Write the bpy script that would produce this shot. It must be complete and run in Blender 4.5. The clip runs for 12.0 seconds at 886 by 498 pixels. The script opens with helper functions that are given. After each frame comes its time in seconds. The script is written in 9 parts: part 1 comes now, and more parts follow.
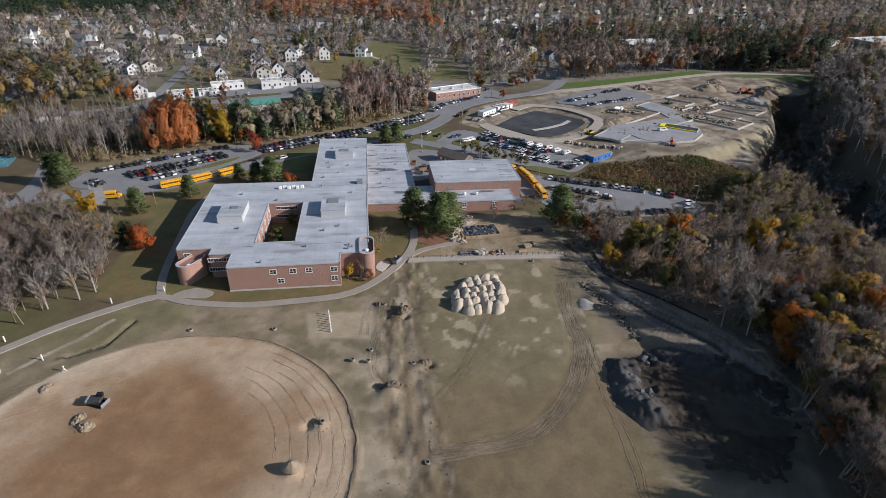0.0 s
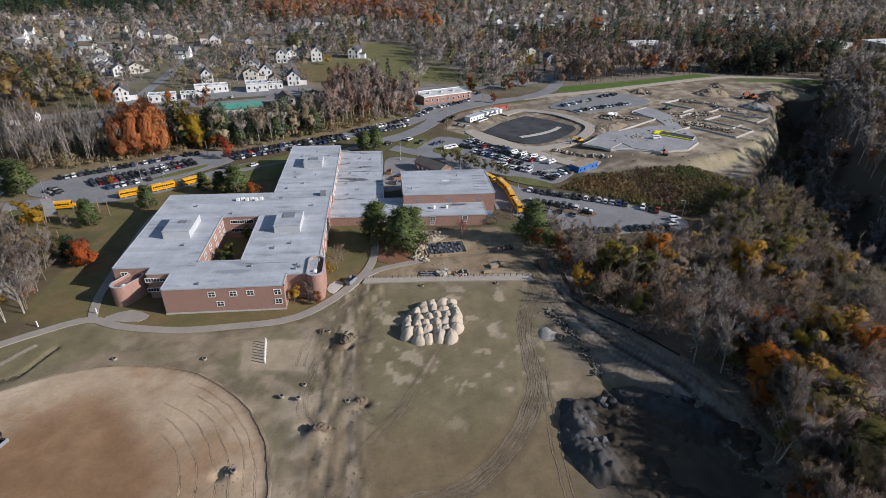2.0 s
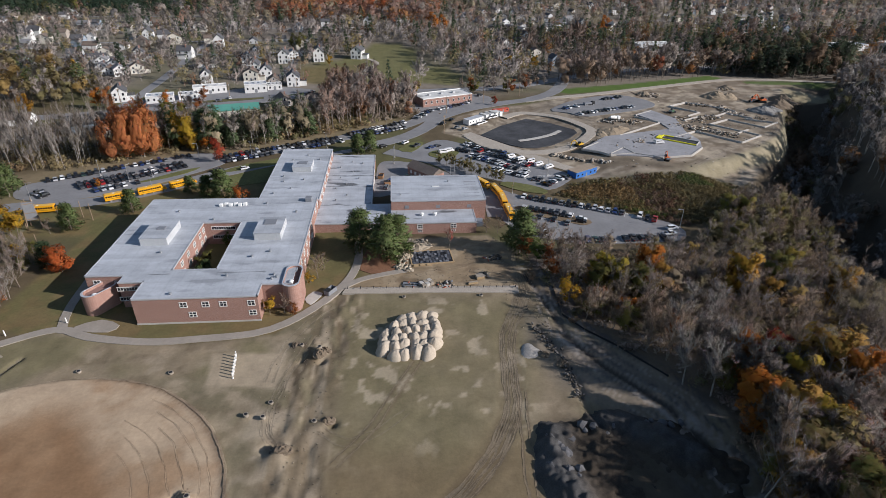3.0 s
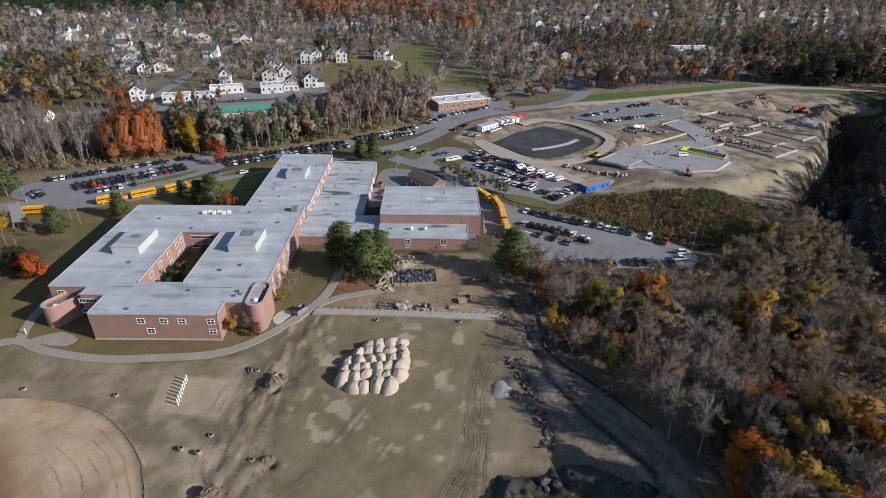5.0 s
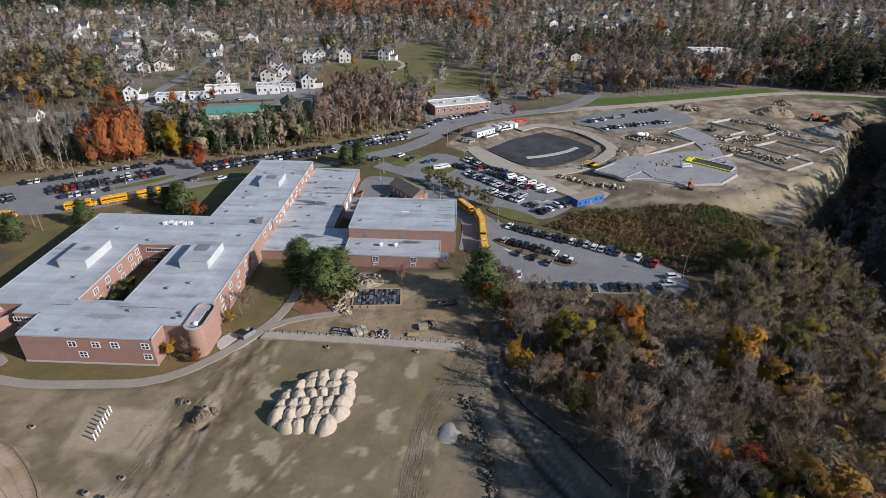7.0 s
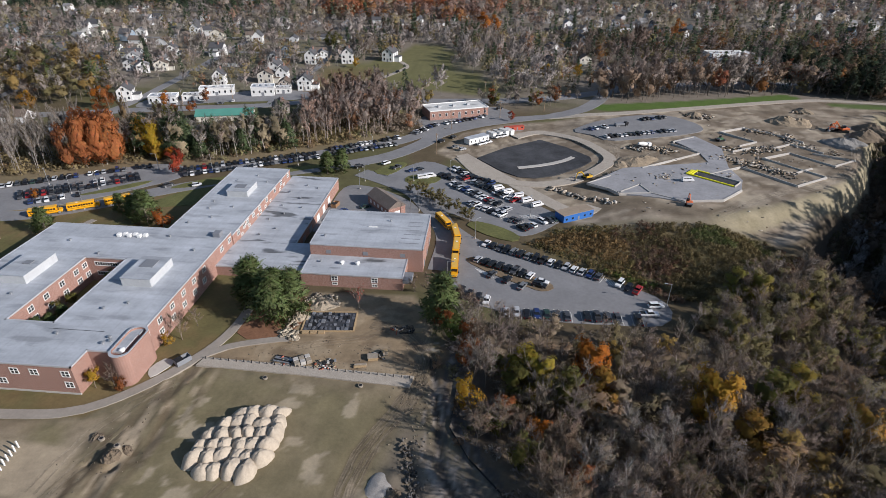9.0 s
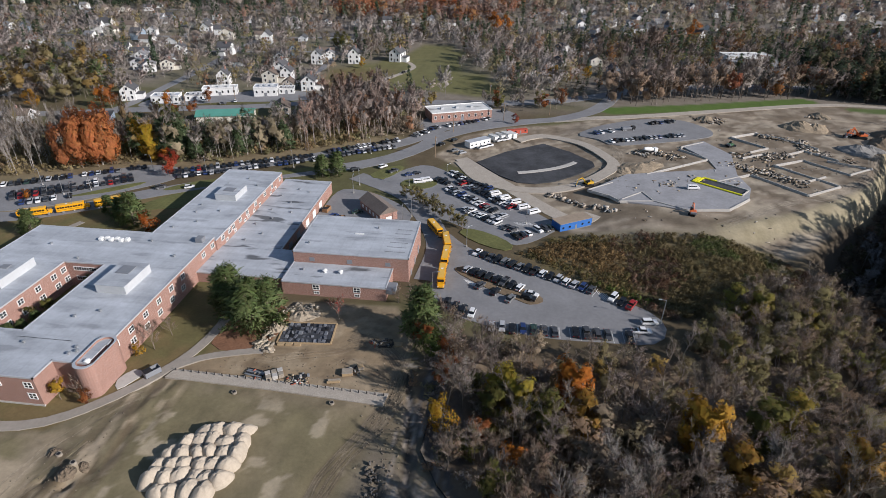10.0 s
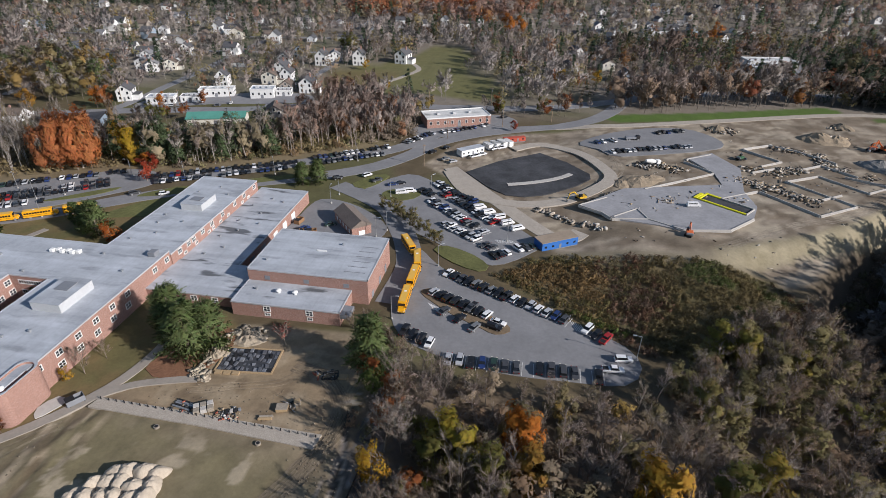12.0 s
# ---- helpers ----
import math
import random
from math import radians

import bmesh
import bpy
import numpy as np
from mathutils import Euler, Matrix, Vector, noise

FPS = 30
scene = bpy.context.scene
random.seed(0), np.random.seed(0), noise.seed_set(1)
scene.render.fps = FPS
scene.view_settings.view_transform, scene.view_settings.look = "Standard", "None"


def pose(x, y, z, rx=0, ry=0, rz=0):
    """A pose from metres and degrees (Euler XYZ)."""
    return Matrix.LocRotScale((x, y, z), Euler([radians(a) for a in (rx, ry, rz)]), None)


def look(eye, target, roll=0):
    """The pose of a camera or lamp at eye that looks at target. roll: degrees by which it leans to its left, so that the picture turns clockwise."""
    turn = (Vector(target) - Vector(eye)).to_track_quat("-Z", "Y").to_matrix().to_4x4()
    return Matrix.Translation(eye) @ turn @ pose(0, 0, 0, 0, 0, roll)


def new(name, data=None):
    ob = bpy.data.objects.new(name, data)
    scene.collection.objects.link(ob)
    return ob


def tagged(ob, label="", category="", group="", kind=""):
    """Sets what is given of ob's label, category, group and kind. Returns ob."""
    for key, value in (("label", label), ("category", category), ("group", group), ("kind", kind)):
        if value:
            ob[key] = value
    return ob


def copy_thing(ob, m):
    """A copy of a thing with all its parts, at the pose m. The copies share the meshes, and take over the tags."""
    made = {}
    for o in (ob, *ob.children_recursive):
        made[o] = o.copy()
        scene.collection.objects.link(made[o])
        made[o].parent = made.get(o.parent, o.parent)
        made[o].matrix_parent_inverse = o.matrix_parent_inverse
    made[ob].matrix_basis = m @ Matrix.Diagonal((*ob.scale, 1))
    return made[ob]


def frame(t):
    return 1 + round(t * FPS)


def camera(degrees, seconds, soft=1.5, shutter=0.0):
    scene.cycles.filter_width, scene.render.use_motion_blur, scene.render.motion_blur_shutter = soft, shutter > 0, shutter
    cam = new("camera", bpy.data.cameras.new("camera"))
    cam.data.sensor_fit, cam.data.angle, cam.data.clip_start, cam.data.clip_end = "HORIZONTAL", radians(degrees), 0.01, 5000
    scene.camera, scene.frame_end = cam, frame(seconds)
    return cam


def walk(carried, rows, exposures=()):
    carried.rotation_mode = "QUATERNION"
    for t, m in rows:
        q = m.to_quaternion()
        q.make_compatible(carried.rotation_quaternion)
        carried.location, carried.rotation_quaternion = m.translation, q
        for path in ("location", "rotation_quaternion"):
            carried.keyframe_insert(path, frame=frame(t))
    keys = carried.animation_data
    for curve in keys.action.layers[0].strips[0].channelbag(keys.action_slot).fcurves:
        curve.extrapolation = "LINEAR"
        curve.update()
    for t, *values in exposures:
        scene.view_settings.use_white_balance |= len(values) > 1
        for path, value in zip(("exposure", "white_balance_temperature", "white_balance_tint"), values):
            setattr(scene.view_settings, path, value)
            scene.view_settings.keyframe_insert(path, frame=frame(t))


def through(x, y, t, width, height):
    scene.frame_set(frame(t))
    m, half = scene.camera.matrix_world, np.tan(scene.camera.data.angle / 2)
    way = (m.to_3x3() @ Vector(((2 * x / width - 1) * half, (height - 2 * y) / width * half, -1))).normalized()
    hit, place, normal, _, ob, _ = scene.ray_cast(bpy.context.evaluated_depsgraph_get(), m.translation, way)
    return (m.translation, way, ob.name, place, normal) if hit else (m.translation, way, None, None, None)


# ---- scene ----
cam = camera(77.7, 12.0, soft=0.6)
METRES, EYE, TILT, LEAN, TURN = 135.4, 96.0, 0.0, 0.0, -8.1
ROWS = [
    (0.0, 0.0, 0.0, 0.0, 0.63, -29.12, -1.13),
    (0.5, 0.0328, 0.0271, 0.0001, 1.15, -29.15, -1.11),
    (1.0, 0.0649, 0.0546, 0.0003, 1.5, -29.18, -1.09),
    (1.5, 0.0968, 0.0825, 0.0006, 1.75, -29.19, -1.06),
    (2.0, 0.1275, 0.1099, 0.0007, 2.03, -29.22, -1.07),
    (2.5, 0.1597, 0.1378, 0.0006, 2.61, -29.23, -1.03),
    (3.0, 0.1904, 0.1654, 0.0004, 3.33, -29.27, -1.0),
    (5.0, 0.3085, 0.278, 0.0, 7.67, -29.39, -0.9),
    (5.5, 0.3365, 0.3084, -0.0002, 8.8, -29.49, -0.87),
    (6.0, 0.364, 0.3389, -0.0004, 9.52, -29.54, -0.87),
    (6.5, 0.3909, 0.3701, -0.0002, 9.98, -29.58, -0.86),
    (7.0, 0.4169, 0.4015, 0.0002, 10.17, -29.63, -0.89),
    (9.0, 0.5254, 0.531, -0.0007, 12.72, -29.76, -0.88),
    (9.5, 0.5521, 0.5636, -0.0011, 13.6, -29.8, -0.84),
    (10.0, 0.5787, 0.5962, -0.0018, 14.55, -29.85, -0.82),
    (10.5, 0.6049, 0.6295, -0.002, 15.66, -29.87, -0.79),
    (11.0, 0.63, 0.6634, -0.0025, 16.61, -29.93, -0.77),
    (11.5, 0.6542, 0.6968, -0.0028, 16.99, -29.95, -0.79),
    (12.0, 0.6774, 0.7309, -0.003, 17.35, -29.94, -0.81),
]
walk(cam, [(t, pose(0, 0, EYE, TILT, LEAN, TURN) @ pose(METRES * x, METRES * y, METRES * z, 90 + pitch, roll, yaw)) for t, x, y, z, yaw, pitch, roll in ROWS])

# ---- world and sun ----
SUN_AZ, SUN_EL = math.atan2(0.944, -0.33), radians(25.5)
world = bpy.data.worlds.new("sky")
scene.world = world
world.use_nodes = True
wn = world.node_tree.nodes
sky = wn.new("ShaderNodeTexSky")
sky.sky_type, sky.sun_disc = "NISHITA", False
sky.sun_elevation, sky.sun_rotation = SUN_EL, SUN_AZ
sky.air_density, sky.dust_density, sky.ozone_density = 1.0, 0.6, 2.0
wn["Background"].inputs[1].default_value = 0.09
world.node_tree.links.new(sky.outputs[0], wn["Background"].inputs[0])
sun_data = bpy.data.lights.new("sun", "SUN")
sun_data.energy, sun_data.angle, sun_data.color = 5.0, radians(0.53), (1.0, 0.94, 0.92)
sun = new("sun", sun_data)
to_sun = Vector((math.sin(SUN_AZ) * math.cos(SUN_EL), math.cos(SUN_AZ) * math.cos(SUN_EL), math.sin(SUN_EL)))
sun.matrix_world = look(to_sun * 300, (0, 0, 0))
scene.view_settings.exposure = 0.2


# ---- materials ----
def mat(name, rgb, rough=0.8, metal=0.0, grain=0.0, blotch=0.0, size=1.0, bump=0.0, tint=False, per_object=0.0, spec=0.3):
    """A surface with fine grain and broad blotches (size in metres), optionally coloured by the mesh's own soil or leaf tint."""
    m = bpy.data.materials.new(name)
    m.use_nodes = True
    nt = m.node_tree
    n, ln = nt.nodes, nt.links
    b = n["Principled BSDF"]
    b.inputs["Roughness"].default_value, b.inputs["Metallic"].default_value = rough, metal
    b.inputs["Specular IOR Level"].default_value = spec
    if tint:
        c = n.new("ShaderNodeAttribute")
        c.attribute_name = "tint"
        col = c.outputs["Color"]
    else:
        c = n.new("ShaderNodeRGB")
        c.outputs[0].default_value = (*rgb, 1)
        col = c.outputs[0]
    geo = n.new("ShaderNodeNewGeometry")
    for amount, scale, detail in ((grain, 1.0 / size, 4), (blotch, 0.11 / size, 5)):
        if amount <= 0:
            continue
        tex = n.new("ShaderNodeTexNoise")
        tex.inputs["Scale"].default_value, tex.inputs["Detail"].default_value, tex.inputs["Roughness"].default_value = scale, detail, 0.65
        ln.new(geo.outputs["Position"], tex.inputs["Vector"])
        rng = n.new("ShaderNodeMapRange")
        rng.inputs["From Min"].default_value, rng.inputs["From Max"].default_value = 0.25, 0.75
        rng.inputs["To Min"].default_value, rng.inputs["To Max"].default_value = 1 - amount, 1 + amount
        ln.new(tex.outputs["Fac"], rng.inputs["Value"])
        mul = n.new("ShaderNodeVectorMath")
        mul.operation = "SCALE"
        ln.new(col, mul.inputs[0])
        ln.new(rng.outputs["Result"], mul.inputs["Scale"])
        col = mul.outputs[0]
    if per_object > 0:
        oi = n.new("ShaderNodeObjectInfo")
        rng = n.new("ShaderNodeMapRange")
        rng.inputs["To Min"].default_value, rng.inputs["To Max"].default_value = 1 - per_object, 1 + per_object
        ln.new(oi.outputs["Random"], rng.inputs["Value"])
        mul = n.new("ShaderNodeVectorMath")
        mul.operation = "SCALE"
        ln.new(col, mul.inputs[0])
        ln.new(rng.outputs["Result"], mul.inputs["Scale"])
        col = mul.outputs[0]
    ln.new(col, b.inputs["Base Color"])
    if bump > 0:
        tex = n.new("ShaderNodeTexNoise")
        tex.inputs["Scale"].default_value, tex.inputs["Detail"].default_value = 1.6 / size, 6
        ln.new(geo.outputs["Position"], tex.inputs["Vector"])
        bp = n.new("ShaderNodeBump")
        bp.inputs["Strength"].default_value, bp.inputs["Distance"].default_value = 0.8, bump
        ln.new(tex.outputs["Fac"], bp.inputs["Height"])
        ln.new(bp.outputs["Normal"], b.inputs["Normal"])
    return m


def foliage(name, through=0.25, holes=0.0, size=0.3):
    """Leaves and twigs, coloured by the mesh's tint, with some light passing through and fine gaps between them."""
    m = mat(name, (0, 0, 0), 0.75, tint=True, grain=0.22, size=1.4, spec=0.15)
    n, ln = m.node_tree.nodes, m.node_tree.links
    b, out = n["Principled BSDF"], n["Material Output"]
    tr, mix = n.new("ShaderNodeBsdfTranslucent"), n.new("ShaderNodeMixShader")
    mix.inputs[0].default_value = through
    ln.new(b.inputs["Base Color"].links[0].from_socket, tr.inputs["Color"])
    ln.new(b.outputs[0], mix.inputs[1])
    ln.new(tr.outputs[0], mix.inputs[2])
    ln.new(mix.outputs[0], out.inputs["Surface"])
    if holes:
        geo, tx, over = n.new("ShaderNodeNewGeometry"), n.new("ShaderNodeTexNoise"), n.new("ShaderNodeMath")
        tx.inputs["Scale"].default_value, tx.inputs["Detail"].default_value = 1 / size, 2
        over.operation, over.inputs[1].default_value = "GREATER_THAN", holes
        gap, cut = n.new("ShaderNodeBsdfTransparent"), n.new("ShaderNodeMixShader")
        ln.new(geo.outputs["Position"], tx.inputs["Vector"])
        ln.new(tx.outputs[0], over.inputs[0])
        ln.new(over.outputs[0], cut.inputs[0])
        ln.new(gap.outputs[0], cut.inputs[1])
        ln.new(mix.outputs[0], cut.inputs[2])
        ln.new(cut.outputs[0], out.inputs["Surface"])
    return m


def streaked(name, rgb, rough=0.7, patch_tone=0.5):
    """A membrane roof: lap seams across, water stains and long darker patches."""
    m = mat(name, rgb, rough, grain=0.07, blotch=0.2, size=0.8)
    n, ln = m.node_tree.nodes, m.node_tree.links
    b = n["Principled BSDF"]
    col = b.inputs["Base Color"].links[0].from_socket
    geo = n.new("ShaderNodeNewGeometry")
    mp = n.new("ShaderNodeMapping")
    mp.inputs["Scale"].default_value = (0.02, 0.3, 1)
    ln.new(geo.outputs["Position"], mp.inputs["Vector"])
    tx = n.new("ShaderNodeTexNoise")
    tx.inputs["Scale"].default_value, tx.inputs["Detail"].default_value = 1.0, 6
    ln.new(mp.outputs[0], tx.inputs["Vector"])
    st = n.new("ShaderNodeMapRange")
    st.inputs["From Min"].default_value, st.inputs["From Max"].default_value = 0.35, 0.7
    st.inputs["To Min"].default_value, st.inputs["To Max"].default_value = 0.84, 1.08
    ln.new(tx.outputs["Fac"], st.inputs["Value"])
    wv = n.new("ShaderNodeTexWave")
    wv.bands_direction = "X"
    wv.inputs["Scale"].default_value, wv.inputs["Distortion"].default_value = 0.1, 0.4
    ln.new(geo.outputs["Position"], wv.inputs["Vector"])
    sm = n.new("ShaderNodeMapRange")
    sm.inputs["From Min"].default_value, sm.inputs["From Max"].default_value = 0.0, 0.06
    sm.inputs["To Min"].default_value, sm.inputs["To Max"].default_value = 0.95, 1.0
    ln.new(wv.outputs["Fac"], sm.inputs["Value"])
    # Long darker patches, stretched along x.
    mp2 = n.new("ShaderNodeMapping")
    mp2.inputs["Scale"].default_value = (0.07, 0.26, 1)
    ln.new(geo.outputs["Position"], mp2.inputs["Vector"])
    dark_patch = n.new("ShaderNodeTexNoise")
    dark_patch.inputs["Scale"].default_value, dark_patch.inputs["Detail"].default_value = 1.0, 4
    ln.new(mp2.outputs[0], dark_patch.inputs["Vector"])
    pm = n.new("ShaderNodeMapRange")
    pm.inputs["From Min"].default_value, pm.inputs["From Max"].default_value = 0.565, 0.65
    pm.inputs["To Min"].default_value, pm.inputs["To Max"].default_value = 1.0, patch_tone
    ln.new(dark_patch.outputs["Fac"], pm.inputs["Value"])
    for s in (st.outputs[0], sm.outputs[0], pm.outputs[0]):
        mul = n.new("ShaderNodeVectorMath")
        mul.operation = "SCALE"
        ln.new(col, mul.inputs[0])
        ln.new(s, mul.inputs["Scale"])
        col = mul.outputs[0]
    ln.new(col, b.inputs["Base Color"])
    return m


def bricked(name, rgb):
    """Brickwork with fine courses and paler bands of weathering."""
    m = mat(name, rgb, 0.88, grain=0.14, blotch=0.10, size=0.5)
    n, ln = m.node_tree.nodes, m.node_tree.links
    b = n["Principled BSDF"]
    col = b.inputs["Base Color"].links[0].from_socket
    geo = n.new("ShaderNodeNewGeometry")
    sep = n.new("ShaderNodeSeparateXYZ")
    ln.new(geo.outputs["Position"], sep.inputs[0])
    add = n.new("ShaderNodeMath")
    ln.new(sep.outputs[0], add.inputs[0])
    ln.new(sep.outputs[1], add.inputs[1])
    cmb = n.new("ShaderNodeCombineXYZ")
    ln.new(add.outputs[0], cmb.inputs[0])
    ln.new(sep.outputs[2], cmb.inputs[1])
    br = n.new("ShaderNodeTexBrick")
    br.inputs["Scale"].default_value = 1.0
    br.inputs["Brick Width"].default_value, br.inputs["Row Height"].default_value, br.inputs["Mortar Size"].default_value = 0.21, 0.075, 0.008
    br.inputs["Color1"].default_value, br.inputs["Color2"].default_value, br.inputs["Mortar"].default_value = (1.1, 1.05, 1.0, 1), (0.85, 0.85, 0.88, 1), (1.35, 1.6, 1.7, 1)
    ln.new(cmb.outputs[0], br.inputs["Vector"])
    mul = n.new("ShaderNodeVectorMath")
    mul.operation = "MULTIPLY"
    ln.new(col, mul.inputs[0])
    ln.new(br.outputs["Color"], mul.inputs[1])
    ln.new(mul.outputs[0], b.inputs["Base Color"])
    return m


SOIL = mat("soil", (0, 0, 0), 0.95, tint=True, grain=0.12, blotch=0.16, size=0.9, bump=0.05, spec=0.15)
ASPHALT = mat("worn_asphalt", (0.20, 0.20, 0.205), 0.9, grain=0.10, blotch=0.16, size=1.2)
NEW_ASPHALT = mat("new_asphalt", (0.05, 0.051, 0.055), 0.8, grain=0.25, blotch=0.6, size=1.0)
CONCRETE = mat("concrete", (0.42, 0.40, 0.37), 0.9, grain=0.10, blotch=0.12, size=0.8)
SLAB = mat("slab_concrete", (0.275, 0.275, 0.285), 0.9, grain=0.12, blotch=0.2, size=1.0)
PATH = mat("path_asphalt", (0.28, 0.25, 0.215), 0.92, grain=0.10, blotch=0.14, size=0.8)
GRAVEL = mat("gravel", (0.36, 0.32, 0.27), 0.95, grain=0.25, blotch=0.12, size=0.3, bump=0.05)
WHITE_LINE = mat("line_paint", (0.62, 0.62, 0.6), 0.8, grain=0.15, size=0.5)
GRASS = mat("grass", (0.115, 0.118, 0.042), 0.95, grain=0.28, blotch=0.25, size=1.0, bump=0.08)
BARK_MULCH = mat("bark_mulch", (0.185, 0.095, 0.055), 0.95, grain=0.25, blotch=0.2, size=0.6, bump=0.06)
BRICK = bricked("brick", (0.285, 0.165, 0.132))
BRICK_DARK = bricked("brick_dark", (0.20, 0.10, 0.08))
ROOF = streaked("membrane_roof", (0.41, 0.435, 0.47), 0.7, 0.74)
ROOF_PATCHY = streaked("patchy_roof", (0.41, 0.435, 0.47), 0.7, 0.3)
ROOF_EDGE = mat("roof_edge_metal", (0.48, 0.49, 0.51), 0.5, 0.3, grain=0.05)
METAL_PANEL = mat("ribbed_panel", (0.50, 0.51, 0.52), 0.6, 0.2, grain=0.06, blotch=0.08)
DARK_PANEL = mat("louvre_panel", (0.22, 0.23, 0.25), 0.6, 0.2, grain=0.08)
WINDOW_FRAME = mat("window_frame", (0.72, 0.72, 0.70), 0.6, grain=0.03)
PANE = mat("window_pane", (0.018, 0.022, 0.028), 0.08, spec=0.6, per_object=0.3)
RUBBER = mat("rubber", (0.018, 0.018, 0.018), 0.85)
STEEL = mat("galvanised_steel", (0.42, 0.43, 0.44), 0.45, 0.7, grain=0.08)
TIMBER = mat("timber", (0.36, 0.26, 0.15), 0.85, grain=0.2, size=0.3)
POLE_WOOD = mat("pole_wood", (0.26, 0.19, 0.13), 0.9, grain=0.2, size=0.3)
SAND = mat("sand", (0.42, 0.36, 0.285), 0.95, grain=0.14, blotch=0.12, size=0.6, bump=0.12)
ROCK = mat("broken_rock", (0.10, 0.10, 0.105), 0.9, grain=0.3, blotch=0.2, size=0.6, bump=0.1)
LEAF = foliage("leaves", 0.30, 0.47, 0.3)
SPRAY = foliage("twig_sprays", 0.2, 0.60, 0.15)
FAR_SPRAY = foliage("far_twig_sprays", 0.2, 0.5, 0.35)
WOOD = foliage("wood", 0.0)
BARK = mat("bark", (0.235, 0.19, 0.155), 0.95, grain=0.3, size=0.4, bump=0.03)
PALE_BARK = mat("pale_bark", (0.34, 0.31, 0.28), 0.9, grain=0.25, size=0.5)
WHITE_PAINT = mat("white_paint", (0.74, 0.74, 0.72), 0.6, grain=0.05, blotch=0.05)
YELLOW = mat("bus_yellow", (0.70, 0.33, 0.012), 0.4, grain=0.04, blotch=0.06)
MACHINE_YELLOW = mat("machine_yellow", (0.62, 0.36, 0.03), 0.5, grain=0.12, blotch=0.15)
MACHINE_ORANGE = mat("machine_orange", (0.55, 0.13, 0.04), 0.5, grain=0.12)
BARRIER_YELLOW = mat("yellow_membrane", (0.72, 0.66, 0.02), 0.6, grain=0.06)
RED_STEEL = mat("red_steel", (0.42, 0.08, 0.05), 0.6, grain=0.12, blotch=0.15)
RUST_STEEL = mat("rusty_steel", (0.26, 0.15, 0.08), 0.7, grain=0.2, blotch=0.2, size=0.5)
BLUE_TARP = mat("blue_panel", (0.035, 0.14, 0.42), 0.55, grain=0.08, blotch=0.1)
BLACK = mat("black_plastic", (0.02, 0.02, 0.022), 0.6)
LAMP_LENS = mat("lamp_lens", (0.7, 0.68, 0.6), 0.2)
TAIL_LENS = mat("tail_lens", (0.35, 0.01, 0.01), 0.25)
GREEN_METAL = mat("green_metal_roof", (0.10, 0.30, 0.24), 0.5, 0.2, grain=0.06, blotch=0.1)
COURT = mat("court_surface", (0.07, 0.20, 0.24), 0.85, grain=0.08, blotch=0.1)


# ---- mesh helpers ----
def mesh_of(bm, name, material):
    me = bpy.data.meshes.new(name)
    bm.to_mesh(me)
    bm.free()
    for m in material if isinstance(material, (list, tuple)) else (material,):
        me.materials.append(m)
    return me


def part(name, bm, material, parent=None, label="", m=None):
    ob = new(name, mesh_of(bm, name, material) if isinstance(bm, bmesh.types.BMesh) else bm)
    if m is not None:
        ob.matrix_basis = m
    if parent is not None:
        ob.parent = parent
    if label:
        ob["label"] = label
    return ob


def thing(name, x, y, z, rz, label, category, group="", kind=""):
    ob = new(name)
    ob.empty_display_size = 0.5
    ob.matrix_basis = pose(x, y, z, 0, 0, rz)
    return tagged(ob, label, category, group, kind)


def box(bm, x0, x1, y0, y1, z0, z1, bevel=0.0, m=None):
    r = bmesh.ops.create_cube(bm, size=1.0, matrix=Matrix.Translation(((x0 + x1) / 2, (y0 + y1) / 2, (z0 + z1) / 2)) @ Matrix.Diagonal((x1 - x0, y1 - y0, z1 - z0, 1)))
    vs = r["verts"]
    if bevel > 0:
        es = list({e for v in vs for e in v.link_edges})
        r = bmesh.ops.bevel(bm, geom=es, offset=bevel, segments=1, affect="EDGES", clamp_overlap=True)
        vs = list({v for f in r["faces"] for v in f.verts} | {v for v in vs if v.is_valid})
    if m is not None:
        bmesh.ops.transform(bm, matrix=m, verts=vs)
    return bm


def boxes(*specs, bevel=0.0):
    bm = bmesh.new()
    for s in specs:
        box(bm, *s, bevel=bevel)
    return bm


def rod(bm, a, b, r0, r1=None, sides=8):
    a, b = Vector(a), Vector(b)
    d = b - a
    m = Matrix.Translation((a + b) / 2) @ d.to_track_quat("Z", "Y").to_matrix().to_4x4()
    bmesh.ops.create_cone(bm, cap_ends=True, segments=sides, radius1=r0, radius2=r0 if r1 is None else r1, depth=d.length, matrix=m)
    return bm


def prism(points, z0, z1):
    """An upright slab over a plan outline."""
    bm = bmesh.new()
    lo = [bm.verts.new((x, y, z0)) for x, y in points]
    hi = [bm.verts.new((x, y, z1)) for x, y in points]
    k = len(points)
    for i in range(k):
        bm.faces.new((lo[i], lo[(i + 1) % k], hi[(i + 1) % k], hi[i]))
    f = bm.faces.new(hi)
    g = bm.faces.new(lo[::-1])
    bmesh.ops.triangulate(bm, faces=[f, g])
    bmesh.ops.recalc_face_normals(bm, faces=bm.faces)
    return bm


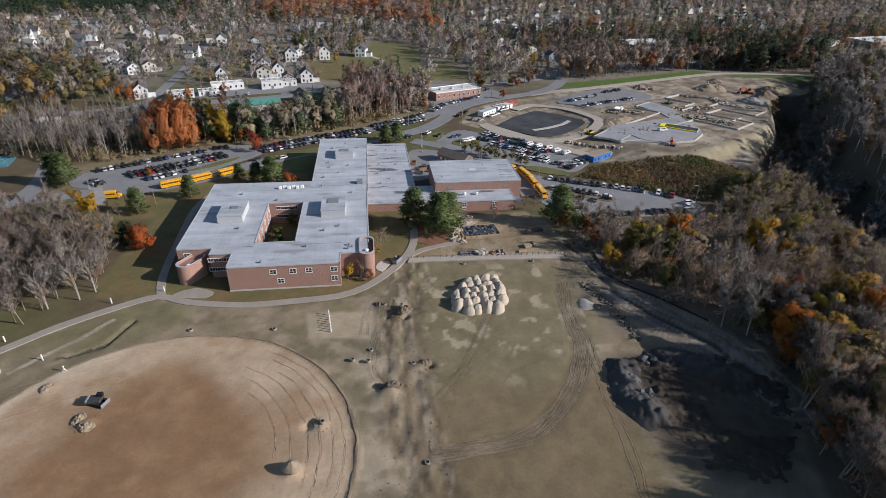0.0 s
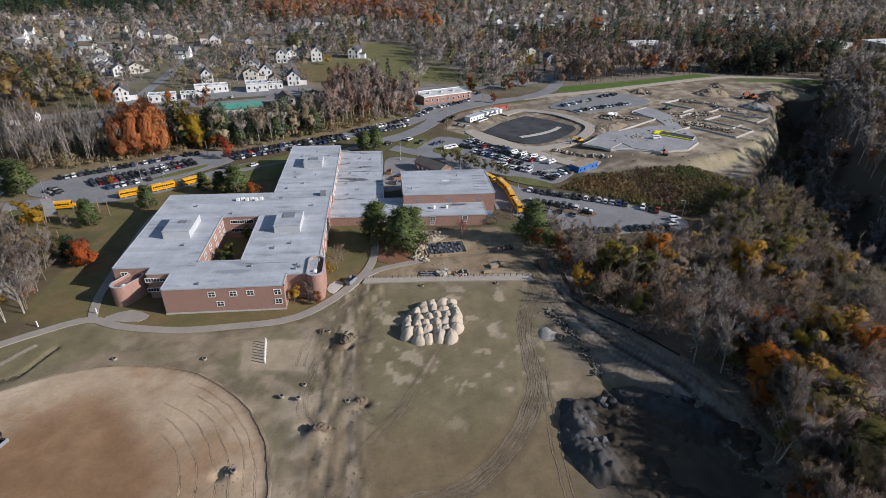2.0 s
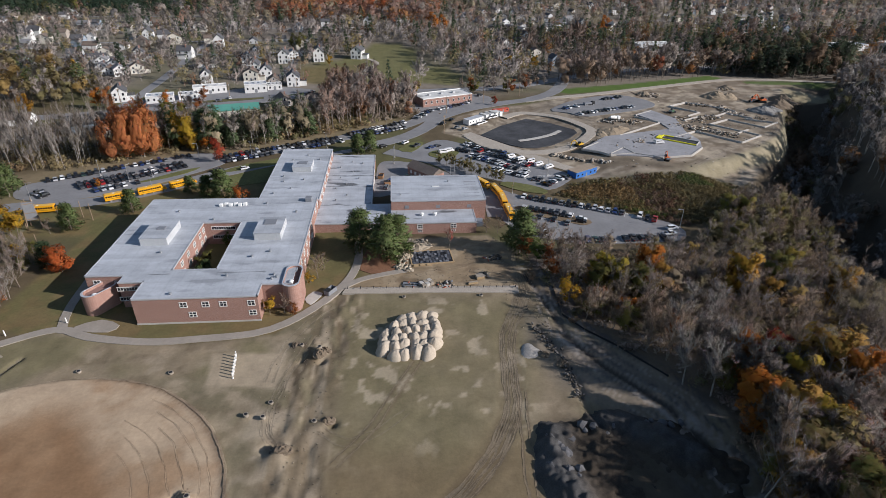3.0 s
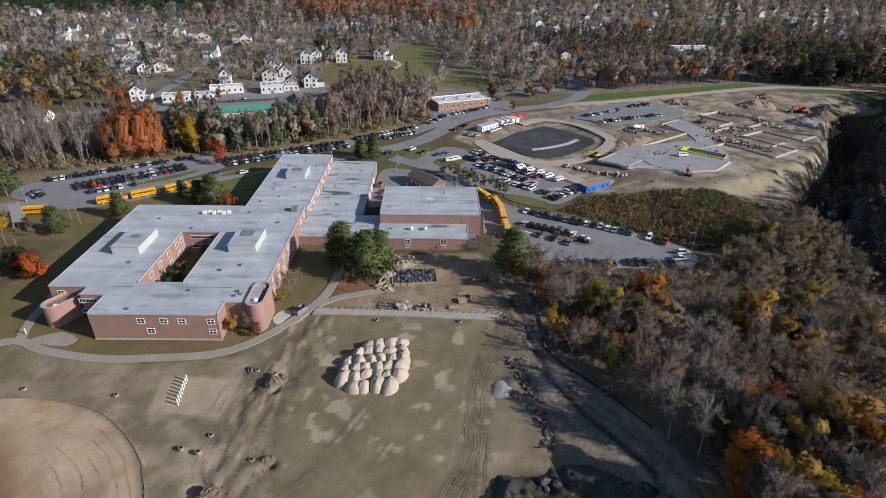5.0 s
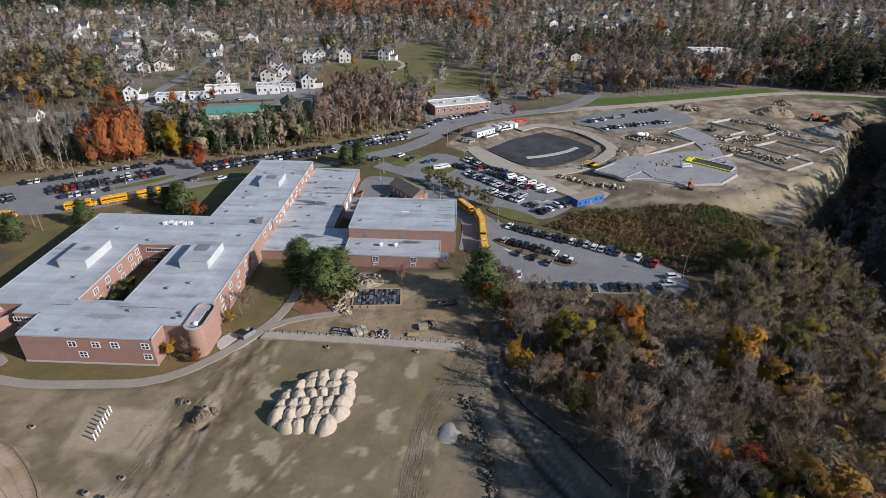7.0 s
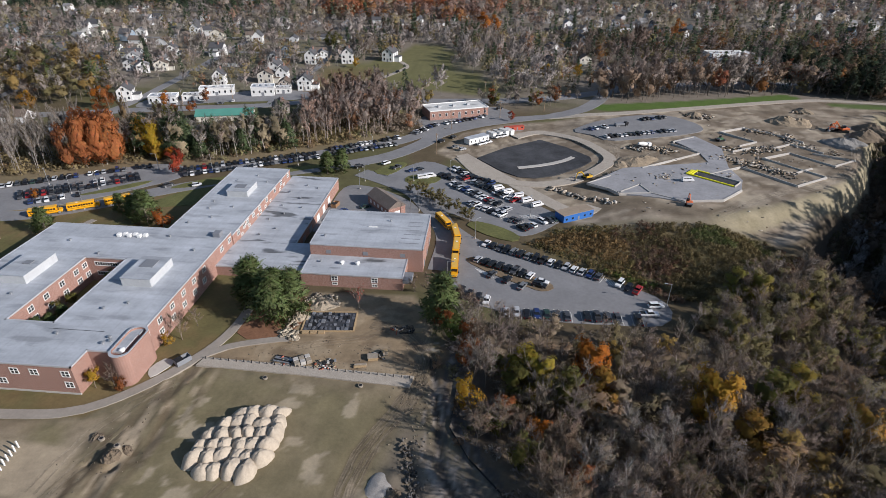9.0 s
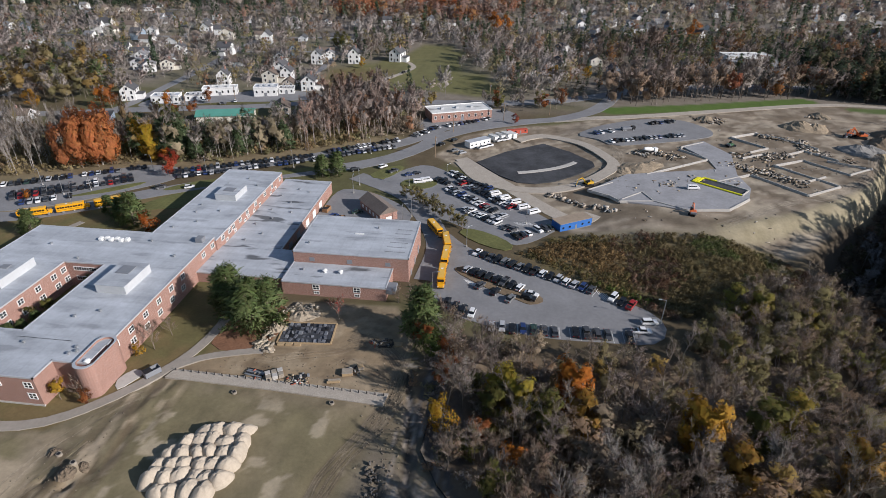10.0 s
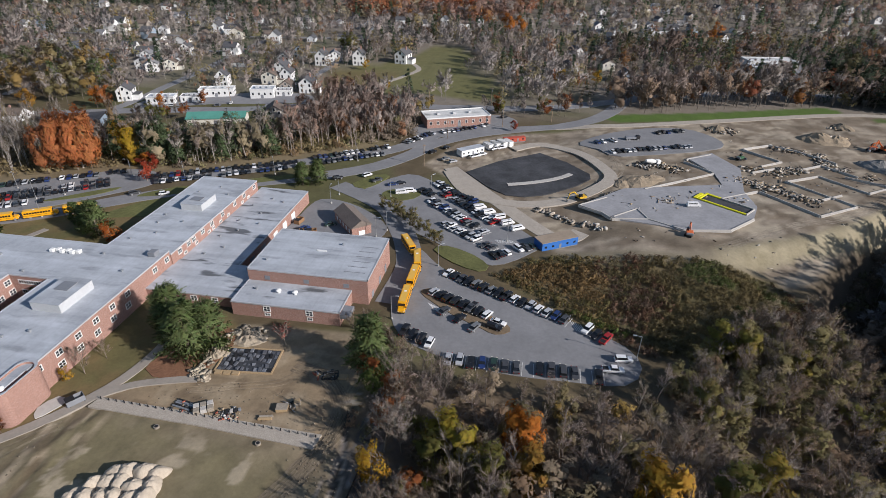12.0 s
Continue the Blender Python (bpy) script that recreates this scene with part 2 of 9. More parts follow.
def spline(points, step=2.0, closed=False):
    """Points along a smooth line through the given plan points."""
    p = [np.array(q, float) for q in points]
    k = len(p)
    out = []
    for i in range(k if closed else k - 1):
        a, b, c, d = ((p[(i + j) % k] for j in (-1, 0, 1, 2)) if closed else (p[max(i - 1, 0)], p[i], p[i + 1], p[min(i + 2, k - 1)]))
        n = max(2, int(np.linalg.norm(c - b) / step))
        for t in np.linspace(0, 1, n, endpoint=False):
            out.append(0.5 * (2 * b + (c - a) * t + (2 * a - 5 * b + 4 * c - d) * t * t + (3 * b - a - 3 * c + d) * t ** 3))
    if not closed:
        out.append(p[-1])
    return out


def ribbon(points, width, z0, z1, step=3.0):
    """A strip of paving along a line, draped over the ground."""
    c = spline(points, step)
    bm = bmesh.new()
    rows = []
    for i, q in enumerate(c):
        d = c[min(i + 1, len(c) - 1)] - c[max(i - 1, 0)]
        d = d / np.linalg.norm(d)
        s = np.array([-d[1], d[0]]) * width / 2
        h = float(height(np.array([q[0]]), np.array([q[1]]))[0])
        rows.append([bm.verts.new((*(q + k * s), h + z)) for k, z in ((1, z0), (1, z1), (-1, z1), (-1, z0))])
    for a, b in zip(rows, rows[1:]):
        for j in range(4):
            bm.faces.new((a[j], a[(j + 1) % 4], b[(j + 1) % 4], b[j]))
    bmesh.ops.recalc_face_normals(bm, faces=bm.faces)
    return bm


def tri_mesh(name, v, f, tint=None, material=None, normals=None):
    me = bpy.data.meshes.new(name)
    v, f = np.asarray(v, np.float32), np.asarray(f, np.int32)
    k = f.shape[1]
    me.vertices.add(len(v))
    me.vertices.foreach_set("co", v.ravel())
    me.loops.add(f.size)
    me.loops.foreach_set("vertex_index", f.ravel())
    me.polygons.add(len(f))
    me.polygons.foreach_set("loop_start", np.arange(0, f.size, k, dtype=np.int32))
    me.update(calc_edges=True)
    if tint is not None:
        at = me.color_attributes.new("tint", "FLOAT_COLOR", "POINT")
        at.data.foreach_set("color", np.c_[tint, np.ones(len(v))].astype(np.float32).ravel())
    if normals is not None:
        me.normals_split_custom_set_from_vertices(np.asarray(normals, np.float32))
    if material is not None:
        me.materials.append(material)
    return me


# ---- ground ----
LATTICE = np.random.RandomState(7).rand(256, 256)


def vnoise(x, y, scale, seed=0):
    x, y = x / scale + 37.3 * seed, y / scale + 91.7 * seed
    i, j = np.floor(x).astype(int), np.floor(y).astype(int)
    u, v = x - i, y - j
    u, v = u * u * (3 - 2 * u), v * v * (3 - 2 * v)
    g = lambda a, b: LATTICE[a % 256, b % 256]
    return (g(i, j) * (1 - u) + g(i + 1, j) * u) * (1 - v) + (g(i, j + 1) * (1 - u) + g(i + 1, j + 1) * u) * v


def fbm(x, y, scale, octaves=4, seed=0):
    s = t = 0
    for k in range(octaves):
        s = s + vnoise(x, y, scale / 2 ** k, seed + k) * 0.55 ** k
        t += 0.55 ** k
    return s / t


def step01(e0, e1, x):
    t = np.clip((x - e0) / (e1 - e0), 0, 1)
    return t * t * (3 - 2 * t)


def line_distance(x, y, pts):
    """The distance to a line in the plan."""
    best = np.full(np.shape(x), 1e9)
    for (ax, ay), (bx, by) in zip(pts, pts[1:]):
        dx, dy = bx - ax, by - ay
        t = np.clip(((x - ax) * dx + (y - ay) * dy) / (dx * dx + dy * dy + 1e-9), 0, 1)
        best = np.minimum(best, np.hypot(x - ax - t * dx, y - ay - t * dy))
    return best


def inside(x, y, pts):
    """Whether plan points lie within an outline."""
    r = np.zeros(np.shape(x), bool)
    for (ax, ay), (bx, by) in zip(pts, list(pts[1:]) + [pts[0]]):
        r ^= ((ay > y) != (by > y)) & (x < (bx - ax) * (y - ay) / (by - ay + 1e-12) + ax)
    return r


def area(x, y, pts, soft=1.0):
    """1 inside an outline, 0 outside, with a soft margin."""
    d = line_distance(x, y, list(pts) + [pts[0]])
    return step01(-soft, soft, np.where(inside(x, y, pts), d, -d))

RAVINE_Y = (-400, 20, 60, 162, 205, 240, 256, 279, 314, 363, 415, 470, 520, 700)
RAVINE_X = (120, 150, 162, 179, 188, 197, 203, 222, 252, 284, 325, 368, 410, 520)
FIELD = [(-135, 96), (-105, 120), (-90, 137), (-76, 145), (-62, 148), (-50, 142), (-28, 140), (-6, 143), (7, 158), (11, 168), (22, 174), (30, 184),
         (31, 197), (62, 199), (68, 190), (70, 166), (79, 141), (95, 123), (105, 107), (103, 92), (92, 72), (86, 55), (80, 10), (60, -60), (-135, -60)]
SITE = [(57, 332), (85, 305), (112, 272), (119, 258), (143, 259), (170, 262), (186, 268), (193, 252), (204, 258), (224, 281), (254, 316), (286, 364), (327, 416), (342, 440),
        (318, 466), (240, 448), (168, 412), (120, 394), (92, 384), (70, 366)]
WOODS_EAST = [(69, 168), (78, 141), (94, 124), (105, 107), (103, 92), (93, 72), (87, 55), (82, -40), (230, -40), (230, 150), (205, 215), (175, 226),
              (160, 210), (146, 194), (136, 184), (97, 184), (86, 187), (77, 191), (73, 186)]
RUTS = [(52, 184), (61, 181), (68.5, 172), (68.5, 162), (63, 150), (58.5, 139), (56.5, 124), (53.8, 109), (46, 96), (37.5, 87), (30, 83), (17, 81.5), (10, 81)]
CHURN = [(11, 158), (9, 134), (5, 112), (6, 95), (9, 72), (10, 40)]
DITCH = [(70, 172), (73, 155), (75, 138), (82, 124), (92, 110), (98, 90)]
TRENCH = [(67.5, 142.5), (69.8, 137), (71.7, 128), (72.8, 121), (72.6, 113), (73.2, 104)]
ROCKS = [(60, 106), (57, 92), (62, 78), (70, 68), (82, 66), (95, 78), (101, 92), (92, 104), (78, 109)]
MOUNDS = ((2.0, 101, 3.4, 1.9), (7, 134, 3.0, 1.6), (1.5, 137, 1.8, 0.7), (10, 109, 2.0, 0.8), (-7, 113, 1.2, 0.5), (-3, 112, 1.2, 0.5), (-66, 98, 2.4, 0.9),
          (-19, 80, 2.2, 1.5), (-13.5, 92, 1.6, 0.7), (70, 128, 3.2, 1.2), (66, 134, 2.5, 0.7), (-79, 111, 2.5, 0.5), (-97, 120, 3.5, 0.8))
TOWN_LAWN = [(-50, 512), (-40, 455), (-10, 440), (30, 456), (72, 444), (88, 462), (80, 500), (52, 530), (50, 600), (32, 640), (8, 640), (-2, 575), (-24, 545)]


HOLLOW = [(84, 150), (90, 176), (150, 178), (186, 190), (200, 160), (190, 120), (160, 125), (118, 134)]


SLOPE_X, SLOPE_Y = (150, 181, 210, 235, 255, 277, 290, 330), (262, 270, 283, 300, 317, 345, 370, 430)


def ravine(x, y):
    return (x - np.interp(y, RAVINE_Y, RAVINE_X)) * 0.82


def height(x, y):
    x, y = np.asarray(x, float), np.asarray(y, float)
    d = ravine(x, y)
    far = 1 - step01(408, 450, y)
    e = (np.interp(x, SLOPE_X, SLOPE_Y) - y) * 0.8
    bank = 5 * step01(0, 10, e) * step01(165, 192, x) * step01(205, 250, y)
    h = -bank - 21 * step01(-2, 21, d) * far + (np.interp(y, (230, 300, 340, 420), (38, 36, 37, 42)) * step01(21, 50, d) - 14 * step01(110, 400, d)) * far
    h = h - 5 * area(x, y, HOLLOW, 10)
    low = np.clip((y - 217) / 48, 0, 1) * (1 - step01(120, 150, x)) * (1 - step01(390, 440, y))
    h = h - 2.0 * low
    rise = step01(480, 1300, y)
    return h + rise * 6 * (fbm(x, y, 260, 2, 5) - 0.3) + 40 * step01(1150, 1700, y - 0.25 * x)


def relief(x, y):
    """Small unevenness of bare soil: heaps, ruts, the ditch and the rocky spoil."""
    f = area(x, y, FIELD, 2.0)
    h = f * (0.35 * (fbm(x, y, 9, 4, 2) - 0.5) + 0.16 * (fbm(x, y, 2.2, 2, 3) - 0.5))
    infield = step01(0.6, -0.6, np.hypot(x + 50, y - 84) - 44)
    h = h * (1 - 0.8 * infield)
    c = line_distance(x, y, CHURN)
    h = h + step01(8, 3, c) * (1.3 * (fbm(x * 1.5, y * 0.6, 4, 3, 8) - 0.5) + 0.5 * (fbm(x * 1.6, y * 0.5, 1.8, 2, 14) - 0.5))
    d = line_distance(x, y, RUTS)
    h = h - step01(3.6, 2.6, d) * 0.12
    h = h - 0.5 * step01(1.3, 0.3, line_distance(x, y, DITCH)) - 0.8 * step01(1.3, 0.4, line_distance(x, y, TRENCH))
    h = h + 0.15 * step01(3.0, 2.0, line_distance(x, y, DITCH)) * step01(1.0, 2.0, line_distance(x, y, DITCH)) * fbm(x, y, 3, 2, 4)
    for mx, my, mr, mh in MOUNDS:
        q = np.hypot(x - mx, y - my) / mr
        h = h + mh * np.exp(-q * q * 1.8) * (0.7 + 0.6 * fbm(x, y, 1.6, 2, 9))
    for mx, my, mr, mh in ((0.4, 103.2, 2.0, 2.2), (8.0, 131.2, 1.5, 1.6), (12.8, 109.4, 1.3, 1.2), (-16.9, 91.7, 1.2, 1.0), (2.6, 131.8, 1.0, 0.8)):
        h = h - mh * np.exp(-((x - mx) ** 2 + (y - my) ** 2) / mr ** 2 * 1.6)
    rim = np.abs(np.hypot(x + 50, y - 84) - 44.2)
    h = h + 0.3 * step01(0.9, 0.2, rim) * (x > -40)
    band = line_distance(x, y, [(-69, 137), (-73, 126), (-81, 123)])
    h = h - 0.5 * step01(0.9, 0.3, band)
    s = area(x, y, SITE, 3)
    h = h + s * (0.8 * (fbm(x, y, 14, 3, 11) - 0.62) + 0.4 * (fbm(x, y, 7, 2, 13) - 0.85))
    br = area(x, y, [(100, 236), (112, 252), (122, 256), (170, 258), (200, 240), (185, 215), (150, 205), (125, 216)], 4)
    return h + br * 2.2 * (fbm(x, y, 16, 3, 12) - 0.35)


def soil_tint(x, y):
    """The colours of bare earth, turf, leaf litter and sand, and some painted shade, over the plan."""
    n1, n2, n3 = fbm(x, y, 22, 4, 31), fbm(x, y, 6, 3, 32), fbm(x, y, 60, 3, 33)
    n4 = fbm(x, y, 2.6, 2, 34)

    def mix(c, rgb, w):
        return c + (np.array(rgb) - c) * np.clip(w, 0, 1)[..., None]

    c = np.zeros((*np.shape(x), 3)) + np.array((0.105, 0.082, 0.050))
    c = mix(c, (0.19, 0.165, 0.135), step01(400, 440, y))
    c = mix(c, (0.10, 0.10, 0.045), step01(0.5, 0.66, n3) * np.where(y > 430, 0.5, 0.8))
    c = mix(c, (0.15, 0.115, 0.08), area(x, y, WOODS_EAST, 5))
    # Ravine soil darkens past the lip, putting its deep shade into the colour.
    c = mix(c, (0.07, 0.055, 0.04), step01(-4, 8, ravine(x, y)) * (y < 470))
    school = area(x, y, [(-125, 240), (-125, 205), (-84, 205), (-88, 152), (-74, 147), (-62, 148), (-45, 141), (-6, 143), (9, 160), (24, 175), (30, 196), (20, 205), (10, 290), (-45, 285), (-58, 262)], 1.5)
    c = mix(c, (0.125, 0.115, 0.048), school * (0.75 + 0.5 * (n1 - 0.5)))
    c = mix(c, (0.165, 0.12, 0.06), school * step01(0.44, 0.64, n1 * 0.5 + n2 * 0.5) * 0.85)
    verge = step01(11, 5, line_distance(x, y, [(-150, 258), (-128, 274), (-100, 290), (-76, 302), (-56, 300), (-18, 320), (8, 338), (28, 354)])) + step01(9, 5, line_distance(x, y, [(-150, 232), (-122, 242), (-96, 244), (-74, 258)]))
    c = mix(c, (0.215, 0.17, 0.105), verge * (0.6 + 0.6 * (n2 - 0.3)))
    # the graded field
    f = area(x, y, FIELD, 1.2)
    c = mix(c, (0.225, 0.188, 0.135), f)
    c = mix(c, (0.155, 0.138, 0.092), f * step01(0.40, 0.60, n1) * 0.9)
    c = mix(c, (0.30, 0.25, 0.185), f * step01(0.52, 0.70, n2) * 0.6)
    c = mix(c, (0.13, 0.105, 0.072), f * step01(0.55, 0.75, fbm(x, y, 4, 3, 46)) * 0.5)
    olive = area(x, y, [(12, 20), (12, 160), (62, 158), (66, 130), (58, 100), (56, 60), (62, 20)], 4)
    c = mix(c, (0.165, 0.147, 0.088), f * olive * (0.45 + 0.5 * n1))
    c = mix(c, (0.155, 0.115, 0.068), f * olive * step01(112, 92, y + 14 * (n1 - 0.5)) * 0.6)
    rough = step01(9, 4, line_distance(x, y, CHURN)) + 0.7 * step01(6, 2, line_distance(x, y, [(5, 144), (0, 124), (-2, 108)]))
    c = mix(c, (0.105, 0.085, 0.06), f * rough * step01(0.5, 0.62, fbm(x * 1.3 + 0.2 * y, y * 0.45, 2.6, 3, 57)) * 0.75)
    c = mix(c, (0.33, 0.28, 0.21), f * rough * step01(0.56, 0.66, fbm(x * 1.2, y * 0.4 + 0.2 * x, 2.4, 3, 58)) * 0.65)
    light = step01(0.62, 0.68, fbm(x, y, 5, 4, 41)) * step01(92, 112, y) * area(x, y, [(12, 78), (12, 160), (62, 158), (66, 120), (52, 98), (36, 80)], 4)
    c = mix(c, (0.40, 0.35, 0.27), light * 0.6)
    c = mix(c, (0.33, 0.285, 0.22), area(x, y, [(-9, 60), (-6, 116), (-2, 124), (3, 118), (3, 60)], 3) * step01(0.3, 0.55, n2) * 0.85)
    c = mix(c, (0.29, 0.25, 0.19), area(x, y, [(-70, 128), (-20, 126), (-8, 118), (-2, 140), (-30, 136), (-60, 140)], 4) * step01(0.48, 0.64, n2) * 0.7)
    turf = area(x, y, [(-100, 124), (-82, 141), (-64, 147), (-30, 139), (-8, 141), (-3, 130), (-20, 128), (-40, 130), (-60, 131), (-80, 124)], 2.5)
    c = mix(c, (0.16, 0.145, 0.085), turf * step01(0.35, 0.6, n1) * 0.8)
    c = mix(c, (0.33, 0.28, 0.21), area(x, y, [(-21, 136), (-1, 135), (-2, 122), (-19, 124)], 0.8) * 0.9)
    c = mix(c, (0.115, 0.09, 0.06), step01(9, 4, line_distance(x, y, CHURN)) * step01(0.38, 0.62, fbm(x * 1.6, y * 0.35, 3, 3, 43)) * 0.6)
    c = mix(c, (0.32, 0.275, 0.21), step01(1.6, 0.5, line_distance(x, y, [(7, 156), (9, 130), (9, 110), (11, 80)])) * n4)
    # the dirt oval
    rr = np.hypot(x + 50, y - 84)
    oval = step01(0.35, -0.35, rr - 44 + 0.8 * (n4 - 0.5))
    c = mix(c, (0.39, 0.31, 0.225), oval)
    blob = step01(32, 18, np.hypot((x + 50) * 0.85, y - 88) + 18 * (n1 - 0.5))
    c = mix(c, (0.205, 0.125, 0.07), oval * blob * 0.95)
    c = mix(c, (0.27, 0.18, 0.11), oval * step01(0.45, 0.66, fbm(x + 0.7 * y, y - 0.5 * x, 12, 4, 44)) * 0.7)
    c = mix(c, (0.44, 0.37, 0.285), oval * area(x, y, [(-97, 104), (-84, 121), (-62, 134), (-66, 122), (-82, 110), (-95, 92)], 2.5) * 0.9)
    rings = (np.cos(rr * 2 * math.pi / 1.9) > 0.86) & (rr > 27) & (x > -40)
    c = mix(c, (0.27, 0.185, 0.115), oval * rings * 0.35 * step01(0.3, 0.6, fbm(x, y, 16, 2, 45)))
    c = mix(c, (0.20, 0.145, 0.10), step01(0.7, 0.2, np.abs(rr - 44)) * (x > -46) * 0.8)
    # wheel ruts, ditch, spoil
    d = line_distance(x, y, RUTS)
    c = mix(c, (0.115, 0.088, 0.06), step01(3.4, 2.2, d) * 0.35)
    d = line_distance(x, y, [(33, 130), (22, 108), (14, 98)])
    c = mix(c, (0.14, 0.11, 0.075), step01(1.6, 1.2, d) * (d > 0.5) * 0.6)
    d = line_distance(x, y, [(58, 117), (56, 104), (54.7, 93), (54, 84), (52, 69)])
    c = mix(c, (0.15, 0.12, 0.08), step01(1.5, 1.1, d) * (d > 0.6) * 0.7)
    c = mix(c, (0.165, 0.145, 0.12), area(x, y, [(66, 150), (76, 140), (94, 123), (104, 106), (80, 108), (68, 118), (63, 135)], 3) * 0.85)
    # Dark rock and soil, with the woods' shade added to the colour.
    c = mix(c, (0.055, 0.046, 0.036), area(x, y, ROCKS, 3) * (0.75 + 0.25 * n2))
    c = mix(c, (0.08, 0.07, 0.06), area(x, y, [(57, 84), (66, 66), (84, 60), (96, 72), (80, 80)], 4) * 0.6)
    # The ditch's bottom is much darker than its banks, with dark streaks alongside.
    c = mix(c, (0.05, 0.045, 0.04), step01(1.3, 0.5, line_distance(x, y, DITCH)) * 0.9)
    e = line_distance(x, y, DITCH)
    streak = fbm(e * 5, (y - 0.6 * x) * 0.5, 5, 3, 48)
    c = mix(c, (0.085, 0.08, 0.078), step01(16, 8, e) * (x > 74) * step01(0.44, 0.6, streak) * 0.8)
    c = mix(c, (0.27, 0.24, 0.21), step01(12, 6, e) * (x > 70) * step01(0.56, 0.7, fbm(e * 6, (y - 0.6 * x) * 0.4, 4, 3, 49)) * 0.8)
    c = mix(c, (0.34, 0.32, 0.30), step01(0.8, 0.3, np.abs(line_distance(x, y, DITCH) - 2.4)) * step01(0.5, 0.7, n2) * 0.7)
    yard = area(x, y, [(12, 168), (24, 176), (32, 190), (62, 196), (68, 184), (66, 163), (14, 164)], 2)
    c = mix(c, (0.235, 0.185, 0.125), yard)
    c = mix(c, (0.15, 0.115, 0.08), yard * step01(0.5, 0.66, fbm(x * 0.7 + y, y * 1.3 - 0.6 * x, 4, 3, 56)) * 0.7)
    c = mix(c, (0.30, 0.25, 0.18), yard * step01(0.48, 0.66, n2) * 0.8)
    # the building site and the banks round it
    s = area(x, y, SITE, 2)
    c = mix(c, (0.30, 0.25, 0.19), s)
    c = mix(c, (0.20, 0.165, 0.125), s * step01(0.42, 0.62, n1))
    c = mix(c, (0.17, 0.135, 0.10), s * step01(0.52, 0.66, fbm(x, y, 11, 3, 47)) * 0.7)
    c = mix(c, (0.42, 0.36, 0.27), s * step01(0.58, 0.72, n2) * 0.7)
    c = mix(c, (0.115, 0.09, 0.065), s * step01(0.54, 0.64, fbm(x * 1.2, y * 0.7 + 0.5 * x, 6, 3, 59)) * 0.7)
    c = mix(c, (0.36, 0.31, 0.24), s * step01(0.57, 0.66, fbm(x * 0.8, y * 1.2 - 0.4 * x, 7, 3, 60)) * 0.6)
    c = mix(c, (0.15, 0.115, 0.08), s * step01(0.5, 0.62, fbm(x * 0.6 + 0.8 * y, y * 1.4 - x, 9, 4, 55)) * 0.6)
    c = mix(c, (0.13, 0.105, 0.075), step01(7, 3, line_distance(x, y, [(122, 266), (136, 278), (150, 276), (172, 268), (186, 274)])) * (0.4 + 0.6 * n2))
    bank = area(x, y, [(96, 236), (110, 250), (122, 257), (172, 262), (188, 266), (196, 240), (180, 214), (150, 204), (120, 218)], 3)
    c = mix(c, (0.155, 0.12, 0.065), bank)
    c = mix(c, (0.10, 0.088, 0.042), bank * step01(0.45, 0.62, n2))
    c = mix(c, (0.25, 0.215, 0.155), area(x, y, [(118, 258), (188, 268), (190, 258), (122, 250)], 3) * 0.7)
    e = (np.interp(x, SLOPE_X, SLOPE_Y) - y) * 0.8
    slope = step01(-3, 1, e) * step01(9, 6, e + 5 * (n2 - 0.5)) * step01(170, 180, x) * step01(240, 247, y)
    c = mix(c, (0.30, 0.26, 0.175), slope)
    c = mix(c, (0.22, 0.19, 0.12), slope * step01(0.45, 0.65, fbm(x * 1.5, y * 0.5, 6, 3, 50)) * 0.6)
    c = mix(c, (0.075, 0.125, 0.026), step01(9, 6.5, line_distance(x, y, [(158, 424), (215, 440), (292, 468)])) * 0.95)
    c = mix(c, (0.075, 0.115, 0.03), step01(7, 5, line_distance(x, y, [(318, 452), (370, 446)])) * 0.9)
    c = mix(c, (0.135, 0.13, 0.052), area(x, y, TOWN_LAWN, 4) * 0.9)
    c = mix(c, (0.15, 0.115, 0.055), area(x, y, [(-52, 505), (-42, 452), (-12, 440), (4, 470), (2, 520)], 4) * 0.75)
    c = c * (1 + np.array((0.03, -0.01, -0.06)) * area(x, y, FIELD, 1.5)[..., None])
    return np.clip(c * (0.9 + 0.2 * n4[..., None]), 0.01, 0.8)


def axis(*runs):
    out = []
    for a, b, s in runs:
        out += list(np.arange(a, b, s))
    return np.array(out + [runs[-1][1]])


gx = axis((-4000, -1200, 200), (-1200, -320, 32), (-320, -112, 4), (-112, 110, 0.8), (110, 290, 2.2), (290, 336, 4), (336, 1400, 32), (1400, 4000, 200))
gy = axis((-1500, -120, 115), (-120, 58, 4), (58, 200, 0.8), (200, 256, 4), (256, 430, 2.2), (430, 480, 4), (480, 1400, 24), (1400, 4200, 200))
GX, GY = np.meshgrid(gx, gy)
GZ = height(GX, GY) + relief(GX, GY)
k = len(gx)
idx = np.arange(GX.size).reshape(GX.shape)
quads = np.stack([idx[:-1, :-1], idx[:-1, 1:], idx[1:, 1:], idx[1:, :-1]], -1).reshape(-1, 4)
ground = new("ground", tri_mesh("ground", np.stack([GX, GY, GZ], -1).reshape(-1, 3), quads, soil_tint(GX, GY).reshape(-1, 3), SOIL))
tagged(ground, "graded tan earth, autumn turf and leaf litter", "ground", kind="structure")


def on(x, y):
    """The ground's height at a place."""
    a, b = np.array([float(x)]), np.array([float(y)])
    return float((height(a, b) + relief(a, b))[0])


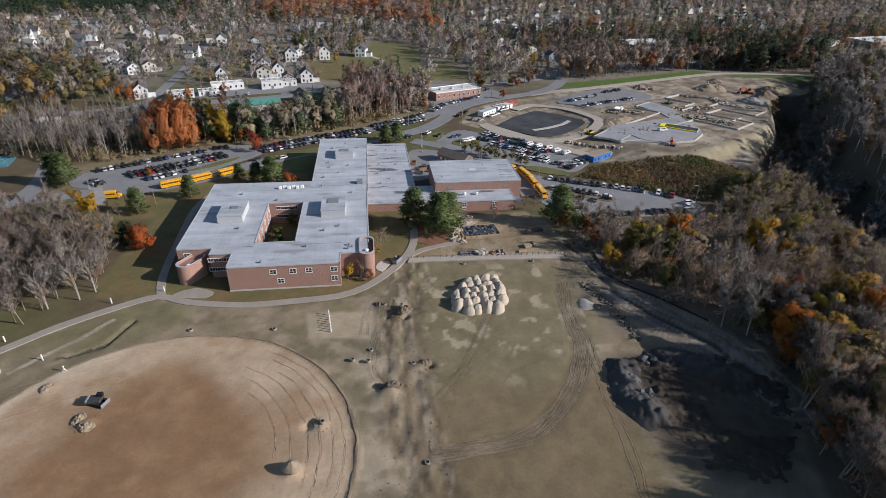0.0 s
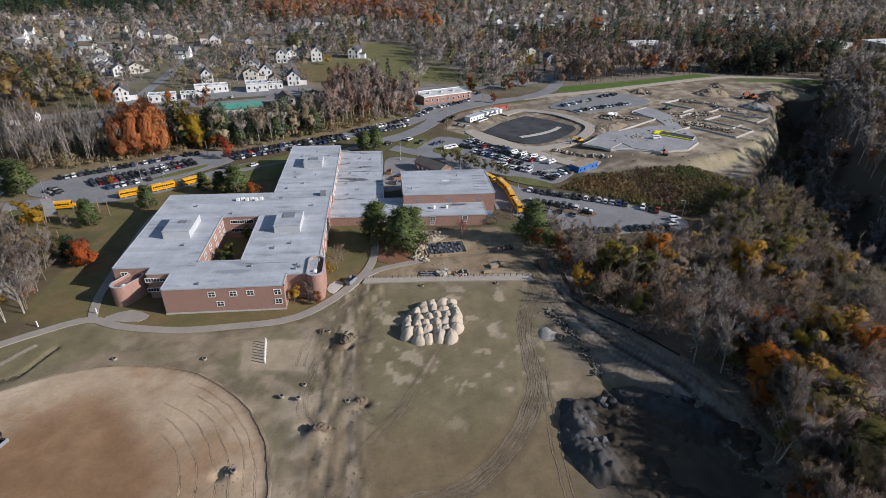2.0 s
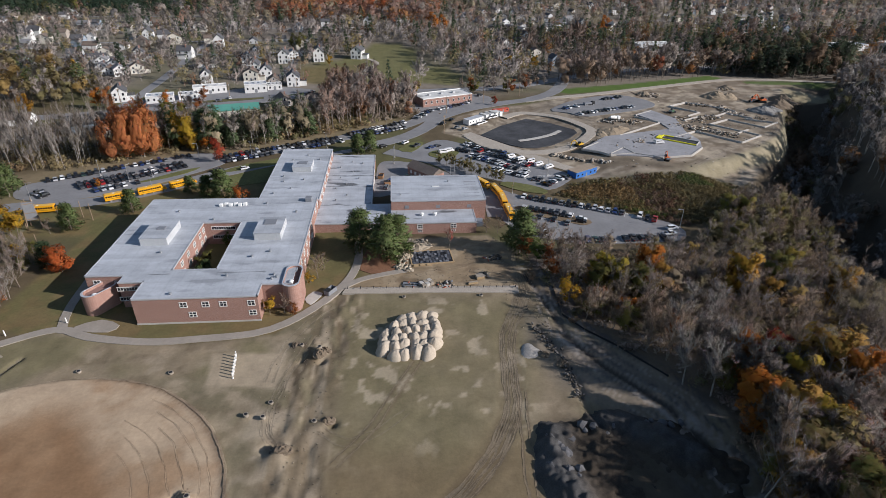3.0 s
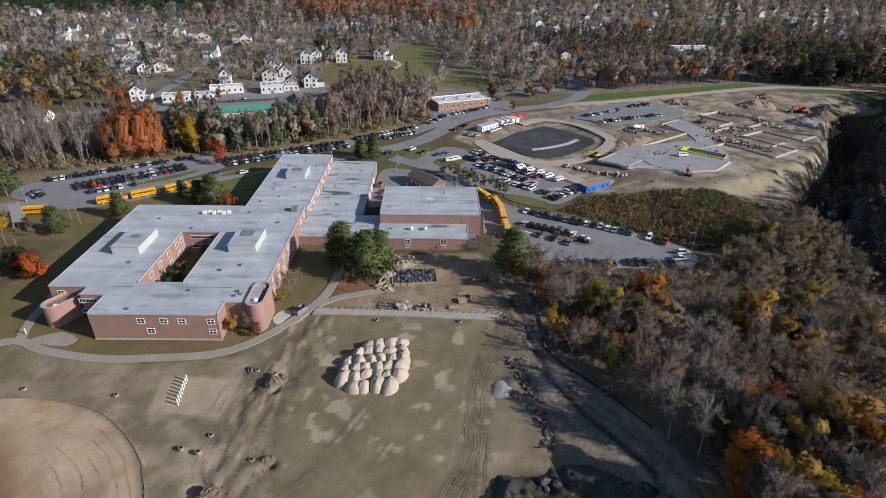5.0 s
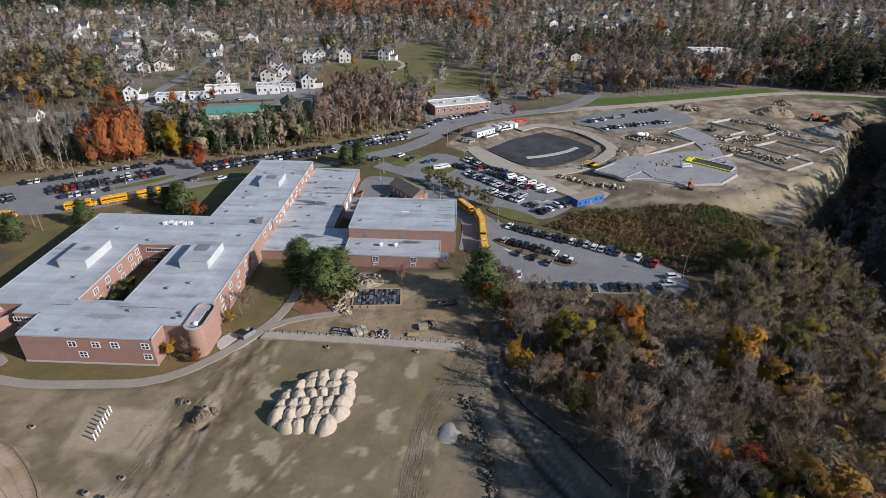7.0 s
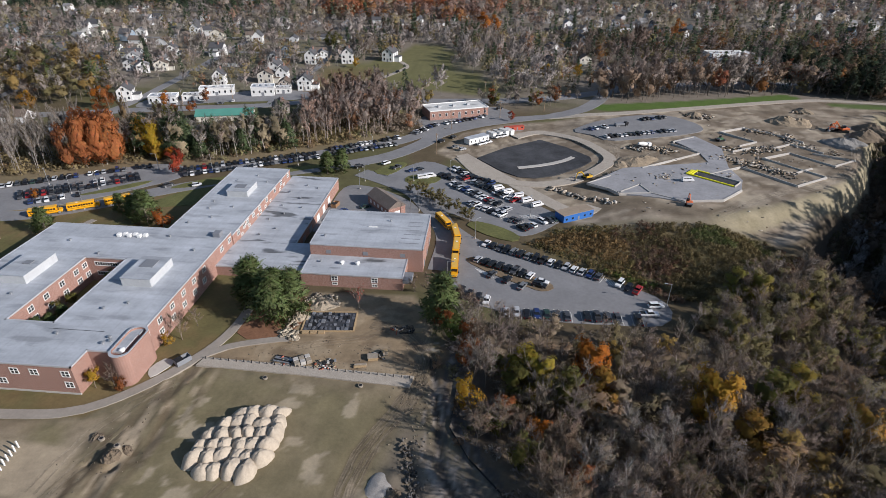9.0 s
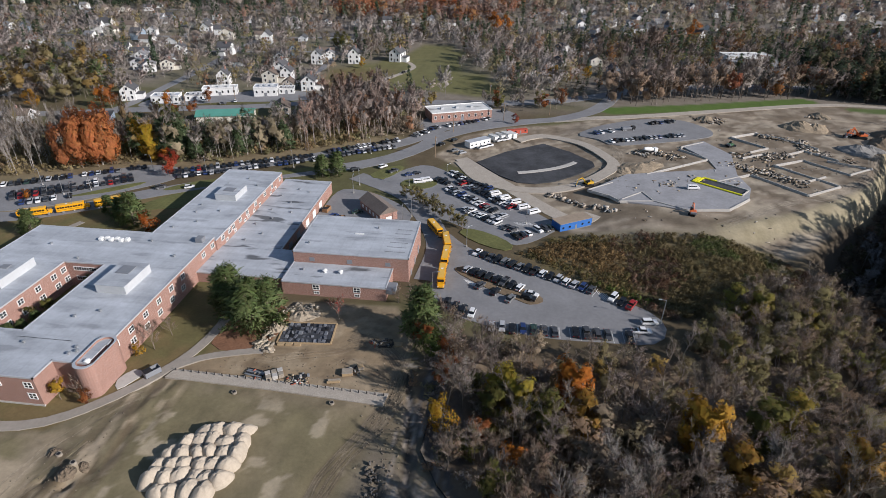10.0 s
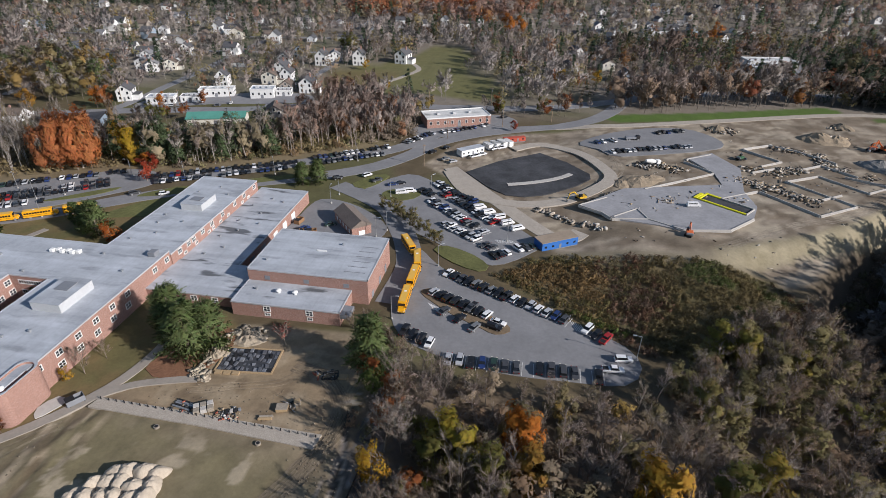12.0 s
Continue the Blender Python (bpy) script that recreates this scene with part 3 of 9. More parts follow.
# ---- roads, lots and paths ----
def drape(name, points, dz, material, label, category, smooth=True, cuts=6, kind="structure"):
    pts = spline(points, 4.0, True) if smooth else [np.array(p) for p in points]
    bm = bmesh.new()
    f = bm.faces.new([bm.verts.new((p[0], p[1], 0)) for p in pts])
    bmesh.ops.triangulate(bm, faces=[f])
    bmesh.ops.subdivide_edges(bm, edges=bm.edges[:], cuts=cuts, use_grid_fill=True)
    r = bmesh.ops.extrude_face_region(bm, geom=bm.faces[:])
    top = [g for g in r["geom"] if isinstance(g, bmesh.types.BMVert)]
    hs = height(np.array([v.co.x for v in bm.verts]), np.array([v.co.y for v in bm.verts]))
    up = set(top)
    for v, h in zip(bm.verts, hs):
        v.co.z = h + (dz if v in up else -0.3)
    bmesh.ops.recalc_face_normals(bm, faces=bm.faces)
    return tagged(part(name, bm, material), label, category, kind=kind)


def way(name, points, width, dz, material, label, category):
    return tagged(part(name, ribbon(points, width, -0.3, dz), material), label, category, kind="structure")


LOWER_LOT = [(66, 246), (71, 250), (79, 240), (90, 231), (107, 222), (124, 213), (136, 206), (139, 198), (134, 191), (120, 190), (104, 190), (90, 193), (78, 198), (71, 208), (69, 224)]
UPPER_LOT = [(60, 268), (56, 281), (44, 284), (36, 290), (40, 304), (52, 318), (62, 314), (74, 302), (88, 292), (104, 274), (113, 262), (108, 252), (97, 243), (84, 250), (73, 258)]
WEST_LOT = [(-136, 258), (-124, 268), (-98, 285), (-76, 299), (-58, 296), (-56, 284), (-70, 268), (-90, 249), (-112, 240), (-130, 243)]
drape("parking_lot_lower", LOWER_LOT, 0.14, ASPHALT, "worn grey asphalt parking lot beside the gym", "parking lot")
drape("parking_lot_upper", UPPER_LOT, 0.13, ASPHALT, "worn grey asphalt parking lot behind the gym", "parking lot")
drape("parking_lot_west", WEST_LOT, 0.13, ASPHALT, "long grey asphalt parking lot below the trees", "parking lot")
way("road_bus", [(69, 214), (70, 236), (66, 252), (60, 266), (52, 280), (40, 290), (24, 300)], 9, 0.15, ASPHALT, "asphalt bus lane round the gym", "road")
way("road_school", [(-150, 224), (-122, 234), (-96, 238), (-74, 252), (-58, 268), (-34, 284), (-10, 297), (14, 309), (34, 324), (48, 344), (56, 362), (76, 382), (104, 398), (136, 412), (152, 432), (164, 460), (178, 500), (172, 540)], 9.5, 0.16, ASPHALT, "grey asphalt school drive", "road")
way("road_parking_strip", [(-62, 288), (-40, 300), (-16, 313), (10, 331), (34, 346), (52, 372), (60, 392)], 9, 0.14, ASPHALT, "asphalt strip lined with parked cars", "parking lot")
way("road_town", [(-460, 335), (-300, 352), (-195, 366), (-139, 384), (-67, 404), (-12, 424), (60, 428), (120, 440), (190, 480), (260, 505), (420, 520), (700, 560)], 11, 0.18, ASPHALT, "two-lane asphalt town street", "road")
way("road_west", [(-150, 215), (-146, 243), (-160, 290), (-180, 340), (-195, 366)], 8, 0.17, ASPHALT, "narrow shaded asphalt street", "road")
way("road_site", [(70, 330), (92, 300), (118, 268), (128, 274)], 7, 0.10, GRAVEL, "pale gravel haul road", "road")
way("road_site_loop", [(70, 326), (82, 303), (103, 295), (124, 303), (143, 324), (141, 342), (130, 363), (112, 372), (98, 362)], 6, 0.25, GRAVEL, "pale gravel loop round fresh asphalt", "road")
way("road_site_north", [(120, 402), (160, 410), (220, 432), (290, 458), (330, 462), (420, 448), (520, 452)], 6, 0.12, GRAVEL, "pale gravel road past a grass bank", "road")
way("road_drive", [(-12, 426), (-4, 470), (8, 505), (14, 530), (4, 552)], 4, 0.15, GRAVEL, "curving gravel house drive", "road")
way("road_hill", [(-150, 384), (-146, 430), (-150, 500), (-160, 620), (-150, 780)], 7, 0.17, ASPHALT, "residential street between houses", "road")
way("road_cross", [(-58, 408), (-62, 450), (-58, 520), (-64, 620)], 6, 0.17, ASPHALT, "side street up to white houses", "road")
drape("town_forecourt", [(-140, 392), (-118, 398), (-92, 408), (-60, 414), (-30, 424), (-34, 432), (-64, 440), (-100, 425), (-138, 410)], 0.12, ASPHALT, "asphalt forecourt of roadside shops", "parking lot")
drape("east_forecourt", [(262, 570), (330, 560), (350, 610), (290, 630)], 0.12, ASPHALT, "parking lot of a white building", "parking lot")
drape("office_forecourt", [(40, 378), (58, 374), (92, 396), (98, 410), (84, 418), (60, 400), (44, 396)], 0.12, ASPHALT, "small office parking lot", "parking lot")
way("footpath", [(-112, 117), (-99, 127), (-89, 136), (-77, 144), (-66, 149), (-56, 145), (-40, 142), (-26, 142.5), (-12, 144), (-4, 148), (3, 155), (8, 162), (13, 172), (15, 184), (14, 196)], 2.8, 0.22, PATH, "pale worn footpath round the school", "footpath")
way("footpath_west", [(-65, 149), (-68, 160), (-70, 185), (-71, 215), (-66, 238)], 2.6, 0.16, PATH, "footpath in the building's shade", "footpath")
way("footpath_yard", [(9, 164), (16, 170), (25, 173.5), (31, 175)], 2.2, 0.27, PATH, "dusty footpath beside mulch", "footpath")
drape("terrace_west", [(-62, 150), (-56, 153), (-50, 150), (-52, 147), (-60, 148)], 0.17, PATH, "paved apron by the stair tower", "pavement")
drape("terrace_yard", [(0, 160), (2, 164), (5, 163), (4, 160), (2, 157)], 0.17, CONCRETE, "concrete apron by a stair tower", "pavement")
drape("service_court", [(19, 238), (26, 240), (45, 240), (56, 262), (40, 280), (22, 284), (19, 262)], 0.13, ASPHALT, "asphalt service court behind the gym", "pavement")
drape("new_asphalt_lot", [(78, 326), (92, 343), (112, 359), (125, 348), (135, 332), (135, 326), (129, 319), (115, 307), (106, 303), (98, 303), (89, 311)], 0.2, NEW_ASPHALT, "fresh black asphalt with a pale kerb", "parking lot", smooth=False)
drape("site_car_park", [(133, 378), (142, 366), (152, 357), (196, 374), (208, 386), (204, 400), (192, 410), (166, 404)], 0.2, ASPHALT, "grey asphalt contractors' car park", "parking lot")
drape("bed_mulch", [(16, 176), (24, 174), (31, 179), (33, 190), (26, 196), (18, 190)], 0.16, BARK_MULCH, "reddish bark mulch under the pines", "planting bed")
drape("lawn_loop", [(46, 292), (52, 288), (60, 292), (62, 299), (54, 301), (47, 298)], 0.3, GRASS, "oval grass island in the lot", "lawn")
drape("lawn_loop_west", [(30, 302), (36, 298), (41, 304), (44, 314), (38, 314)], 0.3, GRASS, "grass island by the drive", "lawn")
drape("lawn_lot_edge", [(76, 250), (84, 242), (93, 238), (96, 242), (90, 249), (80, 254)], 0.3, GRASS, "grass verge between the lots", "lawn")
drape("lawn_median", [(77, 223), (82, 224), (92, 217), (103, 211), (105, 207), (101, 205), (97, 207), (88, 212), (79, 219)], 0.3, mat("brown_litter", (0.17, 0.125, 0.08), 0.95, grain=0.25, blotch=0.2, size=0.6), "brown planted island with kerb in the lot", "planting bed")
drape("lawn_north", [(-56, 252), (-44, 254), (-27, 262), (-25, 278), (-34, 277), (-48, 268)], 0.12, GRASS, "mown lawn north of the school", "lawn")
drape("lawn_road_verge", [(-54, 272), (-46, 282), (-20, 297), (4, 309), (12, 314), (14, 310), (-10, 296), (-34, 280)], 0.2, GRASS, "grass verge of the school drive", "lawn")
drape("west_lot_island", [(-88, 260), (-80, 264), (-70, 272), (-66, 279), (-72, 276), (-84, 265)], 0.3, GRASS, "long grass island in the lot", "lawn")

# ---- the school ----
school = thing("school_building", -30, 190, 0, 0, "two-storey red-brick school with flat grey membrane roofs", "school building")
GY0 = 190.0


def sw(x0, x1, y0, y1, z0, z1):
    return (x0 + 30, x1 + 30, y0 - GY0, y1 - GY0, z0, z1)


def wing(name, x0, x1, y0, y1, z1, z0=-3.0, roof_label="", brick=BRICK):
    """A flat-roofed wing: brick walls, roof deck, and a metal edge that stands a little proud."""
    part(name, boxes(sw(x0, x1, y0, y1, z0, z1 - 0.35)), brick, school)
    deck = part("roof_deck", boxes(sw(x0 - 0.08, x1 + 0.08, y0 - 0.08, y1 + 0.08, z1 - 0.35, z1)), ROOF_PATCHY if z1 < 5 else ROOF, school, roof_label)
    return deck


def coping(x0, y0, x1, y1, z):
    """The metal edge strip along one roof side."""
    bm = bmesh.new()
    w = 0.16
    box(bm, *sw(min(x0, x1) - w, max(x0, x1) + w, min(y0, y1) - w, max(y0, y1) + w, z - 0.30, z + 0.10))
    part("roof_edge", bm, ROOF_EDGE, school)


wing("wall_west_wing", -63, -39, 163, 197, 8.6)
wing("wall_cross_wing", -63, -2, 197.0, 217.5, 8.604)
wing("wall_east_wing", -26, -2, 163, 197, 8.6)
wing("wall_south_wing", -45, -11, 150, 163, 8.6)
wing("wall_south_link", -52, -45, 159, 163, 8.596)
wing("wall_south_link", -11, -2.4, 156, 163, 8.596)
wing("wall_court_link", -39, -26, 163, 165.3, 8.596)
wing("wall_north_wing", -24.6, -1.6, 217.5, 277, 7.5)
wing("wall_low_wing", -1.6, 18.5, 221, 280, 3.2)
wing("wall_low_link", -2, 26.2, 204, 221, 3.6)
wing("wall_gym", 26.4, 63.2, 212.5, 238, 8.5)
wing("wall_gym_annex", 26.4, 58.2, 201.2, 212.5, 4.6)
for e in ((-63, 163, -63, 217.5), (-63, 217.5, -24.6, 217.5), (-39, 165.3, -39, 197), (-26, 165.3, -26, 197), (-39, 197, -26, 197), (-39, 165.3, -26, 165.3), (-45, 150, -11, 150),
          (-45, 150, -45, 159), (-11, 150, -11, 156), (-11, 156, -2.4, 156), (-2, 163, -2, 217.5), (-52, 159, -45, 159), (-63, 163, -52, 163)):
    coping(*e, 8.6)
for e in ((-24.6, 217.5, -24.6, 277), (-24.6, 277, -1.6, 277), (-1.6, 217.5, -1.6, 277)):
    coping(*e, 7.5)
for e in ((18.5, 221, 18.5, 280), (-1.6, 280, 18.5, 280)):
    coping(*e, 3.2)
coping(-2, 204, 26.2, 204, 3.6)
for e in ((26.4, 212.5, 63.2, 212.5), (63.2, 212.5, 63.2, 238), (26.4, 238, 63.2, 238), (26.4, 212.5, 26.4, 238)):
    coping(*e, 8.5)
for e in ((26.4, 201.2, 58.2, 201.2), (58.2, 201.2, 58.2, 212.5), (26.4, 201.2, 26.4, 212.5)):
    coping(*e, 4.6)
part("plinth", boxes(sw(-45.1, -10.9, 149.9, 150.2, 0, 0.5)), CONCRETE, school)


# windows: a white frame with four lights round dark panes, facing -y in their own space
def window_meshes(w, h, cols=2, rows=2):
    """A white frame cut out of one board, and the glass behind it."""
    f, bar = 0.10, 0.06 if cols > 2 else 0.12
    xs, zs = [-w / 2 - 0.12], [-h / 2 - 0.12]
    for i in range(cols):
        xs += [-w / 2 + w * i / cols + bar / 2, -w / 2 + w * (i + 1) / cols - bar / 2]
    for j in range(rows):
        zs += [-h / 2 + h * j / rows + 0.05, -h / 2 + h * (j + 1) / rows - 0.05]
    xs.append(w / 2 + 0.12)
    zs.append(h / 2 + 0.12)
    bm = bmesh.new()
    g = [[bm.verts.new((x, -f, z)) for z in zs] for x in xs]
    for i in range(len(xs) - 1):
        for j in range(len(zs) - 1):
            if i % 2 == 0 or j % 2 == 0:
                bm.faces.new((g[i][j], g[i + 1][j], g[i + 1][j + 1], g[i][j + 1]))
    r = bmesh.ops.extrude_face_region(bm, geom=bm.faces[:])
    bmesh.ops.translate(bm, vec=(0, f + 0.02, 0), verts=[v for v in r["geom"] if isinstance(v, bmesh.types.BMVert)])
    bmesh.ops.recalc_face_normals(bm, faces=bm.faces)
    frame_me = mesh_of(bm, "window_frame", WINDOW_FRAME)
    return frame_me, mesh_of(boxes((-w / 2, w / 2, -0.03, 0.02, -h / 2, h / 2)), "pane", PANE)


FOUR_LIGHT = window_meshes(1.9, 1.6)
STRIP = window_meshes(8.0, 1.2, 10, 1)
SMALL = window_meshes(1.5, 0.8, 2, 1)


def window(meshes, x, y, z, rz, parent=None):
    parent = school if parent is None else parent
    fr = part("window", meshes[0], None, parent, m=pose(x - parent.location.x, y - parent.location.y, z - parent.location.z, 0, 0, rz))
    part("pane", meshes[1], None, fr)


for x, z in ((-31.4, 6.3), (-25.4, 6.3), (-20.6, 6.3), (-12.9, 6.3), (-29.4, 3.0), (-12.9, 3.0)):
    window(FOUR_LIGHT, x, 150, z, 0)
for y in (165.4, 171.6, 178, 184.3, 190.6, 197, 209.6, 215.6):
    window(FOUR_LIGHT, -2, y, 6.4, 90)
for y in (171.2, 177.4, 183.6, 189.8, 196):
    window(FOUR_LIGHT, -2, y, 3.1, 90)
for y in (173, 179, 185.4, 191.6, 195.6):
    window(FOUR_LIGHT, -39, y, 6.3, 90)
    window(FOUR_LIGHT, -39, y + 0.4, 3.0, 90)
for y in (222, 227, 230, 235.5, 241.5, 249, 258, 265.5, 274):
    window(FOUR_LIGHT, -1.6, y, 6.0, 90)
for y in (224.5, 231, 239, 242, 247, 252.5, 263.5, 268.5):
    window(SMALL, -1.6, y, 4.1, 90)
for x in (-36, -30):
    window(STRIP, -32.5, 197, 6.4, 0) if x == -36 else window(STRIP, -32.5, 197, 3.0, 0)
window(FOUR_LIGHT, -60, 163, 6.2, 0)
window(STRIP, -48.6, 159, 6.4, 0)
window(STRIP, -48.6, 159, 3.0, 0)
for x in (37, 49.5):
    window(FOUR_LIGHT, x, 201.2, 3.2, 0)
    window(SMALL, x, 201.2, 1.3, 0)
for x in (13, 19.5):
    window(FOUR_LIGHT, x, 204, 2.0, 0)
for x in (32.4, 44.5, 56.7):
    part("wall_louvre", boxes((x - 0.8 + 30, x + 0.8 + 30, 212.42 - GY0, 212.5 - GY0, 5.4, 6.6), (x - 0.9 + 30, x + 0.9 + 30, 212.38 - GY0, 212.46 - GY0, 5.3, 5.4)), DARK_PANEL, school, "dark wall louvre")
for y in (228, 236, 246, 254, 262):
    part("loading_door", boxes(sw(18.5, 18.62, y, y + 3.2, -2, 1.4)), WINDOW_FRAME if y > 240 else DARK_PANEL, school, "roll-up service door")
part("entrance_door", boxes(sw(-2, -1.9, 162.4, 164.0, 0, 2.2)), DARK_PANEL, school, "dark steel door")
for y in (216, 224, 231):
    part("gym_door", boxes(sw(63.2, 63.3, y, y + 1.9, -1, 2.1)), DARK_PANEL, school, "dark steel exit door")


def penthouse(x0, x1, y0, y1, z0, z1, hatch=None):
    """A ribbed metal plant housing on the roof with a louvred hatch."""
    bm = boxes(sw(x0, x1, y0, y1, z0, z1))
    n = int((y1 - y0) / 0.7)
    for i in range(n):
        y = y0 + (i + 0.5) * (y1 - y0) / n
        box(bm, *sw(x0 - 0.025, x1 + 0.025, y - 0.12, y + 0.12, z0, z1 - 0.12))
    n = int((x1 - x0) / 0.7)
    for i in range(n):
        x = x0 + (i + 0.5) * (x1 - x0) / n
        box(bm, *sw(x - 0.12, x + 0.12, y0 - 0.025, y1 + 0.025, z0, z1 - 0.12))
    ph = part("plant_housing", bm, METAL_PANEL, school, "grey ribbed metal plant housing")
    part("housing_roof", boxes(sw(x0 - 0.12, x1 + 0.12, y0 - 0.12, y1 + 0.12, z1, z1 + 0.12)), ROOF, ph)
    if hatch:
        part("hatch", boxes(sw(*hatch, z1 + 0.12, z1 + 0.34)), DARK_PANEL, ph, "dark louvred hatch")


penthouse(-54, -45.5, 181, 194, 8.6, 11.2, (-50.5, -48, 187, 189))
penthouse(-18.6, -10, 183, 195, 8.6, 11.2, (-16.5, -12.5, 189, 193))
penthouse(-16, -8, 247, 257, 7.5, 9.9, (-14, -10, 250, 253))


def stair_tower(points, z, label):
    """A curved brick stair tower with an open parapet round a sunken roof."""
    body = part("stair_tower", prism(points, -1.0, z - 0.9), BRICK, school, label)
    c = np.mean(points, axis=0)
    inner = [c + (np.array(p) - c) * 0.86 for p in points]
    bm, k = bmesh.new(), len(points)
    ring = [[bm.verts.new((q[0], q[1], h)) for q in pl] for pl, h in ((points, z - 0.9), (points, z), (inner, z), (inner, z - 0.9))]
    for a, b in zip(ring, ring[1:]):
        for i in range(k):
            bm.faces.new((a[i], a[(i + 1) % k], b[(i + 1) % k], b[i]))
    bmesh.ops.recalc_face_normals(bm, faces=bm.faces)
    part("parapet", bm, BRICK, body)
    part("tower_roof", prism(inner, z - 0.9, z - 0.82), BRICK_DARK, body, "dark sunken tower roof")
    rim_o = [c + (np.array(p) - c) * 1.015 for p in points]
    rim_i = [c + (np.array(p) - c) * 0.88 for p in points]
    bm = bmesh.new()
    ring = [[bm.verts.new((q[0], q[1], h)) for q in pl] for pl, h in ((rim_o, z), (rim_o, z + 0.1), (rim_i, z + 0.1), (rim_i, z))]
    for a, b in zip(ring, ring[1:] + ring[:1]):
        for i in range(k):
            bm.faces.new((a[i], a[(i + 1) % k], b[(i + 1) % k], b[i]))
    bmesh.ops.recalc_face_normals(bm, faces=bm.faces)
    part("tower_coping", bm, ROOF_EDGE, body)
    bm = bmesh.new()
    rod(bm, (c[0], c[1] - 3.2, z - 0.85), (c[0], c[1] - 3.2, z - 0.1), 0.55, 0.55, 16)
    rod(bm, (c[0], c[1] - 3.2, z - 0.1), (c[0], c[1] - 3.2, z + 0.15), 0.75, 0.3, 16)
    part("vent_cap", bm, WHITE_PAINT, body, "white round vent cap")


def capsule(cx, cy, half, r, turn=0.0):
    out = []
    for a in np.linspace(0, 2 * math.pi, 28, endpoint=False):
        x, y = r * math.cos(a), r * math.sin(a) + (half if math.sin(a) >= 0 else -half)
        out.append((cx + 30 + x * math.cos(turn) - y * math.sin(turn), cy - GY0 + x * math.sin(turn) + y * math.cos(turn)))
    return out


stair_tower(capsule(-2.6, 159.6, 3.6, 2.5), 9.1, "rounded red-brick stair tower")
stair_tower(capsule(-58.0, 159.6, 2.6, 2.5, -0.55), 6.6, "low rounded red-brick stair tower")


def roof_fan(x, y, z, r=0.4, h=0.8, material=STEEL, label="round roof ventilator"):
    bm = bmesh.new()
    rod(bm, (x + 30, y - GY0, z), (x + 30, y - GY0, z + h * 0.6), r * 0.6, r * 0.6, 10)
    rod(bm, (x + 30, y - GY0, z + h * 0.6), (x + 30, y - GY0, z + h * 0.8), r * 1.15, r * 1.15, 12)
    rod(bm, (x + 30, y - GY0, z + h * 0.8), (x + 30, y - GY0, z + h), r * 1.15, r * 0.4, 12)
    part("roof_vent", bm, material, school, label)


for x, y in ((-8.5, 158.5), (-7.2, 159.5), (-8.2, 160.8), (-35, 152), (-22, 161), (-46, 176), (-36, 199), (-17, 172), (-12, 175), (-8, 204), (-20, 212), (-50, 206)):
    roof_fan(x, y, 8.6, 0.42)
for x, y in ((38, 207.5), (43, 207.5)):
    roof_fan(x, y, 4.6, 0.7, 1.2, WHITE_PAINT, "white round roof fan")
for x, y in ((31, 208), (30, 218), (50, 231)):
    roof_fan(x, y, 8.5 if y > 212 else 4.6, 0.35)
for x, y in ((4, 226), (8, 231), (3, 238), (7, 243), (4, 250), (9, 257), (3, 263), (8, 270), (13, 268), (12, 249)):
    roof_fan(x, y, 3.2, 0.38, 0.7)
for x, y in ((-20, 224), (-14, 229), (-18, 236), (-10, 238), (-19, 242), (-6, 262), (-18, 262), (-12, 268)):
    roof_fan(x, y, 7.5, 0.36, 0.7)
for i in range(6):
    part("roof_unit", boxes(sw(-37 + i * 1.7, -35.7 + i * 1.7, 210 + (i % 2) * 0.6, 211.4 + (i % 2) * 0.6, 8.6, 9.6), bevel=0.12), WHITE_PAINT, school, "white rooftop condenser")
# The second box stands for a dark canopy at the annex's corner.
for x0, x1, y0, y1, z in ((-6, -3.6, 213, 215.5, 8.6), (56.5, 61, 201.4, 206, 2.4)):
    part("roof_unit", boxes(sw(x0, x1, y0, y1, z, z + 1.5), bevel=0.1), DARK_PANEL, school, "dark box of a roof air handler and annex canopy")
for y in (216, 219, 222, 225, 228, 231):
    part("solar_strip", boxes(sw(55 + (y - 216) * 0.1, 61.5, y, y + 0.12, 8.5, 8.62)), DARK_PANEL, school, "dark roof seam strip")
part("roof_skylight", boxes(sw(43, 46, 226, 226.5, 8.5, 8.75)), WINDOW_FRAME, school)
# boiler house behind the gym
shed = thing("utility_shed", 42.5, 263, on(42.5, 263), 40, "small brick shed with a brown gabled roof", "shed")
bm = boxes((-3.8, 3.8, -8.5, 8.5, -1, 4.0))
part("wall", bm, BRICK, shed)
bm = bmesh.new()
vs = [bm.verts.new(c) for c in ((-4.3, -8.9, 3.9), (4.3, -8.9, 3.9), (0, -8.9, 6.4), (-4.3, 8.9, 3.9), (4.3, 8.9, 3.9), (0, 8.9, 6.4))]
for f in ((0, 1, 2), (5, 4, 3), (0, 2, 5, 3), (2, 1, 4, 5), (1, 0, 3, 4)):
    bm.faces.new([vs[i] for i in f])
part("roof", bm, mat("brown_shingle", (0.17, 0.14, 0.12), 0.9, grain=0.2, blotch=0.15, size=0.4), shed)
part("door", boxes((-1.2, 1.2, -8.58, -8.5, -0.5, 2.2)), WINDOW_FRAME, shed)
for y in (-6, -3, 0, 3, 6):
    part("window", boxes((-3.88, -3.8, y - 0.6, y + 0.6, 1.2, 2.6)), WINDOW_FRAME, shed)
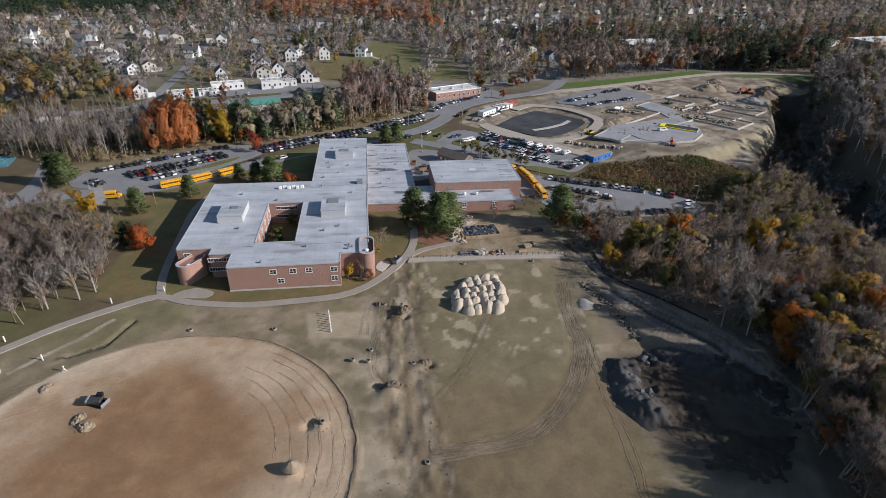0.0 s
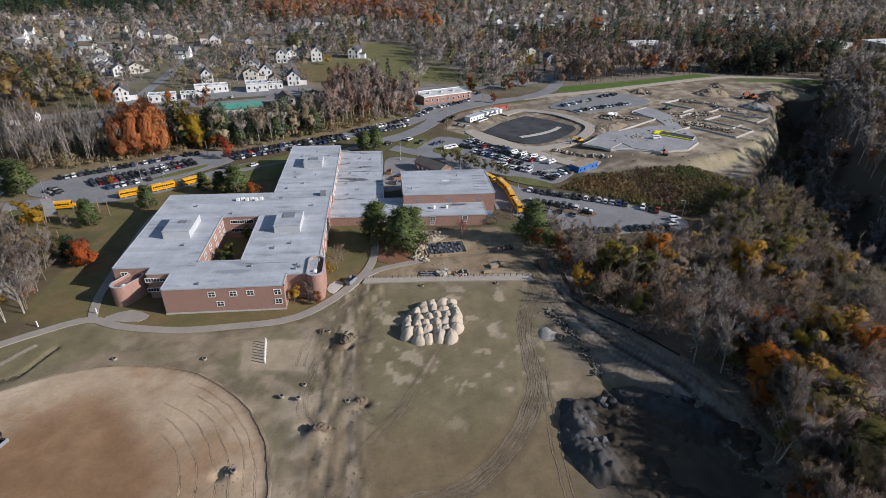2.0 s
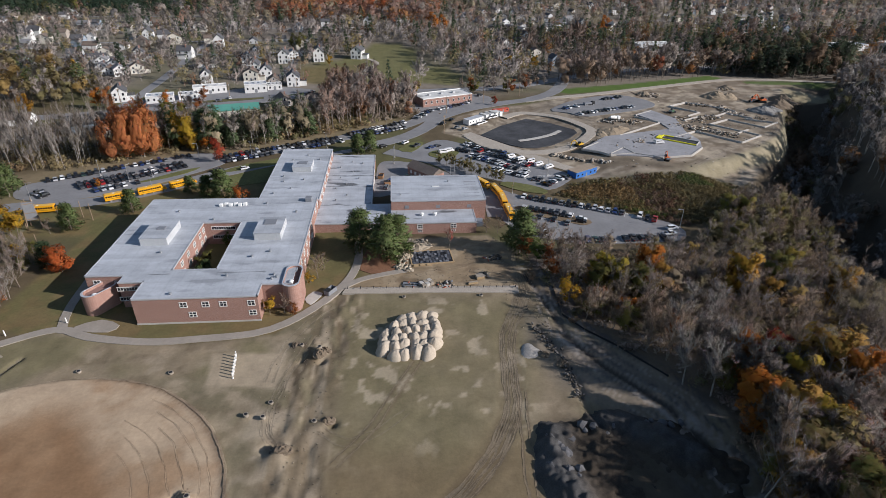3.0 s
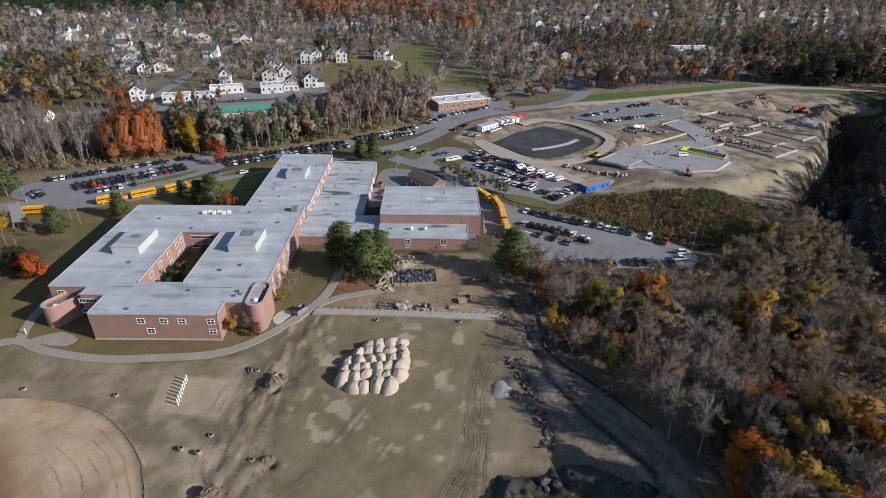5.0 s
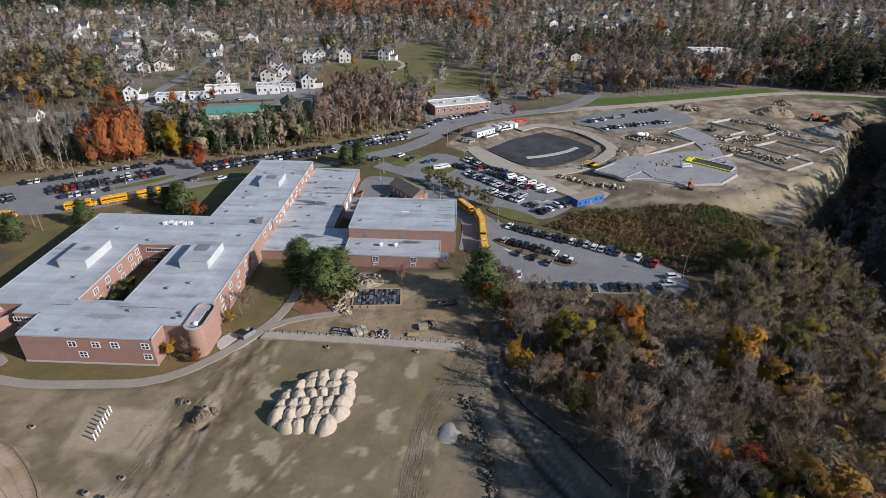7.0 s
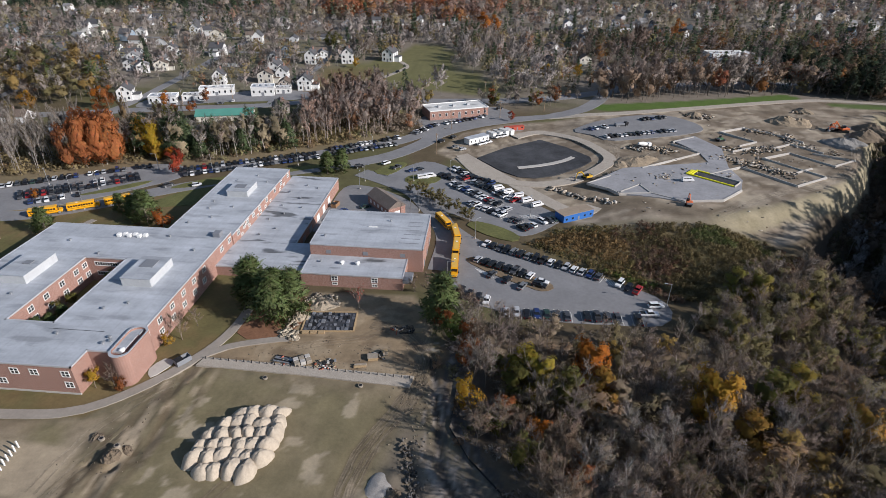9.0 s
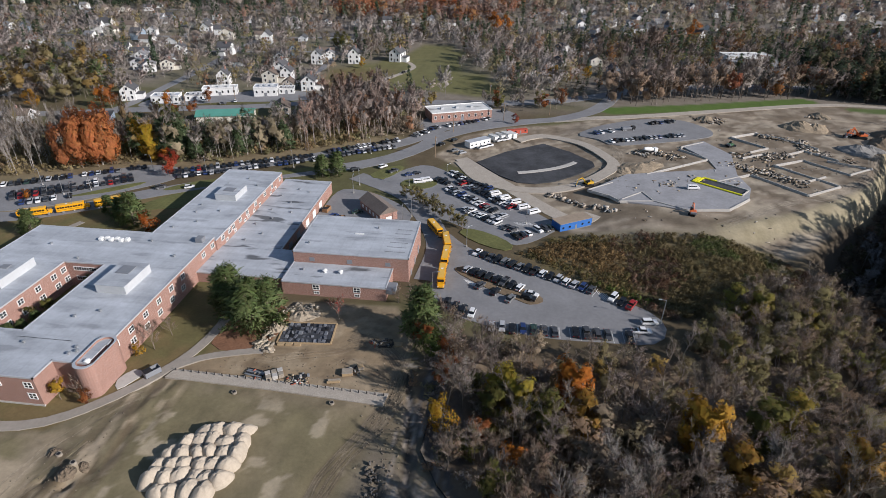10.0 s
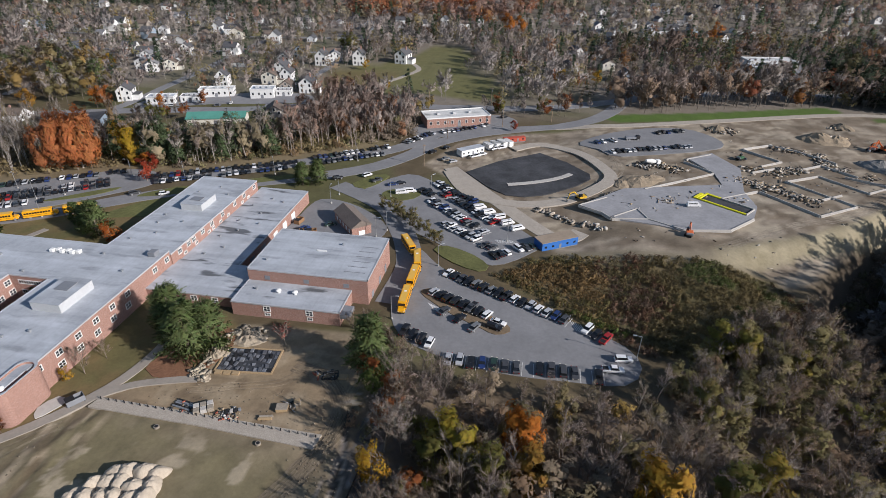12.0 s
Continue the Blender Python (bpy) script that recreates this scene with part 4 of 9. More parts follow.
for x, y, a in ((25, 253, 15), (29.5, 254, 20), (21.5, 262, 80)):
    skip = thing("dumpster", x, y, on(x, y) + 0.13, a, "open brown steel dumpster in the service court", "dumpster", "dumpsters in the court")
    part("container", boxes((-1.9, 1.9, -1.1, 1.1, 0.15, 0.3), (-1.9, 1.9, -1.1, -1.0, 0.3, 1.7), (-1.9, 1.9, 1.0, 1.1, 0.3, 1.7), (-1.9, -1.8, -1.0, 1.0, 0.3, 1.7), (1.8, 1.9, -1.0, 1.0, 0.3, 1.7)), RUST_STEEL, skip)
    part("lid", boxes((-1.9, 0.2, -1.1, 1.1, 1.7, 1.76)), BLACK, skip)
    for q in (-1.5, 1.5):
        part("skid", boxes((q - 0.1, q + 0.1, -1, 1, 0, 0.15)), BLACK, skip)

# ---- trees: trunks with limbs, crowns of many small leaves or twigs ----
def tube(p, q, r0, r1, sides=4):
    p, q = np.array(p, float), np.array(q, float)
    d = q - p
    d = d / (np.linalg.norm(d) + 1e-9)
    u = np.cross(d, (0, 0, 1) if abs(d[2]) < 0.9 else (1, 0, 0))
    u = u / np.linalg.norm(u)
    w = np.cross(d, u)
    a = np.linspace(0, 2 * math.pi, sides, endpoint=False)
    ring = np.cos(a)[:, None] * u + np.sin(a)[:, None] * w
    v = np.r_[p + ring * r0, q + ring * r1]
    i = np.arange(sides)
    j = (i + 1) % sides
    return v, np.r_[np.c_[i, j, j + sides], np.c_[i, j + sides, i + sides]]


def joined(pieces):
    vs, fs, o = [], [], 0
    for v, f in pieces:
        vs.append(v)
        fs.append(f + o)
        o += len(v)
    return np.concatenate(vs), np.concatenate(fs)


def skeleton_of(rng, h, spread, limbs, lean=0.0, sides=4, twin=1, low=0.3, rise=1.0):
    """A trunk with limbs and side branches. Returns its mesh and the branch lines."""
    pieces, lines = [], []
    for s in range(twin):
        p = np.array((rng.normal(0, 0.25) * (twin > 1), rng.normal(0, 0.25) * (twin > 1), -0.6))
        dirv = np.array((rng.normal(0, 0.05 + lean), rng.normal(0, 0.05 + lean), 1.0))
        knots = [p]
        for i in range(4):
            p = p + dirv * h * 0.23 + np.array((rng.normal(0, 0.02 * h), rng.normal(0, 0.02 * h), 0))
            knots.append(p)
        r = 0.0125 * h / twin ** 0.4
        for i in range(4):
            pieces.append(tube(knots[i], knots[i + 1], r * (1 - 0.21 * i), r * (0.79 - 0.21 * i) + 0.02, sides))
        lines.append((knots[2], knots[4]))
        for i in range(limbs // twin):
            t = rng.uniform(low, 0.95) * 4
            k0 = min(int(t), 3)
            b = knots[k0] + (knots[k0 + 1] - knots[k0]) * (t - k0)
            a = rng.uniform(0, 2 * math.pi)
            ln = spread * rng.uniform(0.6, 1.1) * (1.1 - 0.45 * t / 4)
            e = b + np.array((math.cos(a) * ln, math.sin(a) * ln, rise * ln * rng.uniform(0.45, 1.1)))
            pieces.append(tube(b, e, r * 0.36, 0.025, 3))
            lines.append((b, e))
            for j in range(2):
                u = rng.uniform(0.35, 0.9)
                b2 = b + (e - b) * u
                a2 = a + rng.normal(0, 0.9)
                l2 = ln * rng.uniform(0.35, 0.6)
                e2 = b2 + np.array((math.cos(a2) * l2, math.sin(a2) * l2, rise * l2 * rng.uniform(0.4, 1.2)))
                pieces.append(tube(b2, e2, r * 0.18, 0.016, 3))
                lines.append((b2, e2))
    return joined(pieces), lines


def twigs(rng, lines, n, length, width):
    k = rng.randint(0, len(lines), n)
    a = np.array([l[0] for l in lines])[k]
    b = np.array([l[1] for l in lines])[k]
    p = a + (b - a) * rng.uniform(0.2, 1.0, (n, 1))
    d = (b - a) / (np.linalg.norm(b - a, axis=1, keepdims=True) + 1e-6) + rng.normal(0, 0.5, (n, 3)) + (0, 0, 0.55)
    d = d / np.linalg.norm(d, axis=1, keepdims=True) * length * rng.uniform(0.5, 1.2, (n, 1))
    s = np.cross(d, rng.normal(0, 1, (n, 3)))
    s = s / (np.linalg.norm(s, axis=1, keepdims=True) + 1e-9) * width
    v = np.stack([p + s, p - s, p + d], 1).reshape(-1, 3)
    return v, np.arange(3 * n).reshape(-1, 3)


def sprays(rng, lines, n, length, width):
    """Fans of the finest twigs, narrow where they leave the branch."""
    v, f = twigs(rng, lines, n, length, width)
    v = v.reshape(-1, 3, 3)
    s = (v[:, 0] - v[:, 1]) / 2
    p = (v[:, 0] + v[:, 1]) / 2
    return np.stack([p, v[:, 2] + s, v[:, 2] - s], 1).reshape(-1, 3), f


def leaves(rng, centres, radius, n, size):
    k = rng.randint(0, len(centres), n)
    q = rng.normal(0, 1, (n, 3))
    q = q / np.linalg.norm(q, axis=1, keepdims=True)
    p = np.array(centres)[k] + q * rng.uniform(0.35, 1, (n, 1)) ** 0.5 * radius * (1, 1, 0.8)
    out = p - np.mean(centres, axis=0) * (1, 1, 0.8)
    face = 0.5 * q + out / np.linalg.norm(out, axis=1, keepdims=True) + rng.normal(0, 0.36, (n, 3))
    u = np.cross(face, rng.normal(0, 1, (n, 3)))
    u = u / np.linalg.norm(u, axis=1, keepdims=True)
    w = np.cross(face, u)
    w = w / np.linalg.norm(w, axis=1, keepdims=True)
    s = size * rng.uniform(0.55, 1.25, (n, 1))
    v = np.stack([p + u * s, p - u * s * 0.5 + w * s * 0.8, p - u * s * 0.5 - w * s * 0.8], 1).reshape(-1, 3)
    return v, np.arange(3 * n).reshape(-1, 3)


def bare_tree(seed, h, spread, limbs, n, twin=1):
    rng = np.random.RandomState(seed)
    trunk, lines = skeleton_of(rng, h, spread * 0.85, limbs, twin=twin, sides=5, rise=1.7)
    fine = twigs(rng, lines, n * 3 // 5, h * 0.15, h * (0.0032 if n > 300 else 0.0048))
    return joined([trunk, fine]), sprays(rng, lines, n * 2 // 5, h * 0.17, h * (0.034 if n > 300 else 0.05))


def leafy_tree(seed, h, spread, limbs, n, size, low=0.3):
    rng = np.random.RandomState(seed)
    trunk, lines = skeleton_of(rng, h, spread, limbs, sides=5, low=low)
    ends = [l[1] for l in lines] + [(l[0] + l[1]) / 2 for l in lines[1:]]
    return trunk, leaves(rng, ends, spread * 0.30, n, size)


def conifer(seed, h, r, n, size):
    """A conifer: whorls of drooping boughs hung with needle clumps."""
    rng = np.random.RandomState(seed)
    pieces = [tube((0, 0, -0.6), (0, 0, h * 0.5), 0.022 * h, 0.014 * h, 6), tube((0, 0, h * 0.5), (0, 0, h), 0.014 * h, 0.02, 6)]
    boughs = []
    z = 0.16 * h
    while z < 0.97 * h:
        k = (1 - z / h) ** 0.75
        for i in range(6):
            a, ln = rng.uniform(0, 6.28), r * k * rng.uniform(0.7, 1.15) + 0.25
            e = np.array((math.cos(a) * ln, math.sin(a) * ln, z + ln * rng.uniform(-0.15, 0.28)))
            b = np.array((0, 0, z))
            pieces.append(tube(b, e, 0.05, 0.02, 3))
            boughs.append((b, e))
        z += h * 0.058
    m = len(boughs)
    kk = rng.randint(0, m, n)
    a, b = np.array([q[0] for q in boughs])[kk], np.array([q[1] for q in boughs])[kk]
    p = a + (b - a) * rng.uniform(0.25, 1.05, (n, 1)) ** 0.6 + rng.normal(0, 1, (n, 3)) * size * (0.8, 0.8, 0.5)
    d = (b - a) / np.linalg.norm(b - a, axis=1, keepdims=True) + rng.normal(0, 0.5, (n, 3))
    s = np.cross(d, rng.normal(0, 1, (n, 3)))
    s = s / np.linalg.norm(s, axis=1, keepdims=True) * size * 0.42
    v = np.stack([p + s, p - s, p + d * size * rng.uniform(0.7, 1.5, (n, 1))], 1).reshape(-1, 3)
    return joined(pieces), (v, np.arange(3 * n).reshape(-1, 3))


def shrub(seed, h, r, n, size):
    rng = np.random.RandomState(seed)
    c = [(rng.normal(0, r * 0.45), rng.normal(0, r * 0.45), h * rng.uniform(0.3, 0.7)) for i in range(7)]
    stems = joined([tube((0, 0, -0.3), q, 0.05, 0.02, 3) for q in c])
    return stems, leaves(rng, c, r * 0.5, n, size)


GREY, MAUVE, BROWN = (0.30, 0.26, 0.23), (0.30, 0.24, 0.21), (0.29, 0.21, 0.15)
ORANGE, YELLOW_LEAF, OLIVE, RUST, RED_LEAF, GREEN_LEAF, PINE, DARK_PINE = (0.36, 0.125, 0.02), (0.37, 0.22, 0.025), (0.135, 0.125, 0.035), (0.24, 0.085, 0.03), (0.24, 0.04, 0.02), (0.09, 0.115, 0.03), (0.122, 0.158, 0.062), (0.058, 0.085, 0.042)

MODELS = {
    "bare": [bare_tree(11, 12, 4.0, 12, 760), bare_tree(12, 13, 3.6, 13, 760, 2), bare_tree(13, 11, 4.2, 12, 760, 2), bare_tree(14, 14, 3.3, 12, 760), bare_tree(15, 10, 3.8, 12, 760, 3)],
    "leafy": [leafy_tree(21, 11, 3.4, 14, 1100, 0.46, 0.15), leafy_tree(22, 12, 3.0, 14, 1100, 0.46, 0.15), leafy_tree(23, 10, 3.6, 14, 1100, 0.46, 0.15)],
    "oak": [leafy_tree(24, 10, 4.0, 26, 3400, 0.44, 0.06), leafy_tree(25, 10.5, 3.8, 26, 3400, 0.44, 0.06)],
    "oak_mid": [leafy_tree(26, 10.5, 3.4, 18, 1500, 0.6, 0.05), leafy_tree(27, 11, 3.2, 18, 1500, 0.6, 0.05)],
    "conifer": [conifer(31, 13, 4.6, 3200, 0.72), conifer(32, 13, 5.0, 3200, 0.72)],
    "bare_far": [bare_tree(41, 12, 4.0, 6, 165), bare_tree(42, 13, 3.6, 6, 165, 2), bare_tree(43, 11, 4.2, 6, 165)],
    "bare_mid": [bare_tree(44, 12, 4.0, 8, 370), bare_tree(45, 13, 3.6, 8, 370, 2), bare_tree(46, 11, 4.2, 8, 370, 2), bare_tree(47, 13, 3.2, 8, 370)],
    "leafy_far": [leafy_tree(51, 12, 3.8, 7, 200, 1.05, 0.15), leafy_tree(52, 11, 4.2, 7, 200, 1.05, 0.15)],
    "leafy_mid": [leafy_tree(54, 11, 3.4, 11, 520, 0.62, 0.12), leafy_tree(55, 10, 3.7, 11, 520, 0.62, 0.12)],
    "conifer_far": [conifer(53, 13, 3.2, 260, 1.2)],
    "shrub": [shrub(61, 2.2, 2.0, 80, 0.4), shrub(62, 1.8, 2.3, 80, 0.4), shrub(63, 1.5, 1.7, 80, 0.38)],
}


def tiny_tree(seed, h, r, n, size, cone=False):
    """A far tree in leaf, or a far conifer."""
    rng = np.random.RandomState(seed)
    if cone:
        c = [(0, 0, h * q) for q in (0.22, 0.36, 0.5, 0.65, 0.8, 0.92)]
        crown = joined([leaves(rng, [p], r * (1.08 - p[2] / h) * 0.9, n // 6, r * size) for p in c])
    else:
        c = [(rng.normal(0, r * 0.4), rng.normal(0, r * 0.4), h * rng.uniform(0.2, 0.85)) for i in range(9)]
        crown = leaves(rng, c, r * 0.42, n, r * size)
    return tube((0, 0, -0.5), (0, 0, h * 0.7), 0.2, 0.08, 3), crown


def tiny_bare(seed, h, r, n):
    """A far bare tree: a trunk and an upswept fan of twigs."""
    rng = np.random.RandomState(seed)
    lines = []
    for i in range(11):
        a, q, z = rng.uniform(0, 6.28), rng.uniform(0.3, 0.95), rng.uniform(0.1, 0.45)
        lines.append((np.array((0, 0, h * z)), np.array((math.cos(a) * r * q, math.sin(a) * r * q, h * (z + 0.12 + 0.4 * rng.rand() * (1.2 - 0.5 * q))))))
    trunk = tube((0, 0, -0.5), (rng.normal(0, 0.4), rng.normal(0, 0.4), h * 0.8), 0.13, 0.04, 3)
    return joined([trunk, twigs(rng, lines, n // 5, h * 0.24, h * 0.006)]), sprays(rng, lines, n - n // 5, h * 0.19, h * 0.042)


MODELS["tiny"] = [tiny_tree(71, 16, 6.6, 120, 0.17), tiny_tree(72, 14, 7.0, 120, 0.17), tiny_tree(73, 18, 6.2, 120, 0.17), tiny_tree(75, 17, 6.8, 120, 0.17)]
MODELS["tiny_cone"] = [tiny_tree(74, 19, 5.0, 96, 0.26, True)]
MODELS["bare_tiny"] = [tiny_bare(76, 17, 6.8, 110), tiny_bare(77, 16, 7.2, 110), tiny_bare(78, 18, 6.4, 110)]
MODELS["dot"] = [tiny_tree(81, 16, 7.0, 44, 0.3), tiny_tree(82, 15, 7.2, 44, 0.3), tiny_tree(83, 17, 6.6, 44, 0.3)]
MODELS["dot_cone"] = [tiny_tree(84, 19, 5.4, 36, 0.42, True)]


def crown_normals(v, up=0.25):
    """Leaves shade as one round crown."""
    c = v.mean(axis=0) * (1, 1, 0.8)
    n = v - c
    n = n / (np.linalg.norm(n, axis=1, keepdims=True) + 1e-6) + (0, 0, up)
    return n / np.linalg.norm(n, axis=1, keepdims=True)


def faced_outward(v, f):
    """The same leaves, each turned to face out of the crown."""
    q = np.cross(v[f[:, 1]] - v[f[:, 0]], v[f[:, 2]] - v[f[:, 0]])
    back = (q * crown_normals(v)[f[:, 0]]).sum(axis=1) < 0
    f = f.copy()
    f[back] = f[back][:, (0, 2, 1)]
    return v, f


for kind in MODELS:
    MODELS[kind] = [(tr, faced_outward(*cr)) for tr, cr in MODELS[kind]]


def crown_tints(rng, f, rgb, spread=0.2):
    """One shade a leaf, round the tree's own colour."""
    n = len(f)
    t = np.array(rgb) * rng.uniform(1 - spread, 1 + spread, (n, 1)) * rng.uniform(0.9, 1.1, (n, 3))
    return np.repeat(t, 3, axis=0)


CROWNS, TRUNKS = {}, {}


def face_normals(v, f):
    n = np.zeros_like(v)
    q = np.cross(v[f[:, 1]] - v[f[:, 0]], v[f[:, 2]] - v[f[:, 0]])
    for i in range(3):
        np.add.at(n, f[:, i], q)
    return n / (np.linalg.norm(n, axis=1, keepdims=True) + 1e-9)


def tree(kind, which, rgb, x, y, scale, turn, label, name="tree", pale=False, group="", tall=1.0):
    """One tree of its own: a trunk with limbs, and a crown."""
    trunk, crown = MODELS[kind][which]
    key = (kind, which, rgb)
    if key not in CROWNS:
        rng = np.random.RandomState(which + 5)
        CROWNS[key] = tri_mesh("crown", *crown, crown_tints(rng, crown[1], rgb), SPRAY if kind == "bare" else LEAF, crown_normals(crown[0], 0.9 if kind == "bare" else 0.25))
    if (kind, which, pale) not in TRUNKS:
        TRUNKS[kind, which, pale] = tri_mesh("trunk", *trunk, None, PALE_BARK if pale else BARK)
    ob = thing(name, x, y, on(x, y), turn, label, "shrub" if kind == "shrub" else "tree", group)
    ob.scale = (scale, scale, scale * tall)
    part("trunk", TRUNKS[kind, which, pale], None, ob)
    part("crown", CROWNS[key], None, ob)
    return ob


def woods(name, kinds, spots, label, seed, group="", bark=(0.15, 0.125, 0.105), category="woodland", tall=1.0):
    """Many trees that nobody could count, as one mesh. kinds: (model, colours, weight); spots: x, y, scale."""
    rng = np.random.RandomState(seed)
    spots = np.asarray(spots, float)
    z = height(spots[:, 0], spots[:, 1]) + relief(spots[:, 0], spots[:, 1])
    total = np.cumsum([w for *_, w in kinds])
    pick = np.searchsorted(total / total[-1], rng.rand(len(spots)))
    vs, fs, ts, ns, ms, o = [], [], [], [], [], 0
    drift = 2.4 * (fbm(spots[:, 0], spots[:, 1], 34, 2, seed + 40) - 0.5) + 0.5
    for ki, (model, colours, w) in enumerate(kinds):
        for wi, (trunk, crown) in enumerate(MODELS[model]):
            sel = np.where((pick == ki) & (rng.randint(0, len(MODELS[model]), len(spots)) == wi))[0] if len(MODELS[model]) == 1 else np.where((pick == ki) & ((np.arange(len(spots)) * 7919 % 97) % len(MODELS[model]) == wi))[0]
            if not len(sel):
                continue
            v, f = joined([trunk, crown])
            nt = len(trunk[0])
            a = rng.uniform(0, 2 * math.pi, len(sel))
            s = spots[sel, 2] * rng.uniform(0.8, 1.25, len(sel))
            ca, sa = np.cos(a)[:, None], np.sin(a)[:, None]
            X = (v[:, 0] * ca - v[:, 1] * sa) * s[:, None] + spots[sel, 0][:, None]
            Y = (v[:, 0] * sa + v[:, 1] * ca) * s[:, None] + spots[sel, 1][:, None]
            Z = v[:, 2] * (tall * s * rng.uniform(0.85, 1.15, len(sel)))[:, None] + z[sel][:, None]
            vs.append(np.stack([X, Y, Z], -1).reshape(-1, 3))
            nn = np.concatenate([face_normals(*trunk), crown_normals(crown[0], 0.9 if model.startswith("bare") else 0.35)])
            ns.append(np.stack([nn[:, 0] * ca - nn[:, 1] * sa, nn[:, 0] * sa + nn[:, 1] * ca, np.broadcast_to(nn[:, 2], X.shape)], -1).reshape(-1, 3))
            fs.append((f[None] + (np.arange(len(sel)) * len(v))[:, None, None]).reshape(-1, 3) + o)
            o += len(sel) * len(v)
            slot = np.r_[np.zeros(len(trunk[1]), int), np.full(len(crown[1]), 3 if model in ("bare_tiny", "bare_far") else 2 if model.startswith("bare") else 1)]
            ms.append(np.tile(slot, len(sel)))
            hue = np.clip(drift[sel] + rng.uniform(-0.22, 0.22, len(sel)), 0, 0.999)
            base = np.array(colours)[(hue * len(colours)).astype(int)] * rng.uniform(0.8, 1.2, (len(sel), 1))
            leaf = np.repeat(rng.uniform(0.9, 1.1, (len(sel), len(crown[1]))), 3, axis=1)
            tc = base[:, None, :] * leaf[..., None]
            tt = np.broadcast_to(np.array(bark), (len(sel), nt, 3)) * rng.uniform(0.8, 1.5, (len(sel), 1, 1))
            ts.append(np.concatenate([tt, tc], 1).reshape(-1, 3))
    me = tri_mesh(name, np.concatenate(vs), np.concatenate(fs), np.concatenate(ts), WOOD, np.concatenate(ns))
    me.materials.append(LEAF)
    me.materials.append(SPRAY)
    me.materials.append(FAR_SPRAY)
    me.polygons.foreach_set("material_index", np.concatenate(ms).astype(np.int32))
    ob = new(name, me)
    return tagged(ob, label, category, group, "stuff")


def scatter(poly, gap, seed, keep=1.0, avoid=()):
    """Jittered places within an outline."""
    rng = np.random.RandomState(seed)
    p = np.array(poly, float)
    xs, ys = np.arange(p[:, 0].min(), p[:, 0].max(), gap), np.arange(p[:, 1].min(), p[:, 1].max(), gap)
    X, Y = [q.ravel() for q in np.meshgrid(xs, ys)]
    X, Y = X + rng.uniform(-0.55, 0.55, X.size) * gap, Y + rng.uniform(-0.55, 0.55, Y.size) * gap
    ok = inside(X, Y, list(map(tuple, poly))) & (rng.rand(X.size) < keep)
    for pts, d in avoid:
        ok &= line_distance(X, Y, pts) > d
    return X[ok], Y[ok], rng


GOLD = (0.30, 0.175, 0.04)
WOODS_ACCENTS = ((135.5, 155, (0.36, 0.205, 0.03), 1.15), (109.5, 165, ORANGE, 1.05), (112, 161, GOLD, 0.9), (94, 165, (0.27, 0.21, 0.03), 1.0), (97, 161, (0.25, 0.20, 0.03), 0.95), (92, 160, OLIVE, 0.9), (104, 158, OLIVE, 1.0), (120, 117, RED_LEAF, 0.9), (114, 119, ORANGE, 0.85), (106.5, 102, ORANGE, 1.0), (121, 113, GOLD, 0.85),
                 (127, 108, GOLD, 1.15), (131, 104, ORANGE, 1.05), (119, 107, (0.33, 0.23, 0.03), 0.9), (116, 100, ORANGE, 0.7), (111, 97, GOLD, 0.95), (116, 94, (0.30, 0.21, 0.03), 0.95), (132, 92, RED_LEAF, 1.0), (104, 85, GOLD, 0.85), (110, 76, OLIVE, 1.15), (100, 66, RED_LEAF, 0.8), (150, 160, OLIVE, 1.1), (142, 150, GOLD, 0.9), (158, 165, (0.25, 0.19, 0.04), 1.0), (165, 150, GOLD, 1.0),
                 (158, 205, (0.20, 0.18, 0.045), 0.8), (163, 201, (0.20, 0.17, 0.04), 0.75), (150, 183, (0.19, 0.16, 0.06), 0.8), (176, 200, (0.22, 0.18, 0.04), 0.6), (120, 92, ORANGE, 0.9))
DENSE = ((109, 70, (0.17, 0.13, 0.06)), (116, 80, (0.20, 0.12, 0.06)), (104, 58, (0.15, 0.13, 0.05)), (118, 66, (0.18, 0.13, 0.07)), (110, 88, (0.20, 0.15, 0.06)), (112, 50, (0.17, 0.13, 0.06)), (100, 50, (0.19, 0.12, 0.06)))
# the woods east of the field: the trees along its edge singly, the rest as a mass
ex, ey, rng = scatter(WOODS_EAST, 4.9, 101)
keep = (ey > 25) & (ex < 205) & ((ey < 128) | (line_distance(ex, ey, [(69, 168), (78, 141), (94, 124)]) > 3.6)) & ~((ey < 110) & (ex > 150) & (rng.rand(len(ex)) < 0.5))
ex, ey = ex[keep], ey[keep]
near = (ex < 148) & (ey > 50) & (line_distance(ex, ey, [(69, 168), (78, 141), (94, 124), (105, 107), (103, 92), (93, 72), (87, 55)]) < 21) & ~((ex > 120) & (ey < 80))
rim_d = line_distance(ex, ey, [(69, 168), (78, 141), (94, 124), (105, 107), (103, 92)])
thin = (rim_d < 11) & (ey > 100) & (rng.rand(len(ex)) < 0.45)
ex, ey, near = ex[~thin], ey[~thin], near[~thin]
near &= np.cumsum(near) <= 280
EDGE_LABELS = {GREY: "bare grey deciduous tree with fine twigs", MAUVE: "bare mauve-grey deciduous tree", BROWN: "nearly bare brown deciduous tree", ORANGE: "orange autumn tree among bare ones",
               YELLOW_LEAF: "golden yellow autumn tree among bare ones", OLIVE: "olive-green tree thinning in autumn", RUST: "rust-brown autumn tree still in leaf", RED_LEAF: "dark red autumn tree in leaf", GREEN_LEAF: "green tree still in leaf"}
